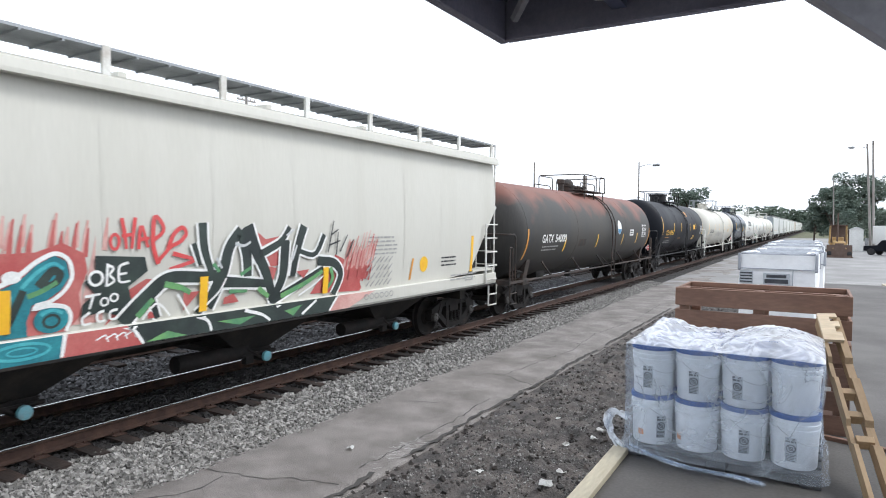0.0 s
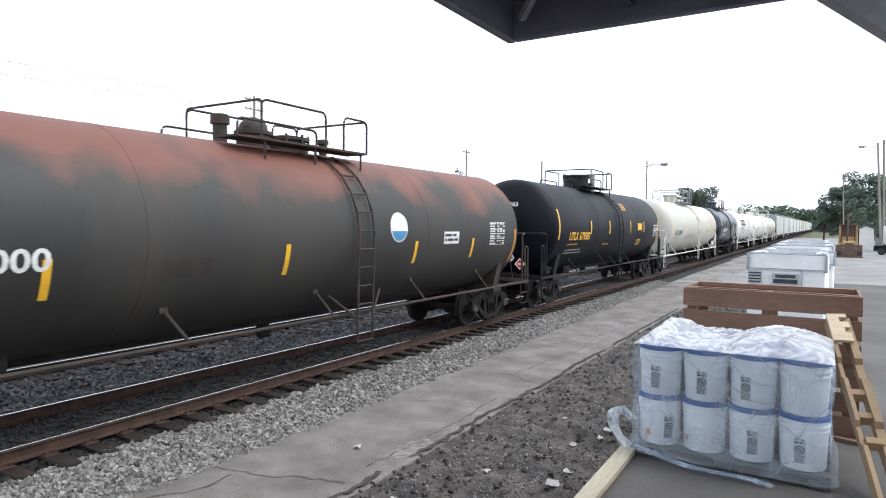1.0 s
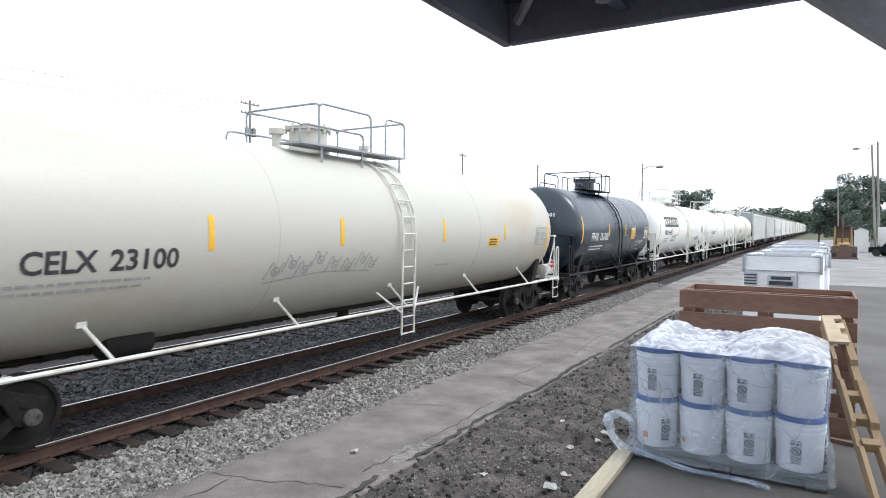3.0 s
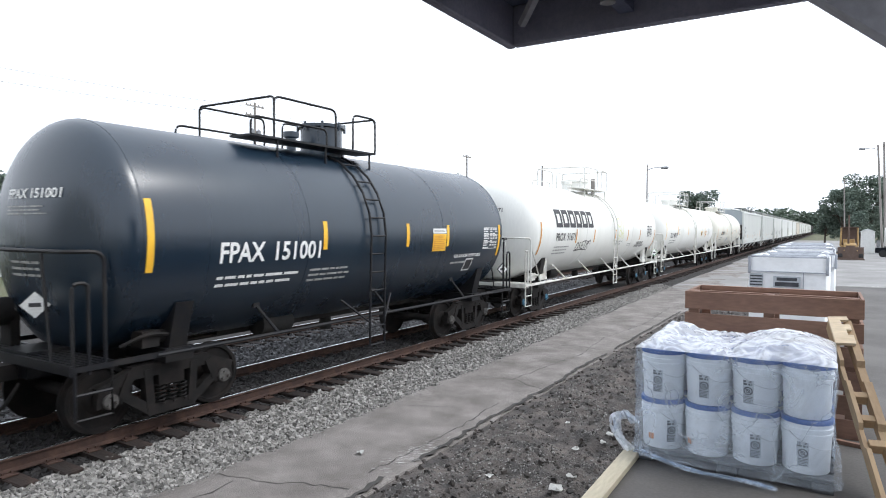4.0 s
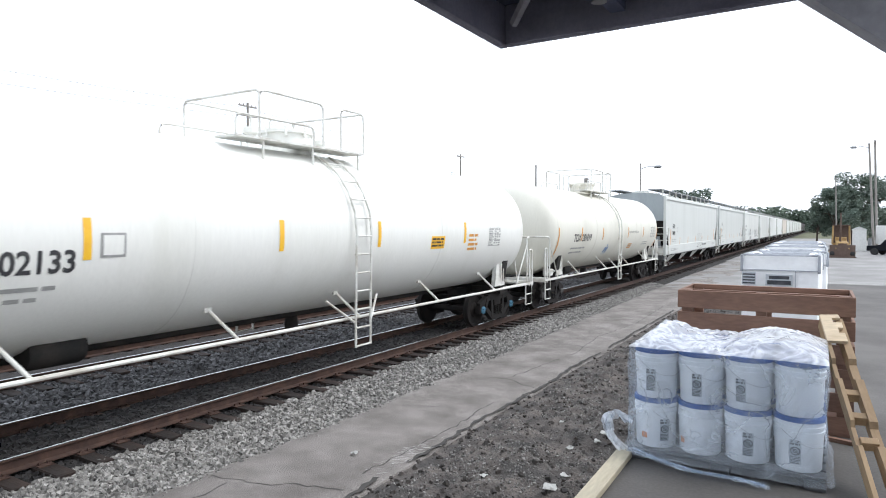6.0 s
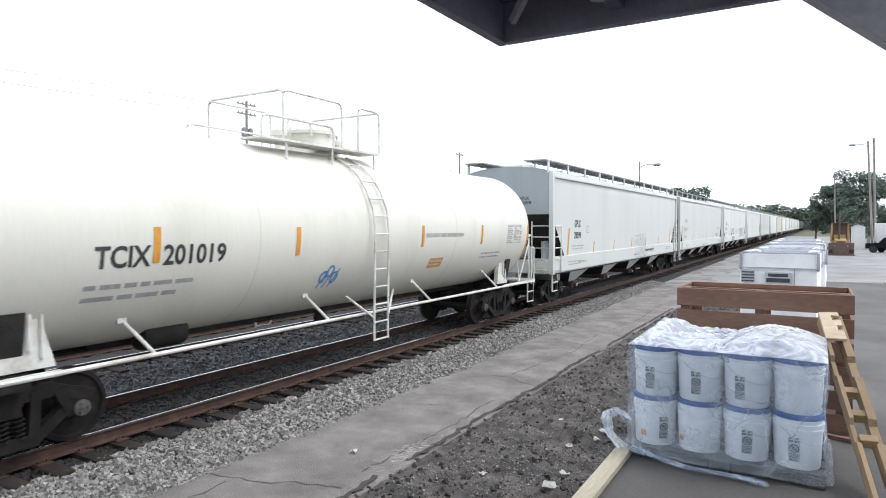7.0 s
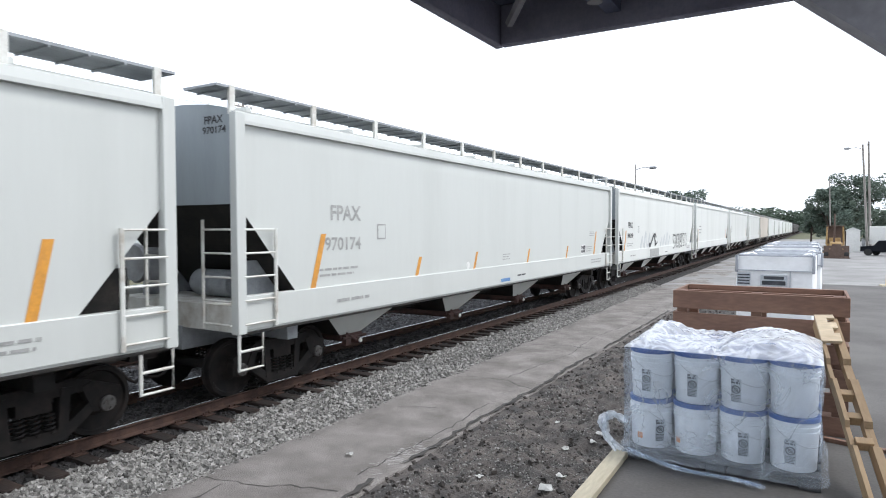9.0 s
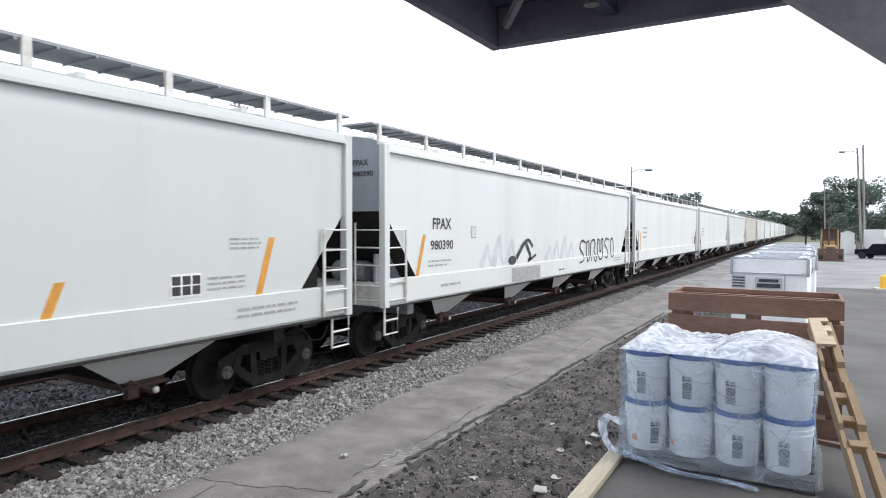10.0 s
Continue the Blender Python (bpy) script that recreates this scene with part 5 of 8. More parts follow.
bm = bmesh.new()
for pts in ([(-3.95, 2.0), (-3.9, 2.22), (-3.72, 2.2), (-3.7, 2.0), (-3.9, 1.96), (-3.98, 2.06)], [(-3.5, 2.24), (-3.66, 2.16), (-3.52, 2.08), (-3.46, 1.98), (-3.66, 1.94)], [(-3.2, 2.26), (-3.36, 2.24), (-3.36, 1.98), (-3.18, 2.0)], [(-3.36, 2.12), (-3.22, 2.12)],
            [(-3.16, 2.26), (-2.92, 2.28)], [(-3.04, 2.26), (-3.06, 1.98)], [(-2.9, 1.98), (-2.84, 2.28), (-2.66, 2.2), (-2.82, 2.1), (-2.6, 1.96)], [(-2.86, 2.14), (-2.5, 2.32), (-2.55, 2.12)], [(-4.0, 1.93), (-3.4, 1.98), (-2.7, 1.93)]):
    stroke2(bm, pts, 0.04, 0.025)
decal("tag", bm, s, M["ink"], pr)
bm = bmesh.new()
for y, z, a, b in ((1.1, 2.95, 0.28, 0.2), (1.45, 2.75, 0.22, 0.26), (1.2, 2.5, 0.2, 0.16), (1.0, 2.35, 0.22, 0.1), (1.6, 2.4, 0.14, 0.14)):
    ring2(bm, y, z, a, b, 0.04, 16)
decal("tag", bm, s, M["g_lime"], pr)
words(pr, s, [("REGULATING VALVES", 0.8, 2.14, 1.75, 2.21), ("VENTING NORMAL", 0.8, 2.04, 1.5, 2.11)], "grey_ink")
words(pr, s, [("CARBON DIOXIDE", 4.12, 2.0, 5.25, 2.11), ("REFRIGERATED LIQUID", 3.98, 1.86, 5.47, 1.97)], "ink")
data_panel(pr, s, 5.74, 2.34, 6.64, 2.83, "ink")
print_lines(pr, s, 2.6, 1.95, 3.3, 2.08, 2, "grey_ink", 8)
end_words(pr, head(8.725, 1.57, 2.65, 0.64), "PROX 91671", -0.29, 3.19, 0.58, 3.32, "ink")
end_words(pr, head(8.725, 1.57, 2.65, 0.64), "", -0.14, 2.9, 0.6, 3.12, "grey_ink")
diamond(pr, 1.42, 7.75, 1.5, 0.2, "paper", "g_green")

ti, s = tank_car("white tank car with black lettering and yellow markers", 101.5, 119.95, 103.62, 117.8, 1.55, 2.63, "white", "trim_white", 0.25, "cap_blue", True, dome="white", rail_h=0.82, dome_at=(-0.35, 0.45, 0.4), over=(0.58, 0.9))
words(ti, s, [("TILX", -6.76, 2.2, -6.0, 2.47), ("402133", -5.86, 2.2, -4.89, 2.47)], "ink")
print_lines(ti, s, -6.7, 1.85, -5.0, 2.1, 2, "grey_ink", 4)
strips(ti, s, [(-7.82, 2.13, 3.1), (-4.76, 2.34, 2.84), (-1.65, 2.34, 2.84), (0.95, 2.34, 2.84), (4.4, 2.34, 2.84)])
sign(ti, s, 2.87, 2.24, 3.45, 2.52, "yellow", "ink", 3, 3)
sign(ti, s, 4.55, 2.1, 5.1, 2.6, "white", "amber", 4, 3)
data_panel(ti, s, 5.68, 2.24, 6.37, 2.7, "grey_ink")
bm = bmesh.new()
rect2(bm, -4.6, 2.36, -4.28, 2.66)
qb = decal("stencil_box", bm, s, M["grey_ink"], ti)
bm = bmesh.new()
rect2(bm, -4.57, 2.39, -4.31, 2.63)
decal("stencil_box_face", bm, s, M["white"], qb, off=0.010)
end_words(ti, head(9.225, 1.55, 2.63, 0.58), "TILX 402133", -0.55, 3.0, 0.3, 3.13, "ink")
end_words(ti, head(9.225, 1.55, 2.63, 0.58), "", -0.55, 2.75, 0.1, 2.92, "grey_ink")
diamond(ti, -0.3, -8.7, 1.75, 0.18, "ink", "paper")

tc, s = tank_car("white pressure tank car with black lettering and a blue tag", 119.95, 137.1, 122.1, 134.95, 1.57, 2.62, "off_white", "trim_white", -0.04, "cap_grey", True, dome="off_white", rail_h=0.88, dome_at=(-0.2, 0.5, 0.42), over=(0.69, 0.65))
words(tc, s, [("TCIX", -5.52, 2.2, -4.78, 2.48), ("201019", -4.6, 2.2, -3.59, 2.48)], "ink")
print_lines(tc, s, -5.6, 1.75, -4.0, 2.05, 2, "grey_ink", 4)
strips(tc, s, [(-4.7, 2.24, 2.71), (-2.12, 2.23, 2.7), (1.68, 2.26, 2.72), (4.46, 2.25, 2.73)], "amber")
strips(tc, s, [(-7.05, 1.75, 2.7), (7.35, 1.74, 2.72)], "amber")
sign(tc, s, 2.15, 1.76, 2.74, 1.98, "amber", "cream", 2, 3)
words(tc, s, [("REGULATING VALVES VENTING NORMAL", 1.81, 2.46, 3.51, 2.55)], "grey_ink")
data_panel(tc, s, 5.97, 2.23, 6.94, 2.73, "grey_ink")
print_lines(tc, s, 4.6, 1.85, 5.8, 2.05, 2, "grey_ink", 7)
bm = bmesh.new()
for y, z in ((-1.3, 1.8), (-1.15, 1.9), (-1.0, 1.78)):
    ring2(bm, y, z, 0.1, 0.12, 0.045, 12)
    stroke2(bm, [(y - 0.05, 1.6), (y + 0.08, 1.95)], 0.04)
decal("tag", bm, s, M["g_blue"], tc)
end_words(tc, head(8.575, 1.57, 2.62, 0.69), "TCIX 201019", -0.55, 3.05, 0.4, 3.2, "ink")
end_words(tc, head(8.575, 1.57, 2.62, 0.69), "", -0.5, 2.65, 0.2, 2.9, "grey_ink")

# white covered hoppers
gp, hs2, E = hopper_car("pale blue-white covered hopper car with stencilled lettering", 137.1, 158.4, "cool_white", 0.58)
words(gp, hs2, [("GPLX", -7.88, 2.65, -7.2, 2.91), ("78099", -7.92, 2.25, -7.18, 2.49)], "ink")
print_lines(gp, hs2, -8.15, 1.85, -6.8, 2.05, 2, "grey_ink", 4)
strips(gp, hs2, [(-8.5, 1.7, 2.62), (8.48, 1.7, 2.6)], "amber", 0.13, lean=0.20)
strips(gp, hs2, [(-5.68, 1.7, 2.12), (-2.95, 1.7, 2.12), (-0.06, 1.7, 2.12), (2.71, 1.7, 2.1), (5.5, 1.7, 2.1)], "amber", lean=0.16)
bm = bmesh.new()
for pts in ([(0.35, 2.2), (-0.3, 2.22), (-0.45, 1.95), (-0.2, 1.8), (-0.45, 1.6), (-0.3, 1.28), (0.3, 1.3)], [(0.3, 2.05), (-0.05, 1.98), (0.28, 1.85)], [(0.3, 1.58), (-0.05, 1.52), (0.28, 1.45)],
            [(0.4, 1.3), (0.38, 2.15), (0.7, 2.28), (0.95, 2.0), (0.78, 1.75), (1.0, 1.3), (0.7, 1.28), (0.6, 1.5)], [(1.0, 2.25), (1.6, 2.25), (1.45, 1.9), (1.25, 1.5), (1.62, 1.5), (1.6, 1.28), (1.02, 1.28), (1.15, 1.7), (1.3, 2.02), (1.0, 2.02), (1.0, 2.25)],
            [(1.75, 1.4), (1.7, 2.1), (2.0, 2.3), (2.35, 2.05), (2.35, 1.45), (2.1, 1.28), (1.75, 1.4)], [(1.95, 1.6), (1.95, 2.0), (2.12, 2.0), (2.12, 1.6), (1.95, 1.6)]):
    stroke2(bm, [(0.44 + (p[0] + 0.45) * 0.771, max(1.19, 1.14 + (p[1] - 1.28) * 1.19)) for p in pts], 0.032)


def over_sill(z):
    return 1.622 if z < 1.702 else 1.59


decal("tag", bm, over_sill, M["grey_ink"], gp, off=0.008, step=0.03)
bm = bmesh.new()
scrawl = random.Random(6)
for i in range(15):
    y = 2.45 + i * 0.115 + (0.08 if i > 6 else 0)
    stroke2(bm, [(y, 1.4 + scrawl.uniform(0, 0.04)), (y + 0.03, 1.58), (y + 0.06, 1.46), (y + 0.1, 1.56 - scrawl.uniform(0, 0.08))], 0.032)
decal("tag", bm, over_sill, M["ink"], gp, off=0.008, step=0.03)
end_words(gp, -E, "GPLX", 0.42, 3.55, 0.8, 3.66, "ink")
end_words(gp, -E, "78099", 0.42, 3.4, 0.88, 3.51, "ink")
bm = bmesh.new()
rect2(bm, -6.55, 2.44, -6.28, 2.7)
qb = decal("stencil_box", bm, hs2, M["grey_ink"], gp)
bm = bmesh.new()
rect2(bm, -6.52, 2.47, -6.31, 2.67)
decal("stencil_box_face", bm, hs2, M["cool_white"], qb, off=0.010)
print_lines(gp, lambda z: 1.622, -8.6, 1.34, -7.2, 1.52, 2, "grey_ink", 3)

f9, hs2, E = hopper_car("clean white covered hopper car with stencilled lettering", 158.4, 179.15, "cool_white", 0.6)
words(f9, hs2, [("FPAX", -7.7, 2.86, -6.85, 3.13), ("970174", -7.86, 2.32, -6.85, 2.56)], "grey_ink")
print_lines(f9, hs2, -8.0, 1.85, -6.9, 2.05, 2, "grey_ink", 4)
strips(f9, hs2, [(-8.03, 1.7, 2.62), (7.8, 1.7, 2.58)], "amber", 0.13, lean=0.28)
print_lines(f9, hs2, -0.6, 1.83, -0.1, 2.03, 3, "grey_ink", 4)
bm = bmesh.new()
disc2(bm, -2.6, 1.8, 0.09, 0.09)
decal("round_sticker", bm, hs2, M["paper"], f9)
strips(f9, hs2, [(-4.85, 1.7, 2.1), (4.6, 1.7, 2.1)], "amber", 0.12, lean=0.16)
strips(f9, hs2, [(-2.2, 1.7, 2.12), (1.2, 1.7, 2.1)], "amber", 0.11, lean=0.16)
sign(f9, hs2, 6.1, 1.78, 6.6, 2.1, "paper", "paper", 1, 2)
for k, y in enumerate((6.13, 6.29, 6.45)):
    for z in (1.81, 1.95):
        bm = bmesh.new()
        rect2(bm, y, z, y + 0.13, z + 0.12)
        decal("panel_field", bm, hs2, M["ink"], f9, off=0.012)
print_lines(f9, hs2, 6.7, 1.82, 7.5, 2.05, 3, "grey_ink", 5)
print_lines(f9, hs2, 7.1, 2.4, 7.78, 2.6, 3, "grey_ink", 6)
end_words(f9, -E, "FPAX", 0.88, 4.3, 1.3, 4.42, "ink")
end_words(f9, -E, "970174", 0.84, 4.15, 1.36, 4.26, "ink")

bm = bmesh.new()
rect2(bm, -0.8, 1.25, -0.2, 1.34)
decal("paint_patch", bm, lambda z: 1.622, M["g_blue"], f9)

fb, hs3, E = hopper_car("white covered hopper car with grey graffiti scrawl", 179.15, 199.9, "hopper_white", 0.6)
words(fb, hs3, [("FPAX", -7.9, 2.72, -7.04, 2.98), ("980390", -7.99, 2.25, -6.95, 2.47)], "ink")
print_lines(fb, hs3, -8.1, 1.85, -7.0, 2.05, 2, "grey_ink", 4)
strips(fb, hs3, [(-8.4, 1.7, 2.6)], "amber", 0.13, lean=0.30)
bm = bmesh.new()
for y, h, w in ((-5.5, 2.3, 0.3), (-4.75, 2.55, 0.34), (-3.9, 2.45, 0.3), (-0.9, 2.2, 0.26), (-0.2, 2.35, 0.26), (0.6, 2.5, 0.3), (1.3, 2.3, 0.24)):
    stroke2(bm, [(y, 1.72), (y + 0.22, h - 0.3), (y + 0.42, h)], w, w * 0.5)
    stroke2(bm, [(y + 0.42, h), (y + 0.5, 2.0), (y + 0.66, 1.74)], w * 0.5, w * 0.3)
decal("tag", bm, hs3, M["g_silver"], fb, off=0.004)
bm = bmesh.new()
for pts in ([(3.3, 2.25), (2.85, 2.35), (2.6, 2.1), (2.85, 1.9), (3.1, 1.8), (3.0, 1.55), (2.5, 1.5)], [(3.45, 1.5), (3.4, 2.25), (3.75, 2.32), (3.75, 1.6), (3.45, 1.5)], [(3.95, 1.5), (3.95, 2.3), (4.45, 2.35), (4.6, 2.1), (4.35, 1.95), (4.75, 1.55), (4.45, 1.45), (4.25, 1.75)],
            [(4.9, 2.35), (4.85, 1.7), (5.2, 1.48), (5.6, 1.7), (5.65, 2.35), (5.4, 2.35), (5.35, 1.85), (5.15, 1.85), (5.12, 2.35), (4.9, 2.35)], [(6.5, 2.3), (6.05, 2.4), (5.85, 2.15), (6.2, 1.95), (6.4, 1.8), (6.2, 1.55), (5.8, 1.6)], [(6.8, 1.6), (6.75, 2.3), (7.1, 2.4), (7.3, 2.0), (7.1, 1.55), (6.8, 1.6)]):
    stroke2(bm, pts, 0.075, 0.06)
stroke2(bm, [(-3.2, 1.9), (-2.7, 2.3), (-2.3, 2.45), (-1.95, 2.2)], 0.16, 0.08)
stroke2(bm, [(-2.5, 2.3), (-2.1, 1.9), (-2.4, 1.75), (-1.7, 1.95)], 0.14, 0.08)
disc2(bm, -3.5, 1.84, 0.26, 0.13)
decal("tag", bm, over_sill, M["ink"], fb, off=0.010, step=0.03)
bm = bmesh.new()
rect2(bm, -3.6, 1.22, -1.4, 1.62)
decal("paint_patch", bm, lambda z: 1.622, M["grey_ink"], fb)
end_words(fb, -E, "FPAX", 0.8, 4.01, 1.2, 4.13, "ink")
end_words(fb, -E, "980390", 0.78, 3.79, 1.32, 3.9, "ink")

for car, y in ((f9, -6.2), (fb, -5.9)):
    bm = bmesh.new()
    rect2(bm, y - 0.14, 2.5, y + 0.14, 2.8)
    qb = decal("stencil_box", bm, hs2, M["grey_ink"], car)
    bm = bmesh.new()
    rect2(bm, y - 0.11, 2.53, y + 0.11, 2.77)
    decal("stencil_box_face", bm, hs2, M["cool_white"], qb, off=0.010)
for car in (gp, f9, fb, h0):
    print_lines(car, lambda z: 1.622, 7.2, 1.36, 8.6, 1.56, 2, "grey_ink", 12)
    print_lines(car, lambda z: 1.622, -7.6, 1.36, -6.6, 1.5, 1, "grey_ink", 13)
    print_lines(car, lambda z: 1.622, 0.3, 1.32, 0.9, 1.42, 1, "ink", 14)
CARS = [(h0, 5.375), (ga, 25.125), (ut, 43.05), (ce, 61.4), (fp, 77.625), (pr, 92.775), (ti, 110.725), (tc, 128.525), (gp, 147.75), (f9, 168.775), (fb, 189.525)]
plain, hs4, E = hopper_car("plain white covered hopper car in the far train", 199.9, 220.65, "hopper_white", 0.6)
strips(plain, hs4, [(-8.4, 1.7, 2.6), (8.2, 1.7, 2.6)], "amber", 0.13)
print_lines(plain, hs4, -7.9, 2.25, -6.9, 2.95, 3, "grey_ink", 4)
CARS.append((plain, 210.275))
tanh, hs4, E = hopper_car("tan weathered covered hopper car in the far train", 262.15, 282.9, "tan", 0.6)
dark, hs4, E = hopper_car("dark grey covered hopper car at the far end", 428.15, 448.9, "darkcar", 0.6, trim="trim_black")
CARS += [(tanh, 272.525), (dark, 438.525)]
at = 210.275
for i in range(1, 22):
    at += 20.75
    if abs(at - 272.525) < 1 or abs(at - 438.525) < 1:
        continue
    src = plain if at < 425 else dark
    CARS.append((copy_thing(src, pose(TRACK_X, at, RAIL_Z)), at))


def motions():
    """The train rolls by at an even speed with turning wheels; its wind swings the loose film."""
    walk(film_bunch, [(t, pose(-1.15, 4.47, 1.6, 0, a * 0.5, a)) for t, a in SWING])
    turn = math.degrees(SPEED / WHEEL_R)
    spins = {sy: [(k / 30, pose(0, sy, WHEEL_R, turn * k / 30)) for k in range(301)] for sy in (-0.89, 0.89)}
    for car, y in CARS:
        walk(car, [(t, pose(TRACK_X, y - SPEED * t, RAIL_Z)) for t in range(11)])
        if y < 300:
            for w in car.children_recursive:
                if w.name.startswith("wheelset"):
                    walk(w, spins[-0.89 if w.location.y < 0 else 0.89])


# ---- ground ----
def sheet(name, x0, x1, y0, y1, nx, ny, height, material, label, category, kind="structure", parent=None):
    bm = bmesh.new()
    g = [[bm.verts.new((x0 + (x1 - x0) * i / nx, y0 + (y1 - y0) * j / ny, 0)) for i in range(nx + 1)] for j in range(ny + 1)]
    for row in g:
        for v in row:
            v.co.z = height(v.co.x, v.co.y)
    for j in range(ny):
        for i in range(nx):
            bm.faces.new((g[j][i], g[j][i + 1], g[j + 1][i + 1], g[j + 1][i]))
    ob = part(name, bm, material, parent)
    return tagged(ob, label, category, kind=kind)


def wob(x, y, s, k=0.0):
    return noise.noise((x * s, y * s, k))


def road_left(y):
    return -6.45 - max(0.0, y - 12) * 0.028 + 0.12 * wob(0, y, 0.9, 3) + 0.05 * wob(0, y, 4, 9)


def road_right(y):
    return -4.45 + 0.05 * wob(0, y, 0.5, 5) + 0.05 * wob(0, y, 3.5, 2)


sheet("ground", -1500, 1500, -400, 2200, 30, 26, lambda x, y: -0.12, M["grass"], "dry grass and bare earth reaching the horizon", "ground")
# far half of the corridor: grass strip behind the siding
sheet("verge", -70, -24.0, -30, 300, 30, 90, lambda x, y: -0.05 + 0.06 * wob(x, y, 0.5), M["grass"], "rough dry grass verge behind the siding", "grass")


def bed_height(x, y):
    d = min(abs(x - TRACK_X), abs(x - TRACK2_X))
    edge = max(0.0, d - 1.55)
    crib = 0.07 if abs(x - TRACK_X) < 0.66 or abs(x - TRACK2_X) < 0.66 else 0.0
    return max(RAIL_Z - 0.235 + crib - edge * 0.16, -0.06) + 0.02 * wob(x, y, 3.0) + 0.012 * wob(x, y, 9.0)


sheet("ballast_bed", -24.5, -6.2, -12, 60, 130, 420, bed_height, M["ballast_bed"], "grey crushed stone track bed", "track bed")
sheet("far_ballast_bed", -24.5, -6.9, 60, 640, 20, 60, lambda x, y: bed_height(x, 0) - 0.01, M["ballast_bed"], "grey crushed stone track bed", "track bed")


def road_mesh():
    bm = bmesh.new()
    prev = None
    n = 240
    for j in range(n + 1):
        y = -10 + 75 * j / n
        row = []
        for i in range(11):
            x = road_left(y) + (road_right(y) - road_left(y)) * i / 10
            z = 0.0 + 0.012 * wob(x, y, 0.8, 1) - (0.03 if i in (0, 10) else 0)
            row.append(bm.verts.new((x, y, z)))
        row.append(bm.verts.new((row[-1].co.x + 0.05, y, -0.12)))
        row.insert(0, bm.verts.new((row[0].co.x - 0.02, y, -0.12)))
        if prev:
            for a, b, c, d in zip(prev, prev[1:], row[1:], row):
                bm.faces.new((a, b, c, d))
        prev = row
    return bm


road = tagged(part("road", road_mesh(), M["asphalt"]), "narrow cracked grey asphalt service road beside the track", "road", kind="structure")


def crack(pts, w, seed, name="crack", material="tar"):
    rnd = random.Random(seed)
    line = []
    for a, b in zip(pts, pts[1:]):
        n = max(2, int(math.hypot(b[0] - a[0], b[1] - a[1]) / 0.12))
        for i in range(n):
            t = i / n
            line.append((a[0] + (b[0] - a[0]) * t + rnd.uniform(-0.035, 0.035), a[1] + (b[1] - a[1]) * t + rnd.uniform(-0.035, 0.035)))
    bm = bmesh.new()
    prev = None
    for i, p in enumerate(line):
        q = line[min(i + 1, len(line) - 1)]
        o = line[max(i - 1, 0)]
        d = Vector((q[0] - o[0], q[1] - o[1])).normalized()
        k = w * rnd.uniform(0.4, 1.3) / 2
        z = 0.012 * wob(p[0], p[1], 0.8, 1) + 0.004
        cur = (bm.verts.new((p[0] - d.y * k, p[1] + d.x * k, z)), bm.verts.new((p[0] + d.y * k, p[1] - d.x * k, z)))
        if prev:
            bm.faces.new((prev[0], prev[1], cur[1], cur[0]))
        prev = cur
    part(name, bm, M[material], road)


crack([(-6.3, 5.0), (-5.6, 5.15), (-5.1, 5.4), (-4.5, 5.55)], 0.02, 1)
crack([(-6.1, 11.2), (-5.3, 11.3), (-4.6, 10.9), (-4.4, 10.8)], 0.02, 2)
crack([(-5.3, 11.3), (-5.2, 12.6), (-5.0, 14.4), (-5.2, 17.0), (-4.9, 20.0), (-5.1, 25.0)], 0.02, 3)
crack([(-6.0, 8.7), (-5.5, 8.9), (-5.35, 9.0)], 0.02, 4)
crack([(-6.3, 15.0), (-5.4, 15.4), (-4.6, 15.2)], 0.025, 5)
crack([(-6.2, 4.0), (-5.9, 4.6), (-5.95, 5.1)], 0.025, 8)
crack([(-4.75, 6.0), (-4.7, 8.2), (-4.8, 9.8)], 0.022, 9)

for k, (a, b, off) in enumerate(((3.2, 6.1, 0.07), (6.6, 10.5, 0.05), (10.2, 15.0, 0.06), (15.5, 24.0, 0.07))):
    crack([(road_right(a + (b - a) * i / 6) - off, a + (b - a) * i / 6) for i in range(7)], 0.07, 20 + k)


def scuffs():
    """Pale scratches fanned across the road's worn edge."""
    rnd = random.Random(5)
    bm = bmesh.new()
    for i in range(110):
        y = rnd.gauss(6.85, 0.32)
        x = -4.66 + rnd.gauss(0, 0.09)
        a = rnd.gauss(0.9, 0.35)
        l, w = rnd.uniform(0.01, 0.06), rnd.uniform(0.002, 0.006)
        d, s = Vector((math.cos(a), math.sin(a))) * l, Vector((-math.sin(a), math.cos(a))) * w
        z = 0.012 * wob(x, y, 0.8, 1) + 0.006 + i * 0.00003
        bm.faces.new([bm.verts.new((x + p.x, y + p.y, z)) for p in (-d - s, d - s * 0.4, d + s * 0.4, -d + s)])
    part("scuff_marks", bm, M["scuff"], road)


scuffs()


def dirt_height(x, y):
    t = max(0.0, min(1.0, (x + 4.4) / 0.35))
    return -0.045 + t * 0.055 + t * (0.08 * wob(x, y, 0.9, 4) + 0.075 * wob(x, y, 2.6, 7) + 0.06 * wob(x, y, 6, 1) + 0.035 * abs(wob(x, y, 13, 8)))


sheet("dirt_strip", -4.55, -1.2, -8, 34, 100, 930, dirt_height, M["dirt"], "dark lumpy dirt strip with gravel between road and dock", "dirt")
sheet("yard", -7.2, 70, 33, 190, 40, 60, lambda x, y: 0.0 + 0.01 * wob(x, y, 0.3), M["yard"], "pale worn asphalt yard beyond the dock", "yard")
sheet("dock_apron", 6.0, 70, -20, 33, 10, 10, lambda x, y: -0.01, M["yard"], "pale worn asphalt yard beside the dock", "yard")


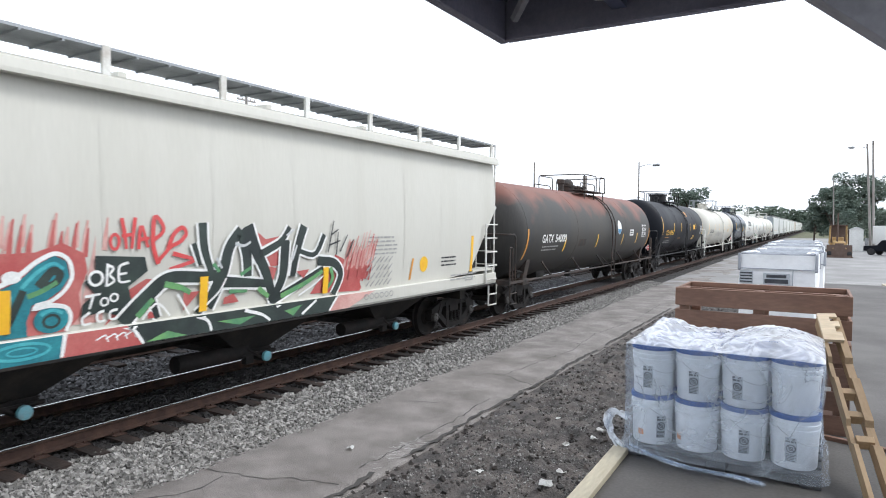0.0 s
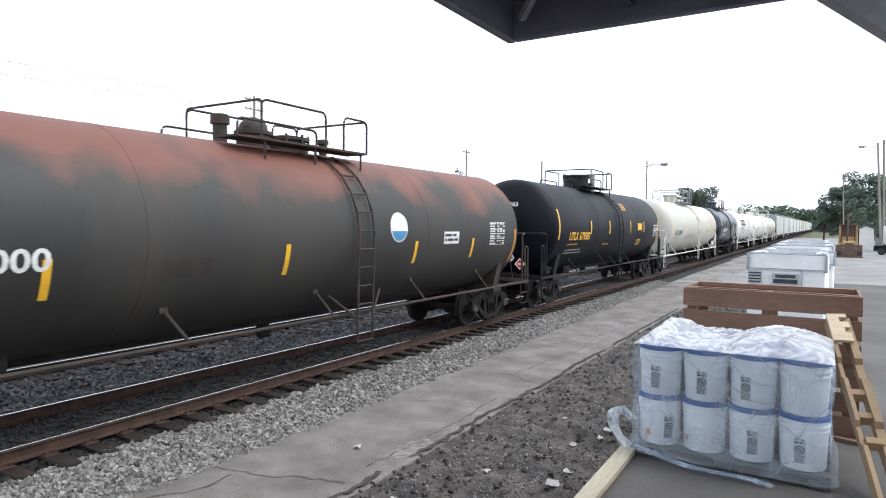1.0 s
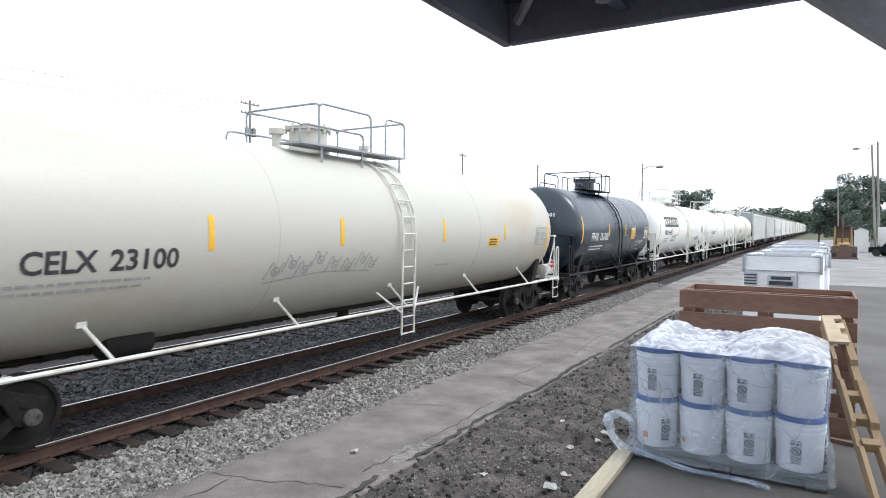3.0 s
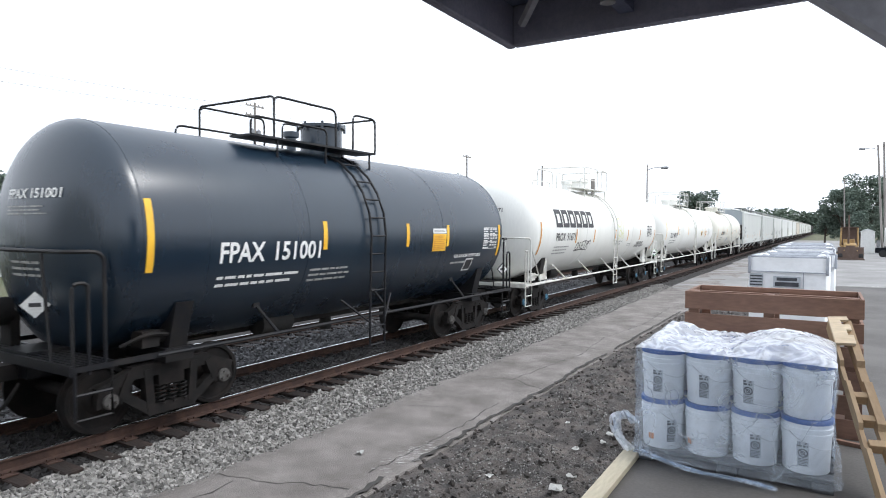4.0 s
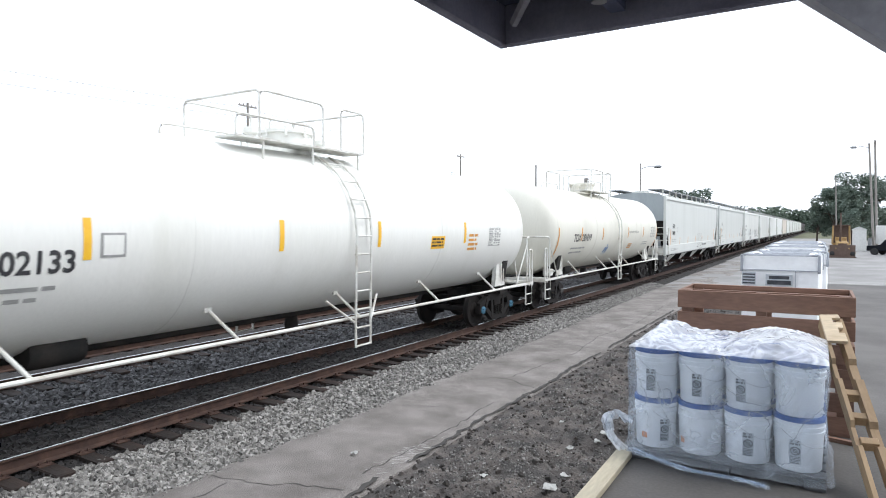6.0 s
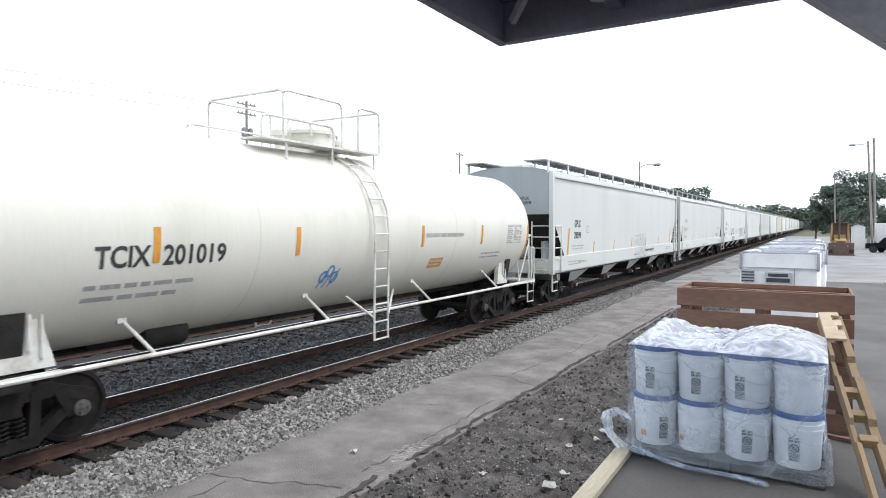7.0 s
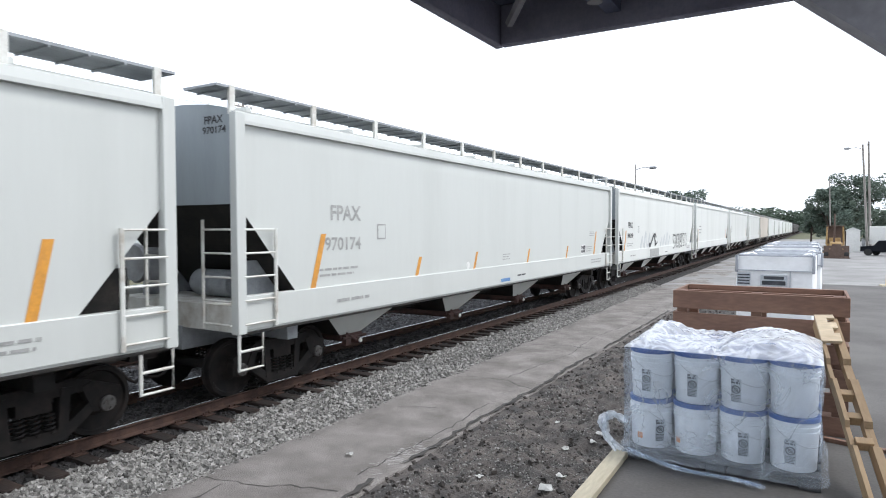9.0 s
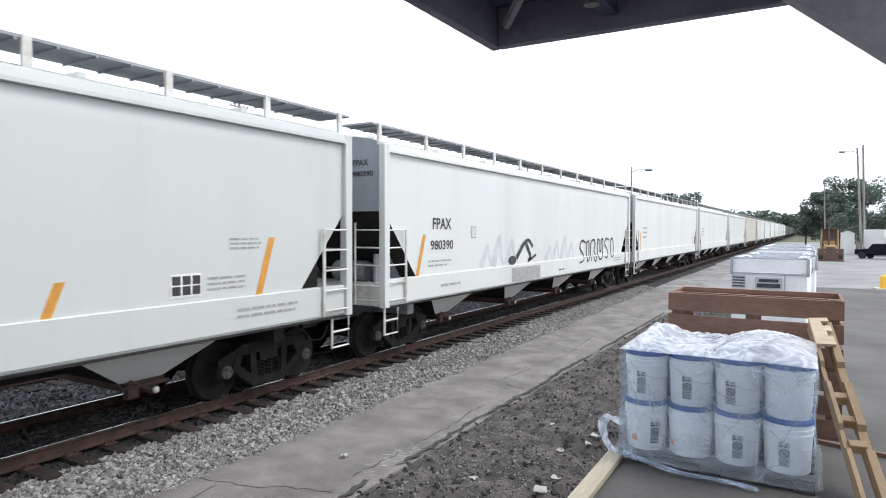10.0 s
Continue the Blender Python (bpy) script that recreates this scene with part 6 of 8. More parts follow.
def scatter(name, material, n, x0, x1, y0, y1, smin, smax, height, label, category, seed, power=1.6, keep=None):
    """Loose angular stones, one joined mesh."""
    rng = np.random.default_rng(seed)
    base = np.array([(-1, -1, -1), (1, -1, -1), (1, 1, -1), (-1, 1, -1), (-1, -1, 1), (1, -1, 1), (1, 1, 1), (-1, 1, 1)], float) * 0.58
    quads = np.array([(0, 3, 2, 1), (4, 5, 6, 7), (0, 1, 5, 4), (1, 2, 6, 5), (2, 3, 7, 6), (3, 0, 4, 7)])
    vs, fs = [], []
    k = 0
    for i in range(n):
        y = y0 + (y1 - y0) * rng.random() ** power
        x = x0 + (x1 - x0) * rng.random()
        if keep and not keep(x, y):
            continue
        s = smin + (smax - smin) * rng.random() ** (1.5 if smin > 0.01 else 3.0)
        q = rng.normal(size=4)
        q /= np.linalg.norm(q)
        a, b, c, d = q
        R = np.array([[1 - 2 * (c * c + d * d), 2 * (b * c - a * d), 2 * (b * d + a * c)], [2 * (b * c + a * d), 1 - 2 * (b * b + d * d), 2 * (c * d - a * b)], [2 * (b * d - a * c), 2 * (c * d + a * b), 1 - 2 * (b * b + c * c)]])
        p = (base * (0.65 + 0.7 * rng.random((8, 3)))) * s * (0.7 + 0.6 * rng.random(3))
        vs.append(p @ R.T + (x, y, height(x, y) + s * 0.2))
        fs.append(quads + k)
        k += 8
    me = bpy.data.meshes.new(name)
    me.from_pydata(np.concatenate(vs).tolist(), [], np.concatenate(fs).tolist())
    me.materials.append(M[material])
    return tagged(part(name, me, None), label, category, kind="stuff")


scatter("ballast_stones", "stone", 42000, -7.72, -6.15, 1.5, 34, 0.024, 0.05, bed_height, "loose pale grey crushed ballast stones", "ballast", 1, 1.7,
        keep=lambda x, y: x < road_left(y) + 0.12 * random.random() + (0.05 if random.random() < 0.7 else 0.25))
# darkest stones lie where the train's shade falls
scatter("crib_stones", "dark_stone", 14000, -10.2, -7.7, 1.5, 26, 0.026, 0.06, lambda x, y: bed_height(x, y) - 0.02, "dark ballast stones between the ties, train shade in their colour", "ballast", 2, 1.5)
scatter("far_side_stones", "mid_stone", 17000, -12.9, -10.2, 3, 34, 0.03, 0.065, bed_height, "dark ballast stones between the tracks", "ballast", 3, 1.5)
scatter("dirt_pebbles", "pebble", 60000, -4.4, -1.25, 2.5, 26, 0.006, 0.022, dirt_height, "loose grey gravel chips drifted over the dirt", "gravel", 4, 1.6,
        keep=lambda x, y: -4.25 < x < -1.6 + 0.3 * wob(x, y, 1.5, 6) and wob(x, y, 1.4, 12) + 0.6 * wob(x, y, 4, 2) > -0.12 + 0.5 * (random.random() - 0.5))
scatter("dirt_clods", "clod", 5000, -4.5, -1.25, 2.5, 26, 0.01, 0.045, dirt_height, "dark crumbly clods of soil", "soil", 9, 1.6)

# litter in the dirt
LITTER = [(-2.53, 7.0, 0.05), (-2.55, 6.6, 0.075), (-2.56, 8.74, 0.06), (-2.57, 8.41, 0.05), (-3.37, 9.21, 0.04), (-2.9, 8.2, 0.05), (-3.4, 6.6, 0.035), (-1.85, 6.7, 0.05), (-5.25, 6.45, 0.05), (-3.9, 5.4, 0.03), (-2.2, 7.6, 0.04)]
for i, (x, y, s) in enumerate(LITTER):
    rnd = random.Random(i)
    bm = bmesh.new()
    g = [[bm.verts.new((s * (a - 1.5) * 0.7 + rnd.uniform(-0.3, 0.3) * s, s * (b - 1.5) * 0.6 + rnd.uniform(-0.3, 0.3) * s, rnd.uniform(0, 0.8) * s)) for a in range(4)] for b in range(4)]
    for b in range(3):
        for a in range(3):
            bm.faces.new((g[b][a], g[b][a + 1], g[b + 1][a + 1], g[b + 1][a]))
    bmesh.ops.solidify(bm, geom=bm.faces[:], thickness=0.004)
    z = dirt_height(x, y) if x > -4.4 else 0.01
    tagged(part("litter", bm, M["litter"], None, m=pose(x, y, z + 0.01, 0, 0, 40 * i)), "crumpled white scrap of litter on the dirt", "litter", "scattered litter")


# ---- tracks ----
def rail_profile(x):
    return [(x - 0.07, 0), (x + 0.07, 0), (x + 0.07, 0.012), (x + 0.012, 0.035), (x + 0.012, 0.125), (x + 0.036, 0.14), (x + 0.036, 0.158),
            (x - 0.036, 0.158), (x - 0.036, 0.14), (x - 0.012, 0.125), (x - 0.012, 0.035), (x - 0.07, 0.012)]


def track(cx, name, label, near, y_from, y_far, wobble):
    tr = thing(name, label, "railway track", pose(cx, 0, RAIL_Z), kind="structure")
    for sx in (-1, 1):
        bm = bmesh.new()
        prism(bm, [(px, pz - 0.165) for px, pz in rail_profile(sx * 0.7535)], "y", -30, 900)
        part("rail", bm, M["rail_rust"], tr, "rust-brown steel rail")
        bm = bmesh.new()
        prism(bm, [(sx * 0.7535 + a, b) for a, b in ((-0.02, -0.009), (0.02, -0.009), (0.02, -0.003), (0.016, 0.0), (-0.016, 0.0), (-0.02, -0.003))], "y", -30, 900)
        part("rail_head", bm, M["steel"], tr, "bright worn running surface")
    return tr


near_track = track(TRACK_X, "track_near", "main railway track with bright rails on dark timber ties", 1, 0, 60, 1)
far_track = track(TRACK2_X, "track_far", "second railway track behind the train", 1, 0, 60, 1)
TIE_STEP = 0.495
tie_meshes = []
for k in range(4):
    rnd = random.Random(k)
    bm = bmesh.new()
    box(bm, (0, 0, -0.26), (2.59 + 0.05 * k, 0.225, 0.18))
    bmesh.ops.bevel(bm, geom=bm.edges[:], offset=0.012, segments=1, affect="EDGES")
    for v in bm.verts:
        v.co += Vector((rnd.uniform(-0.02, 0.02), rnd.uniform(-0.012, 0.012), rnd.uniform(-0.008, 0.004)))
    tie_meshes.append(finish(bm, "tie", M["tie"], smooth=False))
bm = bmesh.new()
for sx in (-1, 1):
    span(bm, sx * 0.7535 - 0.18, sx * 0.7535 + 0.18, -0.09, 0.09, -0.172, -0.160)
    for dx in (-0.095, 0.095):
        for dy in (-0.05, 0.05):
            span(bm, sx * 0.7535 + dx - 0.014, sx * 0.7535 + dx + 0.014, dy - 0.012, dy + 0.012, -0.165, -0.13)
plate_mesh = finish(bm, "tie_plate", M["rail_rust"], smooth=False)


def far_ties(parent, y0, y1):
    vs, fs = [], []
    y, k = y0, 0
    while y < y1:
        for sx in (-1.3, 1.3):
            for dy in (-0.11, 0.11):
                for z in (-0.35, -0.17):
                    vs.append((sx, y + dy, z))
        fs += [(k + 1, k + 3, k + 7, k + 5), (k, k + 1, k + 5, k + 4), (k + 2, k + 6, k + 7, k + 3), (k, k + 2, k + 3, k + 1), (k + 4, k + 5, k + 7, k + 6)]
        k += 8
        y += TIE_STEP
    me = bpy.data.meshes.new("far_ties")
    me.from_pydata(vs, [], fs)
    me.materials.append(M["tie"])
    tagged(part("far_ties", me, None, parent), kind="stuff")


def lay_ties():
    rnd = random.Random(11)
    for tr, y0, y1 in ((near_track, 1.0, 52), (far_track, 3.0, 40)):
        y = y0
        i = 0
        while y < y1:
            part("tie", tie_meshes[i % 4], None, tr, m=pose(rnd.uniform(-0.04, 0.04), y + rnd.uniform(-0.02, 0.02), -0.004 * (i % 3), 0, 0, rnd.uniform(-0.8, 0.8)))
            if tr is near_track and y < 30:
                part("tie_plate", plate_mesh, None, tr, m=pose(0, y, 0))
            y += TIE_STEP
            i += 1
        far_ties(tr, y, 420)


# ---- dock and canopy ----
def dock():
    d = thing("dock", "raised concrete loading dock with a worn dark floor", "loading dock", kind="structure")
    bm = bmesh.new()
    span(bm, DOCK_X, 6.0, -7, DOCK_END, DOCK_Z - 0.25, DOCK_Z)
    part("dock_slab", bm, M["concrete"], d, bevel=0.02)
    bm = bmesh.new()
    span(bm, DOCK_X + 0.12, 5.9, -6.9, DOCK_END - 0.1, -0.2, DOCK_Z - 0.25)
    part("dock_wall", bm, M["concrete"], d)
    return d


dock()
bm = bmesh.new()
span(bm, -0.055, 0.055, -1.6, 1.6, 0.0, 0.045)
tagged(part("edge_board", bm, M["board"], m=pose(DOCK_X + 0.075, 2.92, DOCK_Z, 0, 0, 0.6), bevel=0.006), "pale sawn timber board along the dock edge", "board")


def canopy():
    c = thing("canopy", "dark steel canopy roof over the loading dock", "canopy", kind="structure")
    z = 4.38
    x0, y1 = -2.12, 4.38
    bm = bmesh.new()
    span(bm, x0, 3.6, 0.7, y1, z + 0.3, z + 0.36)
    part("deck", bm, M["roof_dark"], c)
    bm = bmesh.new()
    span(bm, x0, x0 + 0.07, 0.7, y1, z, z + 0.3)
    part("side_fascia", bm, M["roof_edge"], c, bevel=0.01)
    bm = bmesh.new()
    span(bm, x0 + 0.07, 3.6, y1 - 0.07, y1, z, z + 0.3)
    part("end_fascia", bm, M["roof_edge"], c, bevel=0.01)
    for x in (-1.2, 0.1, 1.4, 2.7):
        bm = bmesh.new()
        span(bm, x - 0.05, x + 0.05, 0.7, y1 - 0.07, z + 0.1, z + 0.3)
        part("purlin", bm, M["roof_dark"], c)
    bm = bmesh.new()
    tube(bm, [(-1.92, 4.2, z + 0.12), (-1.3, 3.3, z + 0.16)], 0.035, 6)
    part("brace_rod", bm, M["brace"], c, "pale diagonal brace rod")
    bm = bmesh.new()
    lathe(bm, [(0, 0.05), (0.03, 0.04), (0.05, 0.01)], 10, "z", (-1.22, 3.95, z + 0.06))
    part("bolt_plate", bm, M["metal_grey"], c)
    # knee brace and its post
    bm = bmesh.new()
    prism(bm, [(-0.92, 4.68), (-0.37, 4.68), (1.9, 2.76), (1.9, 2.26)], "y", 2.92, 3.06)
    part("knee_brace", bm, M["brace"], c, "grey steel knee brace")
    bm = bmesh.new()
    span(bm, 1.8, 2.0, 2.89, 3.09, DOCK_Z, 4.68)
    part("post", bm, M["brace"], c)
    return c


canopy()
# unseen wall, added to close off the right of the dock
bm = bmesh.new()
span(bm, 3.6, 3.9, -1.0, 4.3, DOCK_Z, 4.74)
tagged(part("wall_east", bm, M["siding"]), "unseen plain pale metal wall added to close the dock side", "wall", kind="structure")


# ---- goods on the dock ----
PX0, PY0 = -1.13, 4.44            # near corner of the pallet of pails


def plastic_pallet():
    p = thing("pallet", "low black plastic pallet under the pails", "pallet", pose(PX0 - 0.01, PY0 - 0.02, DOCK_Z))
    bm = bmesh.new()
    for i in range(6):
        y = 0.01 + i * 0.165
        span(bm, 0, 1.2, y, y + 0.12, 0.062, 0.085)
    part("deck", bm, M["plastic_black"], p, bevel=0.004)
    for x in (0.0, 0.54, 1.08):
        bm = bmesh.new()
        span(bm, x, x + 0.12, 0, 0.95, 0.0, 0.062)
        part("runner", bm, M["plastic_black"], p, bevel=0.004)
    return p


plastic_pallet()


def pail(m, turn, tag=None):
    """White five-gallon pail with ridges, blue lid, wire handle and a printed label on the -y side."""
    p = thing("pail", "white plastic pail with a blue lid and grey label", "pail", m, "pails stacked on the pallet")
    H = 0.335
    prof = [(0.0, 0.128), (0.006, 0.132), (0.235, 0.1405), (0.237, 0.147), (0.252, 0.147), (0.254, 0.141), (0.268, 0.1415), (0.27, 0.148), (0.285, 0.148), (0.287, 0.1425), (0.318, 0.143), (H - 0.005, 0.143)]
    if "pail" not in SHARED:
        bm = bmesh.new()
        lathe(bm, prof, 36)
        SHARED["pail"] = finish(bm, "pail_body", M["pail"])
        bm = bmesh.new()
        lathe(bm, [(H - 0.022, 0.146), (H - 0.02, 0.15), (H + 0.004, 0.15), (H + 0.01, 0.146), (H + 0.01, 0.13), (H + 0.003, 0.128)], 36)
        SHARED["lid"] = finish(bm, "lid", M["lid"])
        bm = bmesh.new()
        pts = [(0.15 * math.cos(a), -0.15 * abs(math.sin(a)) - 0.004, 0.262 - 0.1 * math.sin(a)) for a in (math.pi * i / 16 for i in range(17))]
        tube(bm, pts, 0.0022, 5)
        SHARED["bail"] = finish(bm, "wire_handle", M["bail"])

        def wrap(bm, r, off):
            for v in bm.verts:
                a, h = v.co.x / r, v.co.y
                rr = 0.132 + 0.0085 * h / 0.235 + off
                v.co = (rr * math.sin(a), -rr * math.cos(a), h)
        bm = bmesh.new()
        for k in range(5):
            rect2(bm, -0.032 + k * 0.0128, 0.05, -0.032 + (k + 1) * 0.0128, 0.205)
        bmesh.ops.remove_doubles(bm, verts=bm.verts[:], dist=1e-5)
        wrap(bm, 0.136, 0.0025)
        me = bpy.data.meshes.new("label")
        bm.to_mesh(me)
        bm.free()
        me.materials.append(M["label"])
        SHARED["label"] = me
        bm = bmesh.new()
        ring2(bm, 0, 0.135, 0.028, 0.028, 0.008, 20)
        ring2(bm, 0, 0.135, 0.014, 0.014, 0.006, 12)
        stroke2(bm, [(-0.018, 0.152), (0.018, 0.118)], 0.007)
        bars2(bm, -0.03, 0.053, 0.03, 0.102, 5, 3, 1.2)
        bars2(bm, -0.03, 0.168, 0.03, 0.203, 2, 6, 1.4)
        wrap(bm, 0.136, 0.0045)
        me = bpy.data.meshes.new("label_print")
        bm.to_mesh(me)
        bm.free()
        me.materials.append(M["label_dark"])
        SHARED["label_print"] = me
        bm = bmesh.new()
        rect2(bm, -0.02, 0.06, 0.02, 0.1)
        wrap(bm, 0.136, 0.0035)
        me = bpy.data.meshes.new("sticker")
        bm.to_mesh(me)
        bm.free()
        me.materials.append(M["orange_tag"])
        SHARED["sticker"] = me
    part("pail_body", SHARED["pail"], None, p)
    part("lid", SHARED["lid"], None, p, "blue snap lid")
    part("wire_handle", SHARED["bail"], None, p, m=pose(0, 0, 0, 0, 0, turn + 55))
    lb = part("label", SHARED["label"], None, p, m=pose(0, 0, 0, 0, 0, turn))
    part("label_print", SHARED["label_print"], None, lb)
    if tag is not None:
        part("sticker", SHARED["sticker"], None, p, "small orange sticker", m=pose(0, 0, 0, 0, 0, tag))
    return p


TURNS = {(0, 1): -4, (1, 1): -2, (2, 1): -14, (3, 1): 120, (0, 0): 36, (1, 0): 130, (2, 0): 6, (3, 0): -6}
TAGS = {(0, 0): -22, (1, 0): -46}
rnd = random.Random(8)
for lay in range(2):
    for row in range(3):
        for col in range(4):
            z = DOCK_Z + 0.085 + lay * 0.3455
            turn = TURNS[(col, lay)] if row == 0 else rnd.uniform(0, 360)
            pail(pose(PX0 + 0.148 + col * 0.2955, PY0 + 0.155 + row * 0.302, z), turn, TAGS.get((col, lay)) if row == 0 else None)


def shrink_film():
    """Stretch film pulled round the stack: a loose shell hugging the pails, gathered at the foot."""
    bm = bmesh.new()
    n, rows = 150, 22
    x0, x1, y0, y1 = PX0 - 0.01, PX0 + 1.19, PY0 - 0.006, PY0 + 0.915
    per = 2 * ((x1 - x0) + (y1 - y0))
    grid = []
    for j in range(rows + 1):
        h = j / rows
        z = DOCK_Z + 0.03 + h * 0.755
        line = []
        for i in range(n):
            d = per * i / n
            w, l = x1 - x0, y1 - y0
            if d < w:
                p, nn = Vector((x0 + d, y0, z)), Vector((0, -1, 0))
                dent = 0.014 * (1 - abs(math.sin(math.pi * (d - 0.02) / 0.2955)))
            elif d < w + l:
                p, nn = Vector((x1, y0 + d - w, z)), Vector((1, 0, 0))
                dent = 0.014 * (1 - abs(math.sin(math.pi * (d - w) / 0.302)))
            elif d < 2 * w + l:
                p, nn, dent = Vector((x1 - (d - w - l), y1, z)), Vector((0, 1, 0)), 0
            else:
                p, nn, dent = Vector((x0, y1 - (d - 2 * w - l), z)), Vector((-1, 0, 0)), 0
            waist = 0.012 * math.cos(2 * math.pi * 2 * h)
            flare = 0.05 * max(0, 0.14 - h) / 0.14
            p += nn * (0.004 - dent - waist * 0.4 + flare + 0.012 * noise.noise(p * 7) + 0.006 * noise.noise(p * 22))
            line.append(bm.verts.new(p))
        grid.append(line)
    for a, b in zip(grid, grid[1:]):
        for i in range(n):
            bm.faces.new((a[i], a[(i + 1) % n], b[(i + 1) % n], b[i]))
    ob = part("stretch_film", bm, M["wrap"])
    ob.visible_shadow = False
    return tagged(ob, "clear creased stretch film wrapped round the stacked pails", "plastic film")


shrink_film()


def top_sheet():
    """Milky plastic bag over the lids: two puffed humps with a saddle between, and folds fanning out of the saddle."""
    bm = bmesh.new()
    nx, ny = 150, 100
    g = []
    for j in range(ny + 1):
        row = []
        for i in range(nx + 1):
            u, v = i / nx, j / ny
            x, y = PX0 - 0.012 + u * 1.205, PY0 - 0.012 + v * 0.94
            edge = min(u, 1 - u, v * 0.8, (1 - v) * 0.8)
            rise = min(1.0, edge / 0.1) ** 0.6
            hump = 0.085 * math.exp(-((u - 0.12) / 0.13) ** 2 - ((v - 0.6) / 0.45) ** 2) + 0.1 * math.exp(-((u - 0.75) / 0.2) ** 2 - ((v - 0.55) / 0.42) ** 2) + 0.012
            a = math.atan2(v - 0.35, (u - 0.46) * 1.3)
            d = math.hypot((u - 0.46) * 1.3, v - 0.35)
            fan = 0.026 * min(1, d / 0.25) * (0.3 - abs(noise.noise((a * 3.2, d * 1.4, 2)))) + 0.014 * min(1, d / 0.2) * (0.3 - abs(noise.noise((a * 8, d * 2.2, 5))))
            fold = 0.035 * (0.36 - abs(noise.noise((x * 6 - y * 4, y * 4, 4)))) + 0.012 * (0.4 - abs(noise.noise((x * 17 + y * 12, y * 7, 6))))
            z = DOCK_Z + 0.085 + 2 * 0.3455 + 0.012 + rise * (hump + fan + fold) - (1 - rise) * (0.004 + 0.008 * noise.noise((x * 6, y * 6, 9)))
            row.append(bm.verts.new((x, y, z)))
        g.append(row)
    for j in range(ny):
        for i in range(nx):
            bm.faces.new((g[j][i], g[j][i + 1], g[j + 1][i + 1], g[j + 1][i]))
    return tagged(part("plastic_sheet", bm, M["milky"]), "crumpled milky plastic sheet puffed up over the pails", "plastic sheet")


top_sheet()


def loose_film(name, label, pts, r, seed, drop):
    """A gathered tail of film: a few twisted ribbons."""
    rnd = random.Random(seed)
    bm = bmesh.new()
    for k in range(14):
        line = [Vector(p) + Vector((rnd.uniform(-r, r), rnd.uniform(-r, r), rnd.uniform(0, r))) for p in pts]
        line = rounded(line, 0.2, 5)
        prev = None
        for i, p in enumerate(line):
            d = (line[min(i + 1, len(line) - 1)] - line[max(i - 1, 0)]).normalized()
            a = i * 0.5 + k
            s = (d.cross(Vector((math.cos(a), math.sin(a), 0.6)))).normalized() * rnd.uniform(0.25, 0.75) * r * 0.8
            cur = (bm.verts.new(p + s), bm.verts.new(p - s * 0.5))
            if prev:
                bm.faces.new((prev[0], prev[1], cur[1], cur[0]))
            prev = cur
    return tagged(part(name, bm, M[drop]), label, "plastic film", kind="stuff" if name == "film_tail" else "")


loose_film("film_tail", "loose gathered tail of stretch film on the dock floor", [(-1.1, 4.4, 1.46), (-0.75, 4.3, 1.42), (-0.4, 4.32, 1.415), (-0.25, 4.28, 1.42)], 0.022, 2, "wrap")
film_bunch = loose_film("film_bunch", "bunched white film hanging off the pallet corner", [(0.0, 0.03, 0.02), (-0.09, 0.03, 0.06), (-0.15, 0.04, 0.0), (-0.12, 0.0, -0.1), (-0.02, -0.05, -0.17)], 0.036, 3, "milky")
film_bunch.matrix_basis = pose(-1.15, 4.47, 1.6)
SWING = [(0, -8), (0.5, 18), (1, 48), (1.5, 40), (2.0, 26), (3.5, 16), (4, 44), (4.5, 50), (5, 40), (5.5, 32), (7, 24), (7.5, 8), (8, 30), (8.5, 12), (9, 16), (9.5, -2), (10, -10)]


def crate():
    """Open slatted crate: corner posts and horizontal boards with gaps."""
    x0, x1, y0, y1, h = -1.045, 0.245, 5.68, 6.4, 1.08
    c = thing("crate", "open red-brown slatted wooden crate", "crate", pose(0, 0, DOCK_Z))
    n, bh = 6, 0.15
    gap = (h - n * bh) / (n - 1)
    for k in range(n):
        z = k * (bh + gap)
        for a in range(4):
            if a == 1 and 0 < k < n - 1:
                continue
            bm = bmesh.new()
            if a == 0:
                span(bm, x0, x1, y0, y0 + 0.022, z, z + bh)
            elif a == 1:
                span(bm, x0, x1, y1 - 0.022, y1, z, z + bh)
            elif a == 2:
                span(bm, x0, x0 + 0.022, y0 + 0.024, y1 - 0.024, z, z + bh)
            else:
                span(bm, x1 - 0.022, x1, y0 + 0.024, y1 - 0.024, z, z + bh)
            part("slat", bm, M["wood"], c, bevel=0.003)
    for x in (x0 + 0.07, (x0 + x1) / 2, x1 - 0.07):
        for y in (y0 + 0.046, y1 - 0.046):
            bm = bmesh.new()
            span(bm, x - 0.04, x + 0.04, y - 0.022, y + 0.022, 0, h + 0.004)
            part("post", bm, M["wood"], c, bevel=0.003)
    for y in (y0 + 0.09, y1 - 0.09):
        bm = bmesh.new()
        span(bm, x0 + 0.03, x1 - 0.03, y - 0.02, y + 0.02, h - 0.03, h + 0.005)
        part("top_rail", bm, M["wood"], c)
    bm = bmesh.new()
    span(bm, x0 + 0.03, x1 - 0.03, y0 + 0.03, y1 - 0.03, 0.1, 0.125)
    part("floor_board", bm, M["wood"], c)
    return c


crate()


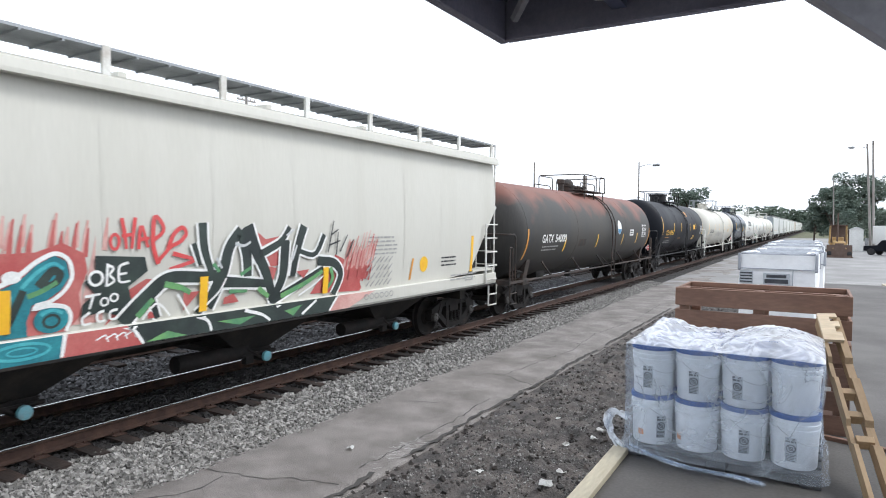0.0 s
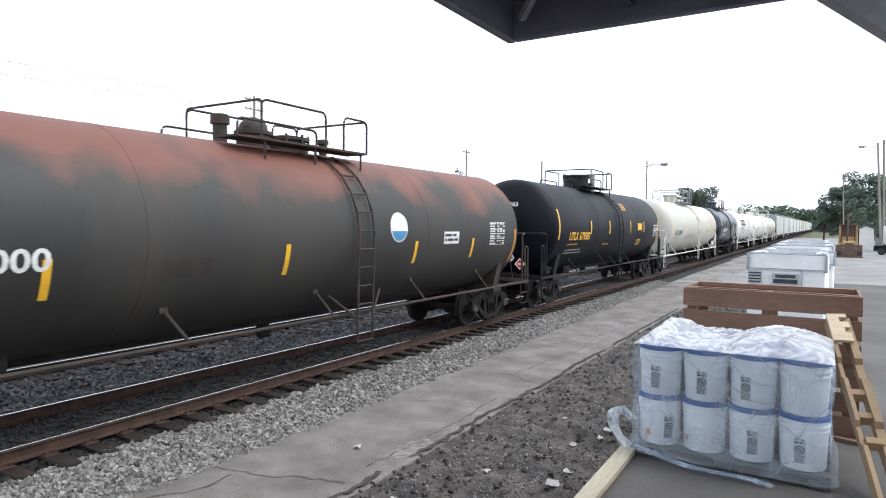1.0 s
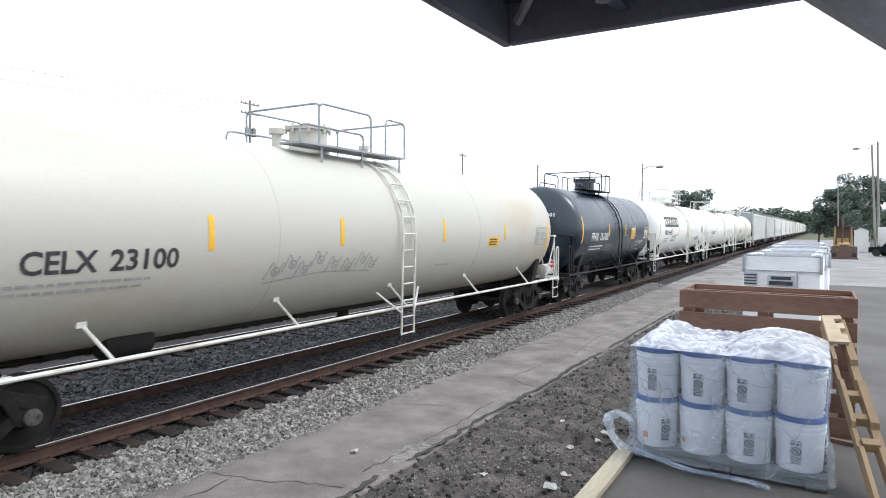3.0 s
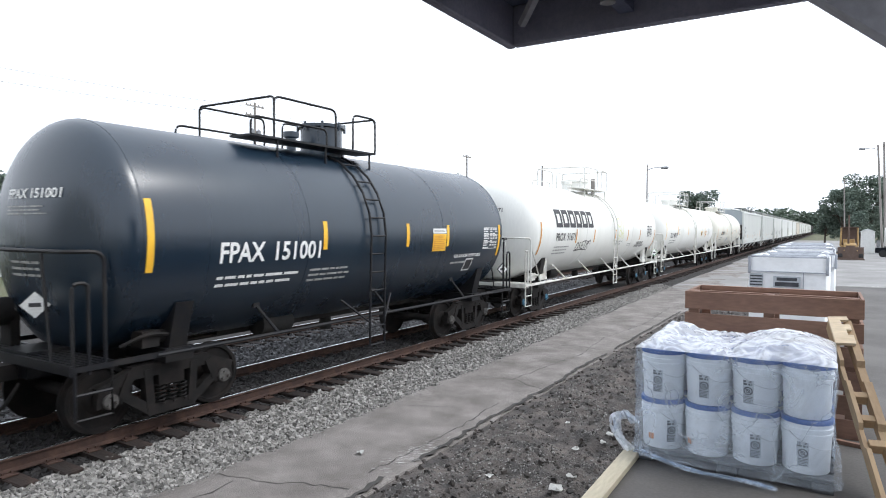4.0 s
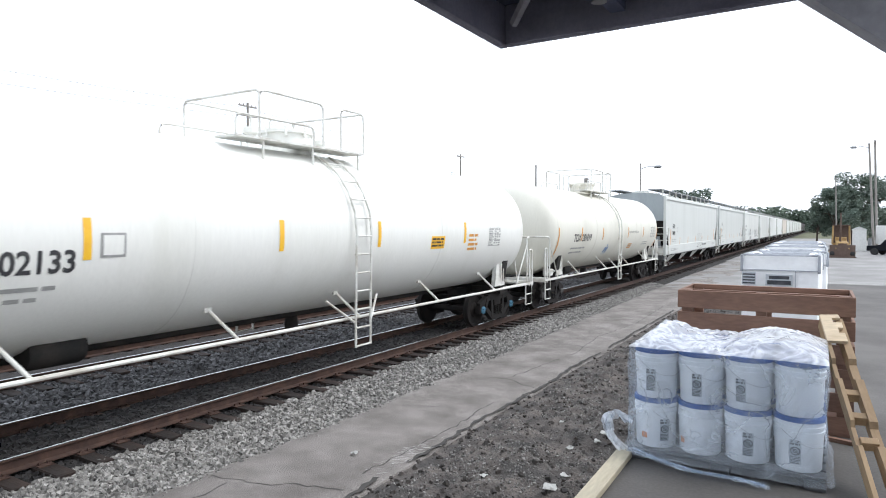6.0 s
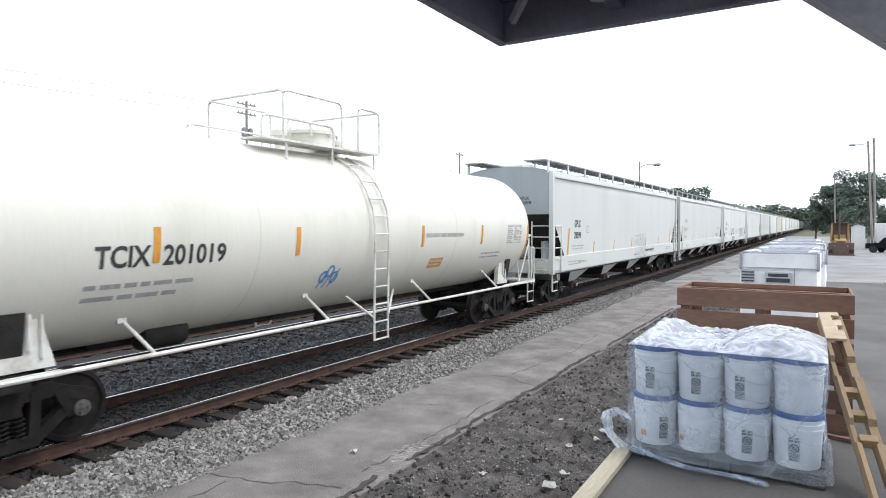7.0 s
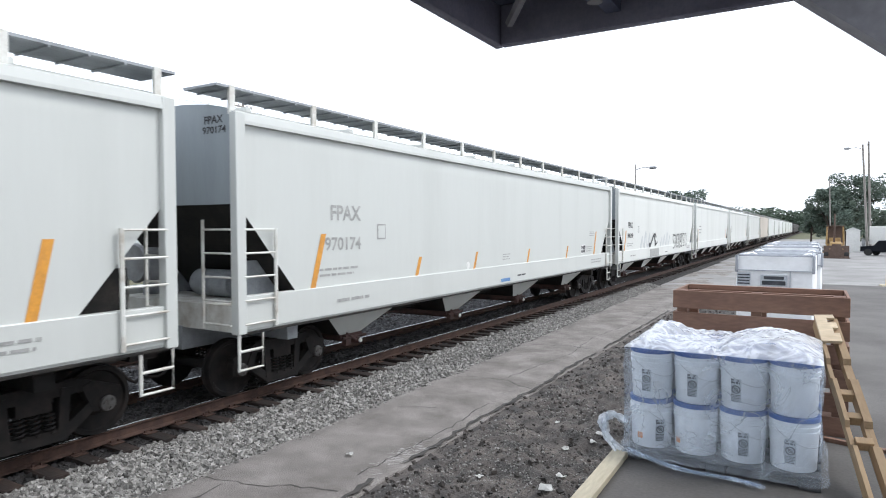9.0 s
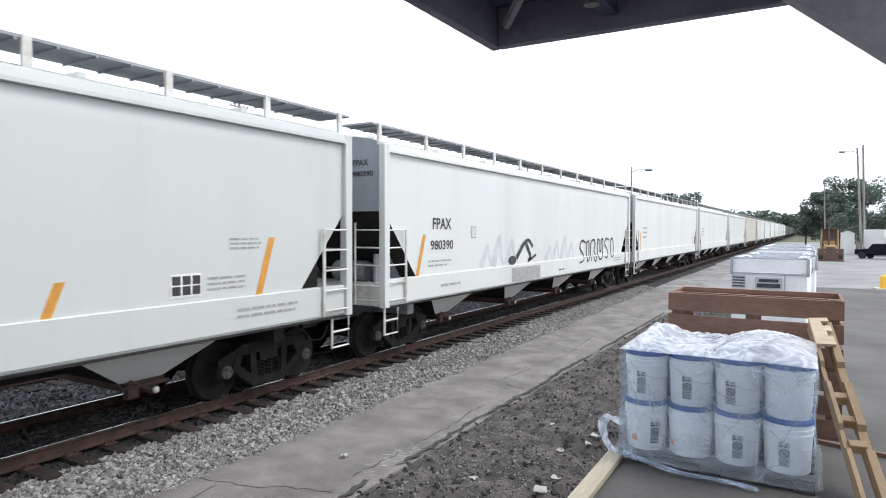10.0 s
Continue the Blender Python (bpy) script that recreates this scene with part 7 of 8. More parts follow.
def leaning_pallet():
    """Narrow raw pine pallet leaning on the crate: notched stringers and deck blocks."""
    p = thing("leaning_pallet", "raw pine pallet with notched stringers leaning against the crate", "pallet")
    foot, top = Vector((0.37, 4.2, DOCK_Z)), Vector((0.075, 5.6, DOCK_Z + 0.89))
    up = (top - foot).normalized()
    across = Vector((1, 0.2, 0)).normalized()
    out = across.cross(up).normalized()
    across = up.cross(out).normalized()
    L = (top - foot).length
    m = Matrix((across, out, up)).transposed().to_4x4()
    m.translation = foot
    p.matrix_basis = m
    for x, hw in ((-0.06, 0.013), (0.055, 0.024)):
        bm = bmesh.new()
        pts = [(-0.045, 0.0), (0.045, 0.0)]
        side = []
        for a in (0.28, 0.62):
            z = L * a
            side += [(0.045, z), (0.012, z + 0.03), (0.012, z + 0.17), (0.045, z + 0.2)]
        pts += side + [(0.045, L), (-0.045, L)]
        prism(bm, pts, "x", x - hw, x + hw)
        part("stringer", bm, M["pine"], p)
    bm = bmesh.new()
    prism(bm, [(-0.075, L * 0.83), (0.055, L * 0.83), (0.055, L * 0.885), (0.02, L * 0.885), (0.02, L * 0.92), (0.055, L * 0.92), (0.055, L * 0.955), (0.0, L * 0.955), (0.0, L * 0.985), (0.055, L * 0.985), (0.05, L * 1.01), (-0.075, L * 1.005)], "y", 0.047, 0.07)
    part("deck_board", bm, M["pale_pine"], p, "pale split board with broken notches")
    for a in (0.3, 0.42, 0.54):
        bm = bmesh.new()
        span(bm, -0.044, 0.054, -0.04, 0.03, L * a, L * a + 0.05)
        part("block", bm, M["pine"], p, bevel=0.003)
    return p


leaning_pallet()
bm = bmesh.new()
span(bm, -0.55, 0.35, -0.02, 0.02, 0, 0.03)
tagged(part("floor_batten", bm, M["wood"], m=pose(0.25, 5.5, DOCK_Z, 0, 0, -14)), "thin dark wooden batten lying on the dock", "board")


def big_bag(x, y, w, h, seed, label):
    """Bulk sack on a wooden pallet, square and slumped, with lifting loops."""
    b = thing("bulk_bag", label, "bulk bag", pose(x, y, DOCK_Z, 0, 0, random.Random(seed).uniform(-3, 3)), "bulk bags in a row")
    bm = bmesh.new()
    n, rows = 56, 18
    rings = []
    for j in range(rows + 1):
        t = j / rows
        z = 0.14 + (h - 0.14) * t
        ring = []
        for i in range(n):
            a = 2 * math.pi * i / n
            c, s = math.cos(a), math.sin(a)
            k = (abs(c) ** 12 + abs(s) ** 12) ** (-1 / 12)
            r = w / 2 * k * (0.985 + 0.022 * math.sin(math.pi * t))
            r += 0.016 * noise.noise((c * 3 + seed, s * 3, t * 4)) + 0.012 * (0.3 - abs(noise.noise((c * 9, s * 9 + seed, t * 9))))
            ring.append(bm.verts.new((r * c, r * s, z)))
        rings.append(ring)
    for u, v in zip(rings, rings[1:]):
        for i in range(n):
            bm.faces.new((u[i], u[(i + 1) % n], v[(i + 1) % n], v[i]))
    bm.faces.new(rings[0][::-1])
    inner = [bm.verts.new(v.co * 0.86 + Vector((0, 0, v.co.z * 0.14 - 0.05))) for v in rings[-1]]
    for i in range(n):
        bm.faces.new((rings[-1][i], rings[-1][(i + 1) % n], inner[(i + 1) % n], inner[i]))
    mid = bm.verts.new((0, 0, h - 0.1))
    for i in range(n):
        bm.faces.new((inner[i], inner[(i + 1) % n], mid))
    part("sack", bm, M["bag"], b)
    for sx in (-1, 1):
        for sy in (-1, 1):
            bm = bmesh.new()
            q = w / 2 * 0.9
            tube(bm, rounded([(sx * q, sy * (q - 0.22), h - 0.12), (sx * q, sy * (q - 0.16), h + 0.02), (sx * (q - 0.1), sy * (q - 0.04), h + 0.02), (sx * (q - 0.22), sy * q, h - 0.12)], 0.1), 0.011, 6)
            part("lifting_loop", bm, M["bag"], b)
    bm = bmesh.new()
    for sx in (-1, 1):
        tube(bm, [(sx * w * 0.46, -w * 0.46, h + 0.01), (sx * w * 0.46, w * 0.46, h + 0.01)], 0.02, 6)
        tube(bm, [(-w * 0.46, sx * w * 0.46, h + 0.01), (w * 0.46, sx * w * 0.46, h + 0.01)], 0.02, 6)
    part("rim_hem", bm, M["hem"], b, "grey stiffened rim")
    for sx in (-1, 1):
        for sy in (-1, 1):
            bm = bmesh.new()
            span(bm, sx * w * 0.49 - 0.018, sx * w * 0.49 + 0.018, sy * w * 0.49 - 0.018, sy * w * 0.49 + 0.018, h * 0.82, h + 0.015)
            part("corner_strap", bm, M["hem"], b, bevel=0.008)
    bm = bmesh.new()
    span(bm, -w * 0.49, w * 0.49, -w / 2 - 0.03, -w / 2 - 0.012, h * 0.84, h * 0.85)
    span(bm, w * 0.2, w * 0.21, -w / 2 - 0.03, -w / 2 - 0.012, h * 0.55, h * 0.84)
    part("seam", bm, M["hem"], b)
    bm = bmesh.new()
    span(bm, -w * 0.48, -w * 0.3, -w / 2 - 0.034, -w / 2 - 0.03, h * 0.68, h * 0.82)
    side_label = part("label", bm, M["label"], b)
    bm = bmesh.new()
    for k in range(4):
        span(bm, -w * 0.47, -w * 0.31, -w / 2 - 0.038, -w / 2 - 0.035, h * (0.69 + 0.032 * k), h * (0.705 + 0.032 * k))
    part("label_print", bm, M["label_dark"], side_label)
    bm = bmesh.new()
    span(bm, -0.16, 0.16, -w / 2 - 0.035, -w / 2 - 0.03, h * 0.68, h * 0.8)
    lb = part("label", bm, M["label"], b)
    bm = bmesh.new()
    span(bm, -0.14, 0.14, -w / 2 - 0.039, -w / 2 - 0.036, h * 0.69, h * 0.735)
    span(bm, -0.12, 0.12, -w / 2 - 0.039, -w / 2 - 0.036, h * 0.75, h * 0.785)
    part("label_print", bm, M["label_dark"], lb)
    for k in range(3):
        bm = bmesh.new()
        xk = (k - 1) * w * 0.42
        span(bm, xk - 0.05, xk + 0.05, -w / 2, w / 2, 0.0, 0.1)
        part("pallet_runner", bm, M["pine"], b)
    bm = bmesh.new()
    span(bm, -w / 2, w / 2, -w / 2, w / 2, 0.1, 0.138)
    part("pallet_deck", bm, M["pine"], b)
    return b


big_bag(-0.44, 10.0, 0.94, 1.23, 1, "bulging white woven bulk bag with a printed label")
big_bag(-0.40, 12.0, 1.0, 1.21, 2, "white woven bulk bag behind another bag")
big_bag(-0.38, 14.0, 1.0, 1.24, 3, "white woven bulk bag behind another bag")
big_bag(-0.40, 16.0, 1.0, 1.25, 4, "white woven bulk bag behind another bag")
big_bag(-0.40, 18.0, 1.0, 1.24, 5, "white woven bulk bag at the end of the row")


# ---- the yard beyond ----
def loader(m):
    """Orange crawler dozer seen from the front, blade lowered."""
    o = thing("bulldozer", "weathered tan bulldozer with a dark lowered blade", "bulldozer", m)
    bm = bmesh.new()
    prism(bm, [(-1.08, 0.05), (1.08, 0.05), (1.08, 1.25), (-1.08, 1.25)], "y", -0.06, 0.06)
    for v in bm.verts:
        v.co.y += 0.18 * ((v.co.z - 0.55) / 0.55) ** 2
    span(bm, -1.15, 1.15, -0.1, 0.1, 0.0, 0.1)
    part("blade", bm, M["blade"], o, "rusty dark blade", m=pose(0, -1.6, 0))
    for sx in (-1, 1):
        bm = bmesh.new()
        prism(bm, [(-1.3, 0.0), (1.3, 0.0), (1.6, 0.3), (1.5, 0.75), (-1.4, 0.75), (-1.55, 0.3)], "x", sx * 0.65, sx * 1.05)
        part("track", bm, M["rubber"], o, bevel=0.04)
        bm = bmesh.new()
        tube(bm, [(sx * 1.1, 0.4, 0.5), (sx * 1.05, -1.45, 0.5)], 0.07, 6)
        tube(bm, [(sx * 0.45, -0.5, 1.3), (sx * 0.55, -1.5, 0.9)], 0.05, 6)
        part("push_arm", bm, M["machine"], o)
    bm = bmesh.new()
    prism(bm, [(-1.25, 0.6), (0.4, 0.6), (0.4, 1.65), (-1.1, 1.5)], "x", -0.5, 0.5)
    part("hood", bm, M["machine"], o, bevel=0.03)
    bm = bmesh.new()
    span(bm, -0.38, 0.38, -1.3, -1.26, 0.75, 1.4)
    part("radiator_grille", bm, M["blade"], o)
    bm = bmesh.new()
    span(bm, -0.75, 0.75, 0.4, 1.4, 0.7, 1.4)
    span(bm, -0.5, 0.5, 1.1, 1.35, 1.4, 2.0)
    part("seat_deck", bm, M["machine"], o, bevel=0.03)
    for sx in (-1, 1):
        for y in (0.45, 1.4):
            bm = bmesh.new()
            tube(bm, [(sx * 0.75, y, 1.3), (sx * 0.68, y, 3.16)], 0.06, 6)
            part("canopy_post", bm, M["machine"], o)
    bm = bmesh.new()
    span(bm, -0.78, 0.78, 0.3, 1.5, 3.15, 3.24)
    span(bm, -0.66, 0.66, 1.35, 1.42, 1.4, 3.15)
    part("canopy_roof", bm, M["blade"], o, bevel=0.02)
    bm = bmesh.new()
    tube(bm, [(-0.12, -0.4, 1.55), (-0.12, -0.4, 4.4)], 0.07, 8)
    part("exhaust_pipe", bm, M["blade"], o)
    bm = bmesh.new()
    tube(bm, [(-0.15, -0.1, 1.55), (-0.15, -0.1, 2.2)], 0.07, 8)
    part("air_cleaner", bm, M["blade"], o)
    return o


loader(pose(1.88, 74.5, 0.0, 0, 0, 2))


def shed(m):
    o = thing("shed", "small white utility shed with a gabled top", "shed", m)
    bm = bmesh.new()
    prism(bm, [(-0.72, 0), (0.72, 0), (0.72, 2.7), (0, 3.0), (-0.72, 2.7)], "y", -0.9, 0.9)
    part("wall", bm, M["litter"], o)
    bm = bmesh.new()
    prism(bm, [(-0.8, 2.66), (0, 3.01), (0.8, 2.66), (0.8, 2.71), (0, 3.07), (-0.8, 2.71)], "y", -1.0, 1.0)
    part("roof", bm, M["siding"], o)
    bm = bmesh.new()
    span(bm, -0.4, 0.4, -0.93, -0.9, 0.1, 2.1)
    part("door", bm, M["litter"], o)
    bm = bmesh.new()
    span(bm, 0.95, 1.3, -0.5, 0.4, 0, 1.6)
    part("meter_box", bm, M["metal_grey"], o)
    return o


shed(pose(4.32, 96, 0))


def pole(m, h, name, label, arms=1, lamp=0, lean=(0, 0), r=0.15, transformer=False):
    o = thing(name, label, "pole", m)
    bm = bmesh.new()
    tube(bm, [(0, 0, -0.2), (lean[0] * 0.5, lean[1] * 0.5, h * 0.5), (lean[0], lean[1], h)], r, 10, r * 0.68)
    part("shaft", bm, M["pole"], o)
    for k in range(arms):
        z = h - 0.35 - 0.9 * k
        bm = bmesh.new()
        span(bm, lean[0] - 0.06, lean[0] + 0.06, -1.1, 1.1, z - 0.06, z + 0.06)
        for y in (-1.0, -0.5, 0.5, 1.0):
            lathe(bm, [(0, 0.04), (0.05, 0.06), (0.12, 0.05), (0.16, 0.02)], 8, "z", (lean[0], y, z + 0.06))
        part("crossarm", bm, M["pole"], o)
    if lamp:
        bm = bmesh.new()
        tube(bm, rounded([(lean[0], lean[1], h - 0.6), (lean[0] + lamp * 0.6, lean[1], h - 0.35), (lean[0] + lamp * 1.5, lean[1], h - 0.4)], 0.3), 0.04, 6)
        part("lamp_arm", bm, M["metal_grey"], o)
        bm = bmesh.new()
        lathe(bm, [(-0.35, 0.05), (-0.25, 0.14), (0.25, 0.16), (0.4, 0.06)], 10, "x", (lean[0] + lamp * 1.7, lean[1], h - 0.42))
        part("lamp_head", bm, M["metal_grey"], o)
    if transformer:
        for y in (-0.4, 0.4):
            bm = bmesh.new()
            lathe(bm, [(0, 0.2), (0.04, 0.24), (0.75, 0.24), (0.8, 0.15), (0.92, 0.05)], 14, "z", (lean[0] + 0.05, y, h - 3.4))
            part("transformer", bm, M["metal_grey"], o)
    return o


pole(pose(5.95, 97, 0), 13.7, "utility_pole", "tall grey timber pole with a street lamp arm", 0, -1, (-0.75, 0), 0.15)
pole(pose(6.3, 97.5, 0), 14.1, "utility_pole", "tall grey timber pole with a crossarm", 1, 0, (-0.45, 0), 0.16)
pole(pose(1.75, 88, 0), 8.9, "utility_pole", "slim timber pole beside the bulldozer", 0, 0, (-0.25, 0), 0.08)
# poles behind the tracks
pole(pose(-47, 42, -0.1), 15.0, "utility_pole", "timber utility pole with crossarms and transformers", 2, 0, (0.1, 0), 0.17, True)
pole(pose(-46, 81.7, -0.1), 14.0, "utility_pole", "timber utility pole with a crossarm", 1, 0, (0, 0), 0.15)
pole(pose(-29, 69.7, -0.1), 10.5, "utility_pole", "slim timber utility pole", 0, 0, (0, 0), 0.13)
pole(pose(-16, 66.3, -0.1), 9.7, "lamp_post", "slim lamp post behind the tracks", 0, 1, (0, 0), 0.09)
bm = bmesh.new()
lathe(bm, [(0, 0.28), (9.2, 0.28), (9.22, 0.2)], 14)
tagged(part("vent_stack", bm, M["pole"], m=pose(-25, 76.3, -0.1)), "dark round vent stack behind the tracks", "stack")
for k, z in enumerate((14.4, 13.5)):
    bm = bmesh.new()
    a, b = Vector((-47, 41, z)), Vector((-46, 81.7, z - 0.9))
    tube(bm, [a.lerp(b, t) - Vector((0, 0, 1.6 * t * (1 - t))) for t in (i / 10 for i in range(11))], 0.012, 4)
    tube(bm, [a + Vector((-1, -45, -0.6)) * t + Vector((0, 0, -2.0 * t * (1 - t))) for t in (i / 8 for i in range(9))], 0.012, 4)
    tagged(part("cable", bm, M["wire"]), "thin dark overhead cable between the poles", "cable")


def building():
    o = thing("warehouse", "long low pale metal warehouse behind the tracks", "building", pose(-50, 16, -0.1))
    bm = bmesh.new()
    prism(bm, [(-7, 0), (7, 0), (7, 4.1), (0, 5.35), (-7, 4.1)], "y", -24, 14)
    part("wall", bm, M["siding"], o)
    bm = bmesh.new()
    prism(bm, [(-7.4, 4.04), (0, 5.36), (7.4, 4.04), (7.4, 4.14), (0, 5.48), (-7.4, 4.14)], "y", -24.4, 14.4)
    part("roof", bm, M["roofing"], o)
    for i in range(9):
        bm = bmesh.new()
        span(bm, 7.0, 7.05, -22 + i * 4, -21.9 + i * 4, 0, 4.0)
        part("wall_rib", bm, M["roofing"], o)
    for y in (-15, -3, 9):
        w = None
        bm = bmesh.new()
        span(bm, 7.0, 7.06, y, y + 1.2, 2.6, 3.4)
        w = part("window", bm, M["glass"], o)
        bm = bmesh.new()
        span(bm, 7.0, 7.09, y - 0.08, y + 1.28, 2.5, 2.6)
        part("sill", bm, M["roofing"], w)
    return o


building()


def leaves(bm_list, centres, n, size, rnd):
    vs, fs = bm_list
    k = len(vs)
    for i in range(n):
        c, r = rnd.choice(centres)
        while True:
            p = Vector((rnd.uniform(-1, 1), rnd.uniform(-1, 1), rnd.uniform(-1, 1)))
            if 0.25 < p.length < 1:
                break
        p = Vector(c) + Vector((p.x * r, p.y * r, p.z * r * 0.75))
        a = Vector((rnd.uniform(-1, 1), rnd.uniform(-1, 1), rnd.uniform(-0.5, 0.5))).normalized()
        b = a.cross(Vector((rnd.uniform(-1, 1), rnd.uniform(-1, 1), rnd.uniform(-1, 1)))).normalized()
        s = size * rnd.uniform(0.5, 1.3)
        q = a.cross(b) * s * 0.3
        vs += [p - a * s, p - b * s * 0.5 + q, p + a * s, p + b * s * 0.5 + q]
        fs += [(k, k + 1, k + 2), (k, k + 2, k + 3)]
        k += 4


def tree(m, h, spread, seed, n=2600, size=0.28, leaf="leaf", low=0.3, label="broad dark green tree with an uneven open crown"):
    rnd = random.Random(seed)
    o = thing("tree", label, "tree", m)
    bm = bmesh.new()
    bend = rnd.uniform(-0.4, 0.4)
    tube(bm, [(0, 0, -0.2), (bend * 0.3, 0, h * 0.25), (bend, 0.1, h * 0.6)], h * 0.026, 9, h * 0.012)
    centres = []
    for i in range(13):
        a, t = rnd.uniform(0, 6.28), rnd.uniform(0.25, 0.6)
        st = Vector((bend * t, 0, h * t))
        end = Vector((math.cos(a) * spread * rnd.uniform(0.4, 0.95), math.sin(a) * spread * rnd.uniform(0.4, 0.95), h * rnd.uniform(max(low, t * 0.8), 0.92)))
        mid = st.lerp(end, 0.5) + Vector((0, 0, h * 0.05))
        tube(bm, [st, mid, end], h * 0.011, 6, h * 0.003)
        centres.append((end, spread * rnd.uniform(0.22, 0.4)))
        centres.append((mid + Vector((rnd.uniform(-1, 1), rnd.uniform(-1, 1), 1)) * spread * 0.12, spread * rnd.uniform(0.15, 0.28)))
    for k in range(4):
        centres.append(((rnd.uniform(-0.3, 0.3) * spread, rnd.uniform(-0.3, 0.3) * spread, h * rnd.uniform(0.8, 0.93)), spread * rnd.uniform(0.18, 0.3)))
    part("trunk", bm, M["bark"], o)
    lists = ([], [])
    leaves(lists, centres, n, size, rnd)
    me = bpy.data.meshes.new("crown")
    me.from_pydata(lists[0], [], lists[1])
    me.materials.append(M[leaf])
    part("crown", me, None, o)
    return o


tree(pose(5.4, 117, 0), 12.4, 5.2, 1, 7500, 0.2, low=0.5, label="tall open-crowned tree with visible limbs")
tree(pose(1.9, 114, 0), 9.6, 3.4, 2, 8000, 0.22, low=0.12)
tree(pose(4.2, 112, 0), 7.2, 3.6, 3, 6500, 0.22, low=0.1)
tree(pose(-0.4, 117, 0), 7.0, 2.4, 5, 5000, 0.2, low=0.1)
tree(pose(10.8, 118, 0), 5.6, 3.6, 9, 5000, 0.22, low=0.1)
tree(pose(14.5, 124, 0), 7.5, 4.5, 4, 5000, 0.22, low=0.15)
tree(pose(-19, 113.8, -0.1), 10.0, 3.6, 6, 2600, 0.28, low=0.55)
tree(pose(-66, 30, -0.1), 8.8, 5.0, 7, 3000, 0.3)
tree(pose(-70, 18, -0.1), 8.6, 5.0, 8, 2600, 0.3)
tree(pose(-64, 6, -0.1), 8.6, 5.0, 12, 2600, 0.3)
tree(pose(-78, 52, -0.1), 9.5, 5.0, 10, 2400, 0.3)
tree(pose(-50, 86.6, -0.1), 13.0, 1.4, 11, 260, 0.25, label="thin bare-looking young tree behind the tracks")


def far_wood(name, x0, x1, y, h, n, seed, size):
    rnd = random.Random(seed)
    lists = ([], [])
    cs = []
    x = x0
    while x < x1:
        r = h * rnd.uniform(0.3, 0.5)
        top = h * rnd.uniform(0.7, 1.05)
        cs += [((x, y + rnd.uniform(-6, 6), top - r), r), ((x + rnd.uniform(-r, r), y, r * 0.7), r)]
        x += r * 0.8
    leaves(lists, cs, n, size, rnd)
    me = bpy.data.meshes.new(name)
    me.from_pydata(lists[0], [], lists[1])
    me.materials.append(M["far_leaf"])
    tagged(part(name, me, None, m=pose(0, 0, -0.1)), "hazy belt of distant green trees on the horizon", "trees", kind="stuff")


far_wood("far_trees", -75, -16, 330, 15, 9000, 1, 1.1)
far_wood("far_trees", -22, 80, 420, 17, 9000, 2, 1.4)
far_wood("far_trees", -260, -70, 300, 13, 9000, 3, 1.2)
far_wood("far_trees", 8, 60, 170, 7, 4000, 4, 0.6)


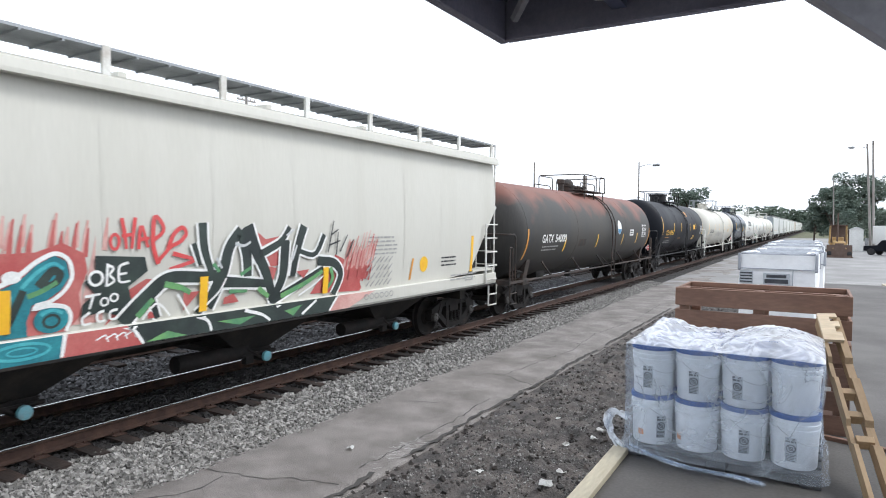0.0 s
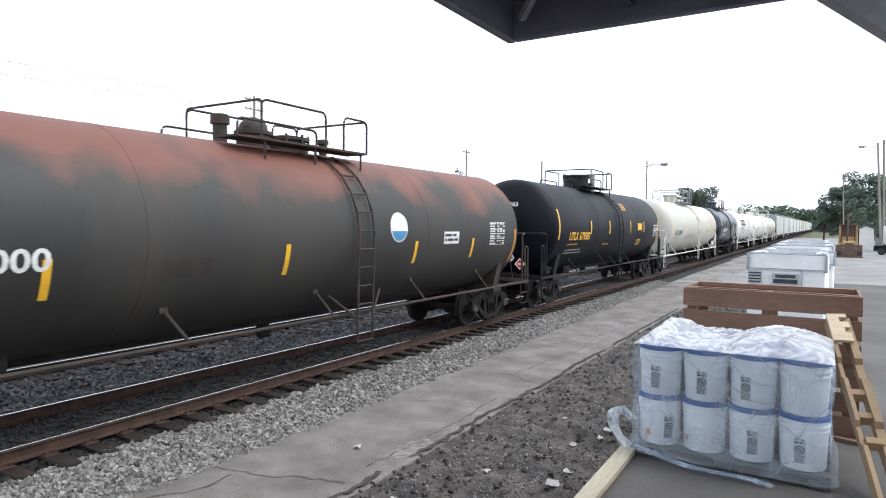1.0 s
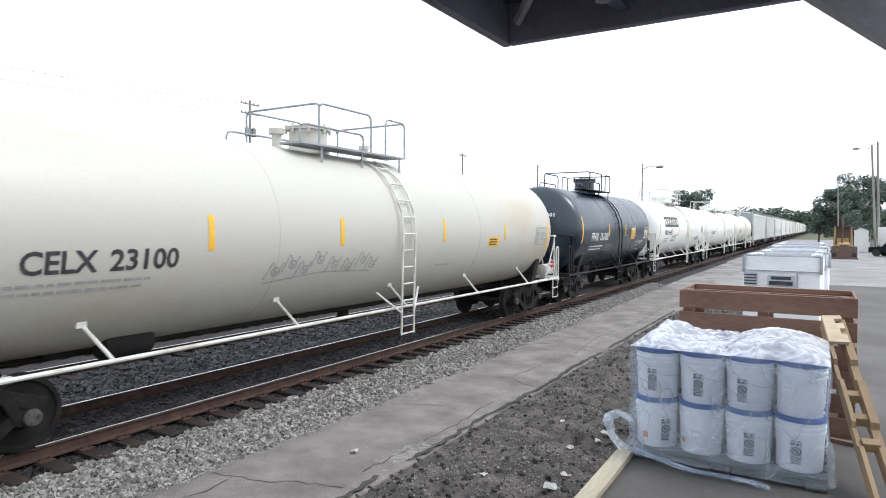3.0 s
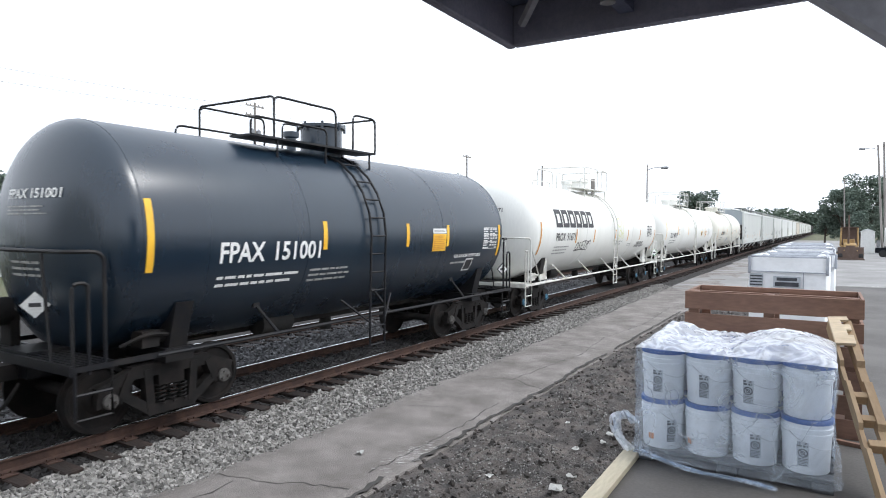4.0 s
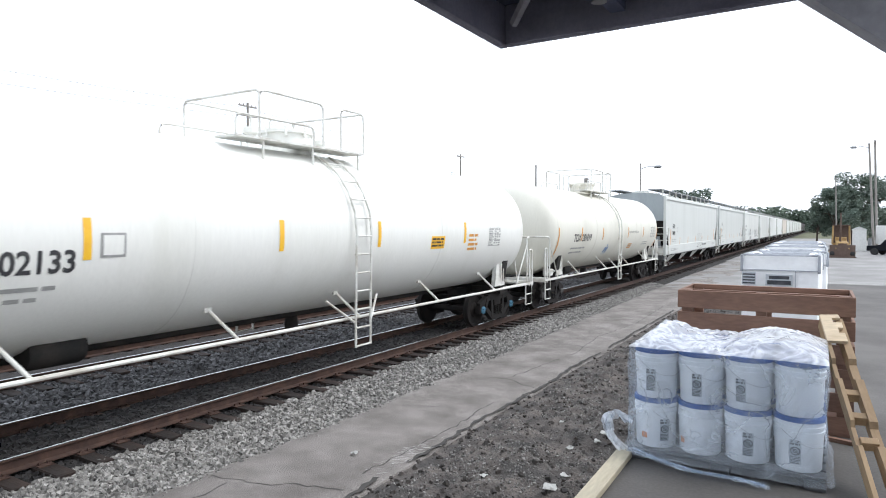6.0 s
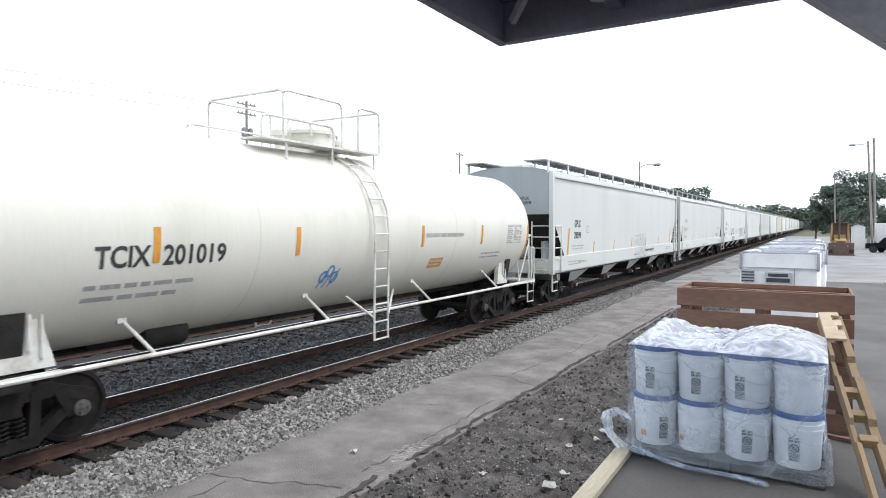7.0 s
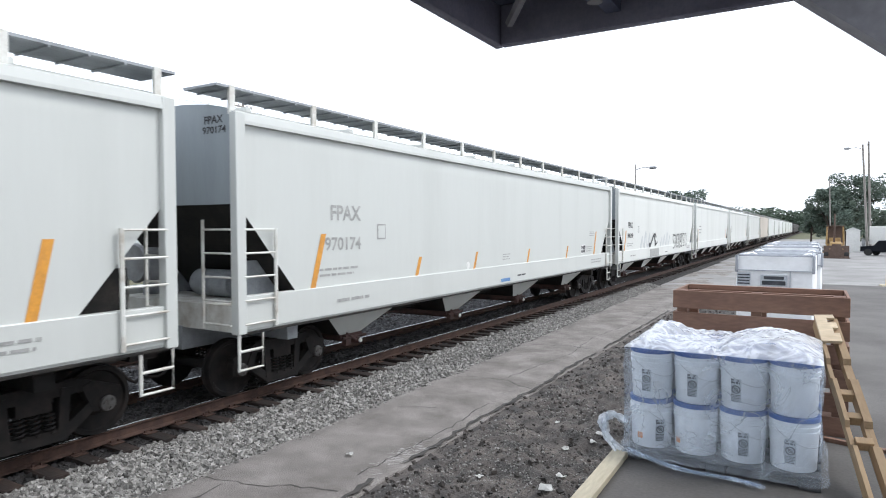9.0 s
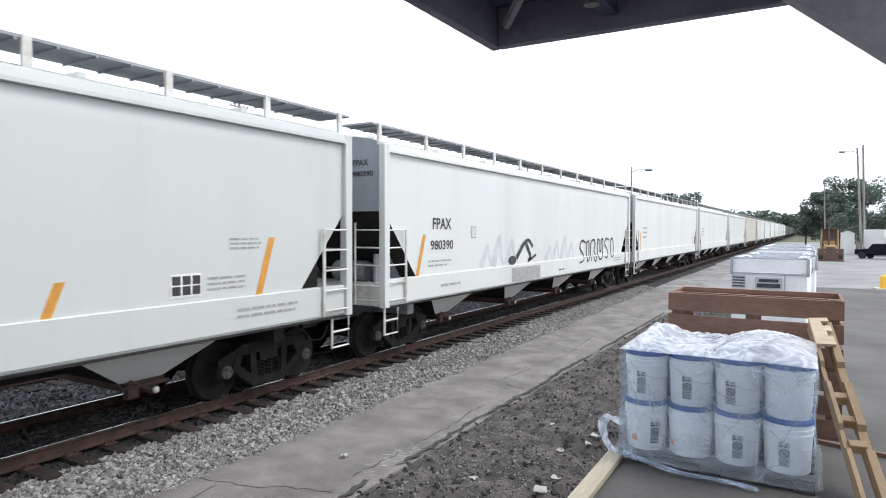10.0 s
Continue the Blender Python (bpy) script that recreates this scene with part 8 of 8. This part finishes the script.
# parked vehicles at the edge of the yard
def truck_parked(m, paint, high):
    o = thing("parked_truck" if high else "parked_car", "white box truck parked in the yard" if high else "dark parked pickup in the yard", "truck" if high else "car", m)
    bm = bmesh.new()
    if high:
        span(bm, -1.1, 1.1, -0.5, 4.5, 0.9, 3.2)
        prism(bm, [(-2.4, 0.7), (-0.6, 0.7), (-0.6, 2.3), (-1.5, 2.3), (-2.3, 1.5)], "x", -1.0, 1.0)
    else:
        prism(bm, [(-2.4, 0.45), (2.4, 0.45), (2.4, 1.0), (1.0, 1.05), (0.6, 1.65), (-0.8, 1.65), (-1.3, 1.05), (-2.35, 0.95)], "x", -0.9, 0.9)
    part("body", bm, M[paint], o, bevel=0.05)
    bm = bmesh.new()
    if high:
        span(bm, -0.85, 0.85, -2.08, -1.9, 1.55, 2.15)
    else:
        prism(bm, [(-1.28, 1.1), (-0.86, 1.6), (-0.84, 1.6), (-1.22, 1.1)], "x", -0.75, 0.75)
    part("windscreen", bm, M["glass"], o)
    for sx in (-1, 1):
        for y in (-1.5, 1.6):
            bm = bmesh.new()
            lathe(bm, [(sx * 0.72, 0.2), (sx * 0.72, 0.38), (sx * 0.94, 0.38), (sx * 0.95, 0.2)], 18, "x", (0, y, 0.38))
            part("wheel", bm, M["rubber"], o)
    for sx in (-0.65, 0.65):
        bm = bmesh.new()
        span(bm, sx - 0.14, sx + 0.14, -2.46, -2.38, 0.75, 0.9)
        part("headlight", bm, M["litter"], o)
    return o


truck_parked(pose(8.6, 92, 0, 0, 0, 20), "litter", True)
truck_parked(pose(6.9, 82, 0, 0, 0, 60), "black", False)
sheet("yard_kerb", 3.0, 30, 98, 99, 20, 2, lambda x, y: 0.02 if y < 98.2 else 0.14, M["concrete"], "low concrete kerb at the far side of the yard", "kerb")

bm = bmesh.new()
prev = None
for i in range(60):
    x = 0.2 + i * 0.3
    w = 0.05 + 0.03 * wob(x, 3, 1.3)
    cur = (bm.verts.new((x, 39.7 - w + 0.05 * wob(x, 0, 0.6), 0.014)), bm.verts.new((x, 39.7 + w + 0.05 * wob(x, 0, 0.6), 0.014)))
    if prev:
        bm.faces.new((prev[0], cur[0], cur[1], prev[1]))
    prev = cur
tagged(part("yard_joint", bm, M["scuff"]), "pale worn joint line across the yard asphalt", "joint", kind="structure")


def marker(m):
    o = thing("bollard", "short yellow marker bollard on a pale base slab", "bollard", m)
    bm = bmesh.new()
    span(bm, -0.45, 0.45, -0.4, 0.4, 0, 0.09)
    part("base_slab", bm, M["board"], o, bevel=0.02)
    bm = bmesh.new()
    lathe(bm, [(0.08, 0.21), (0.62, 0.2), (0.72, 0.15), (0.77, 0.04)], 18, "z")
    part("cap", bm, M["yellow"], o)
    return o


marker(pose(3.42, 39.3, 0.0))

lay_ties()
motions()
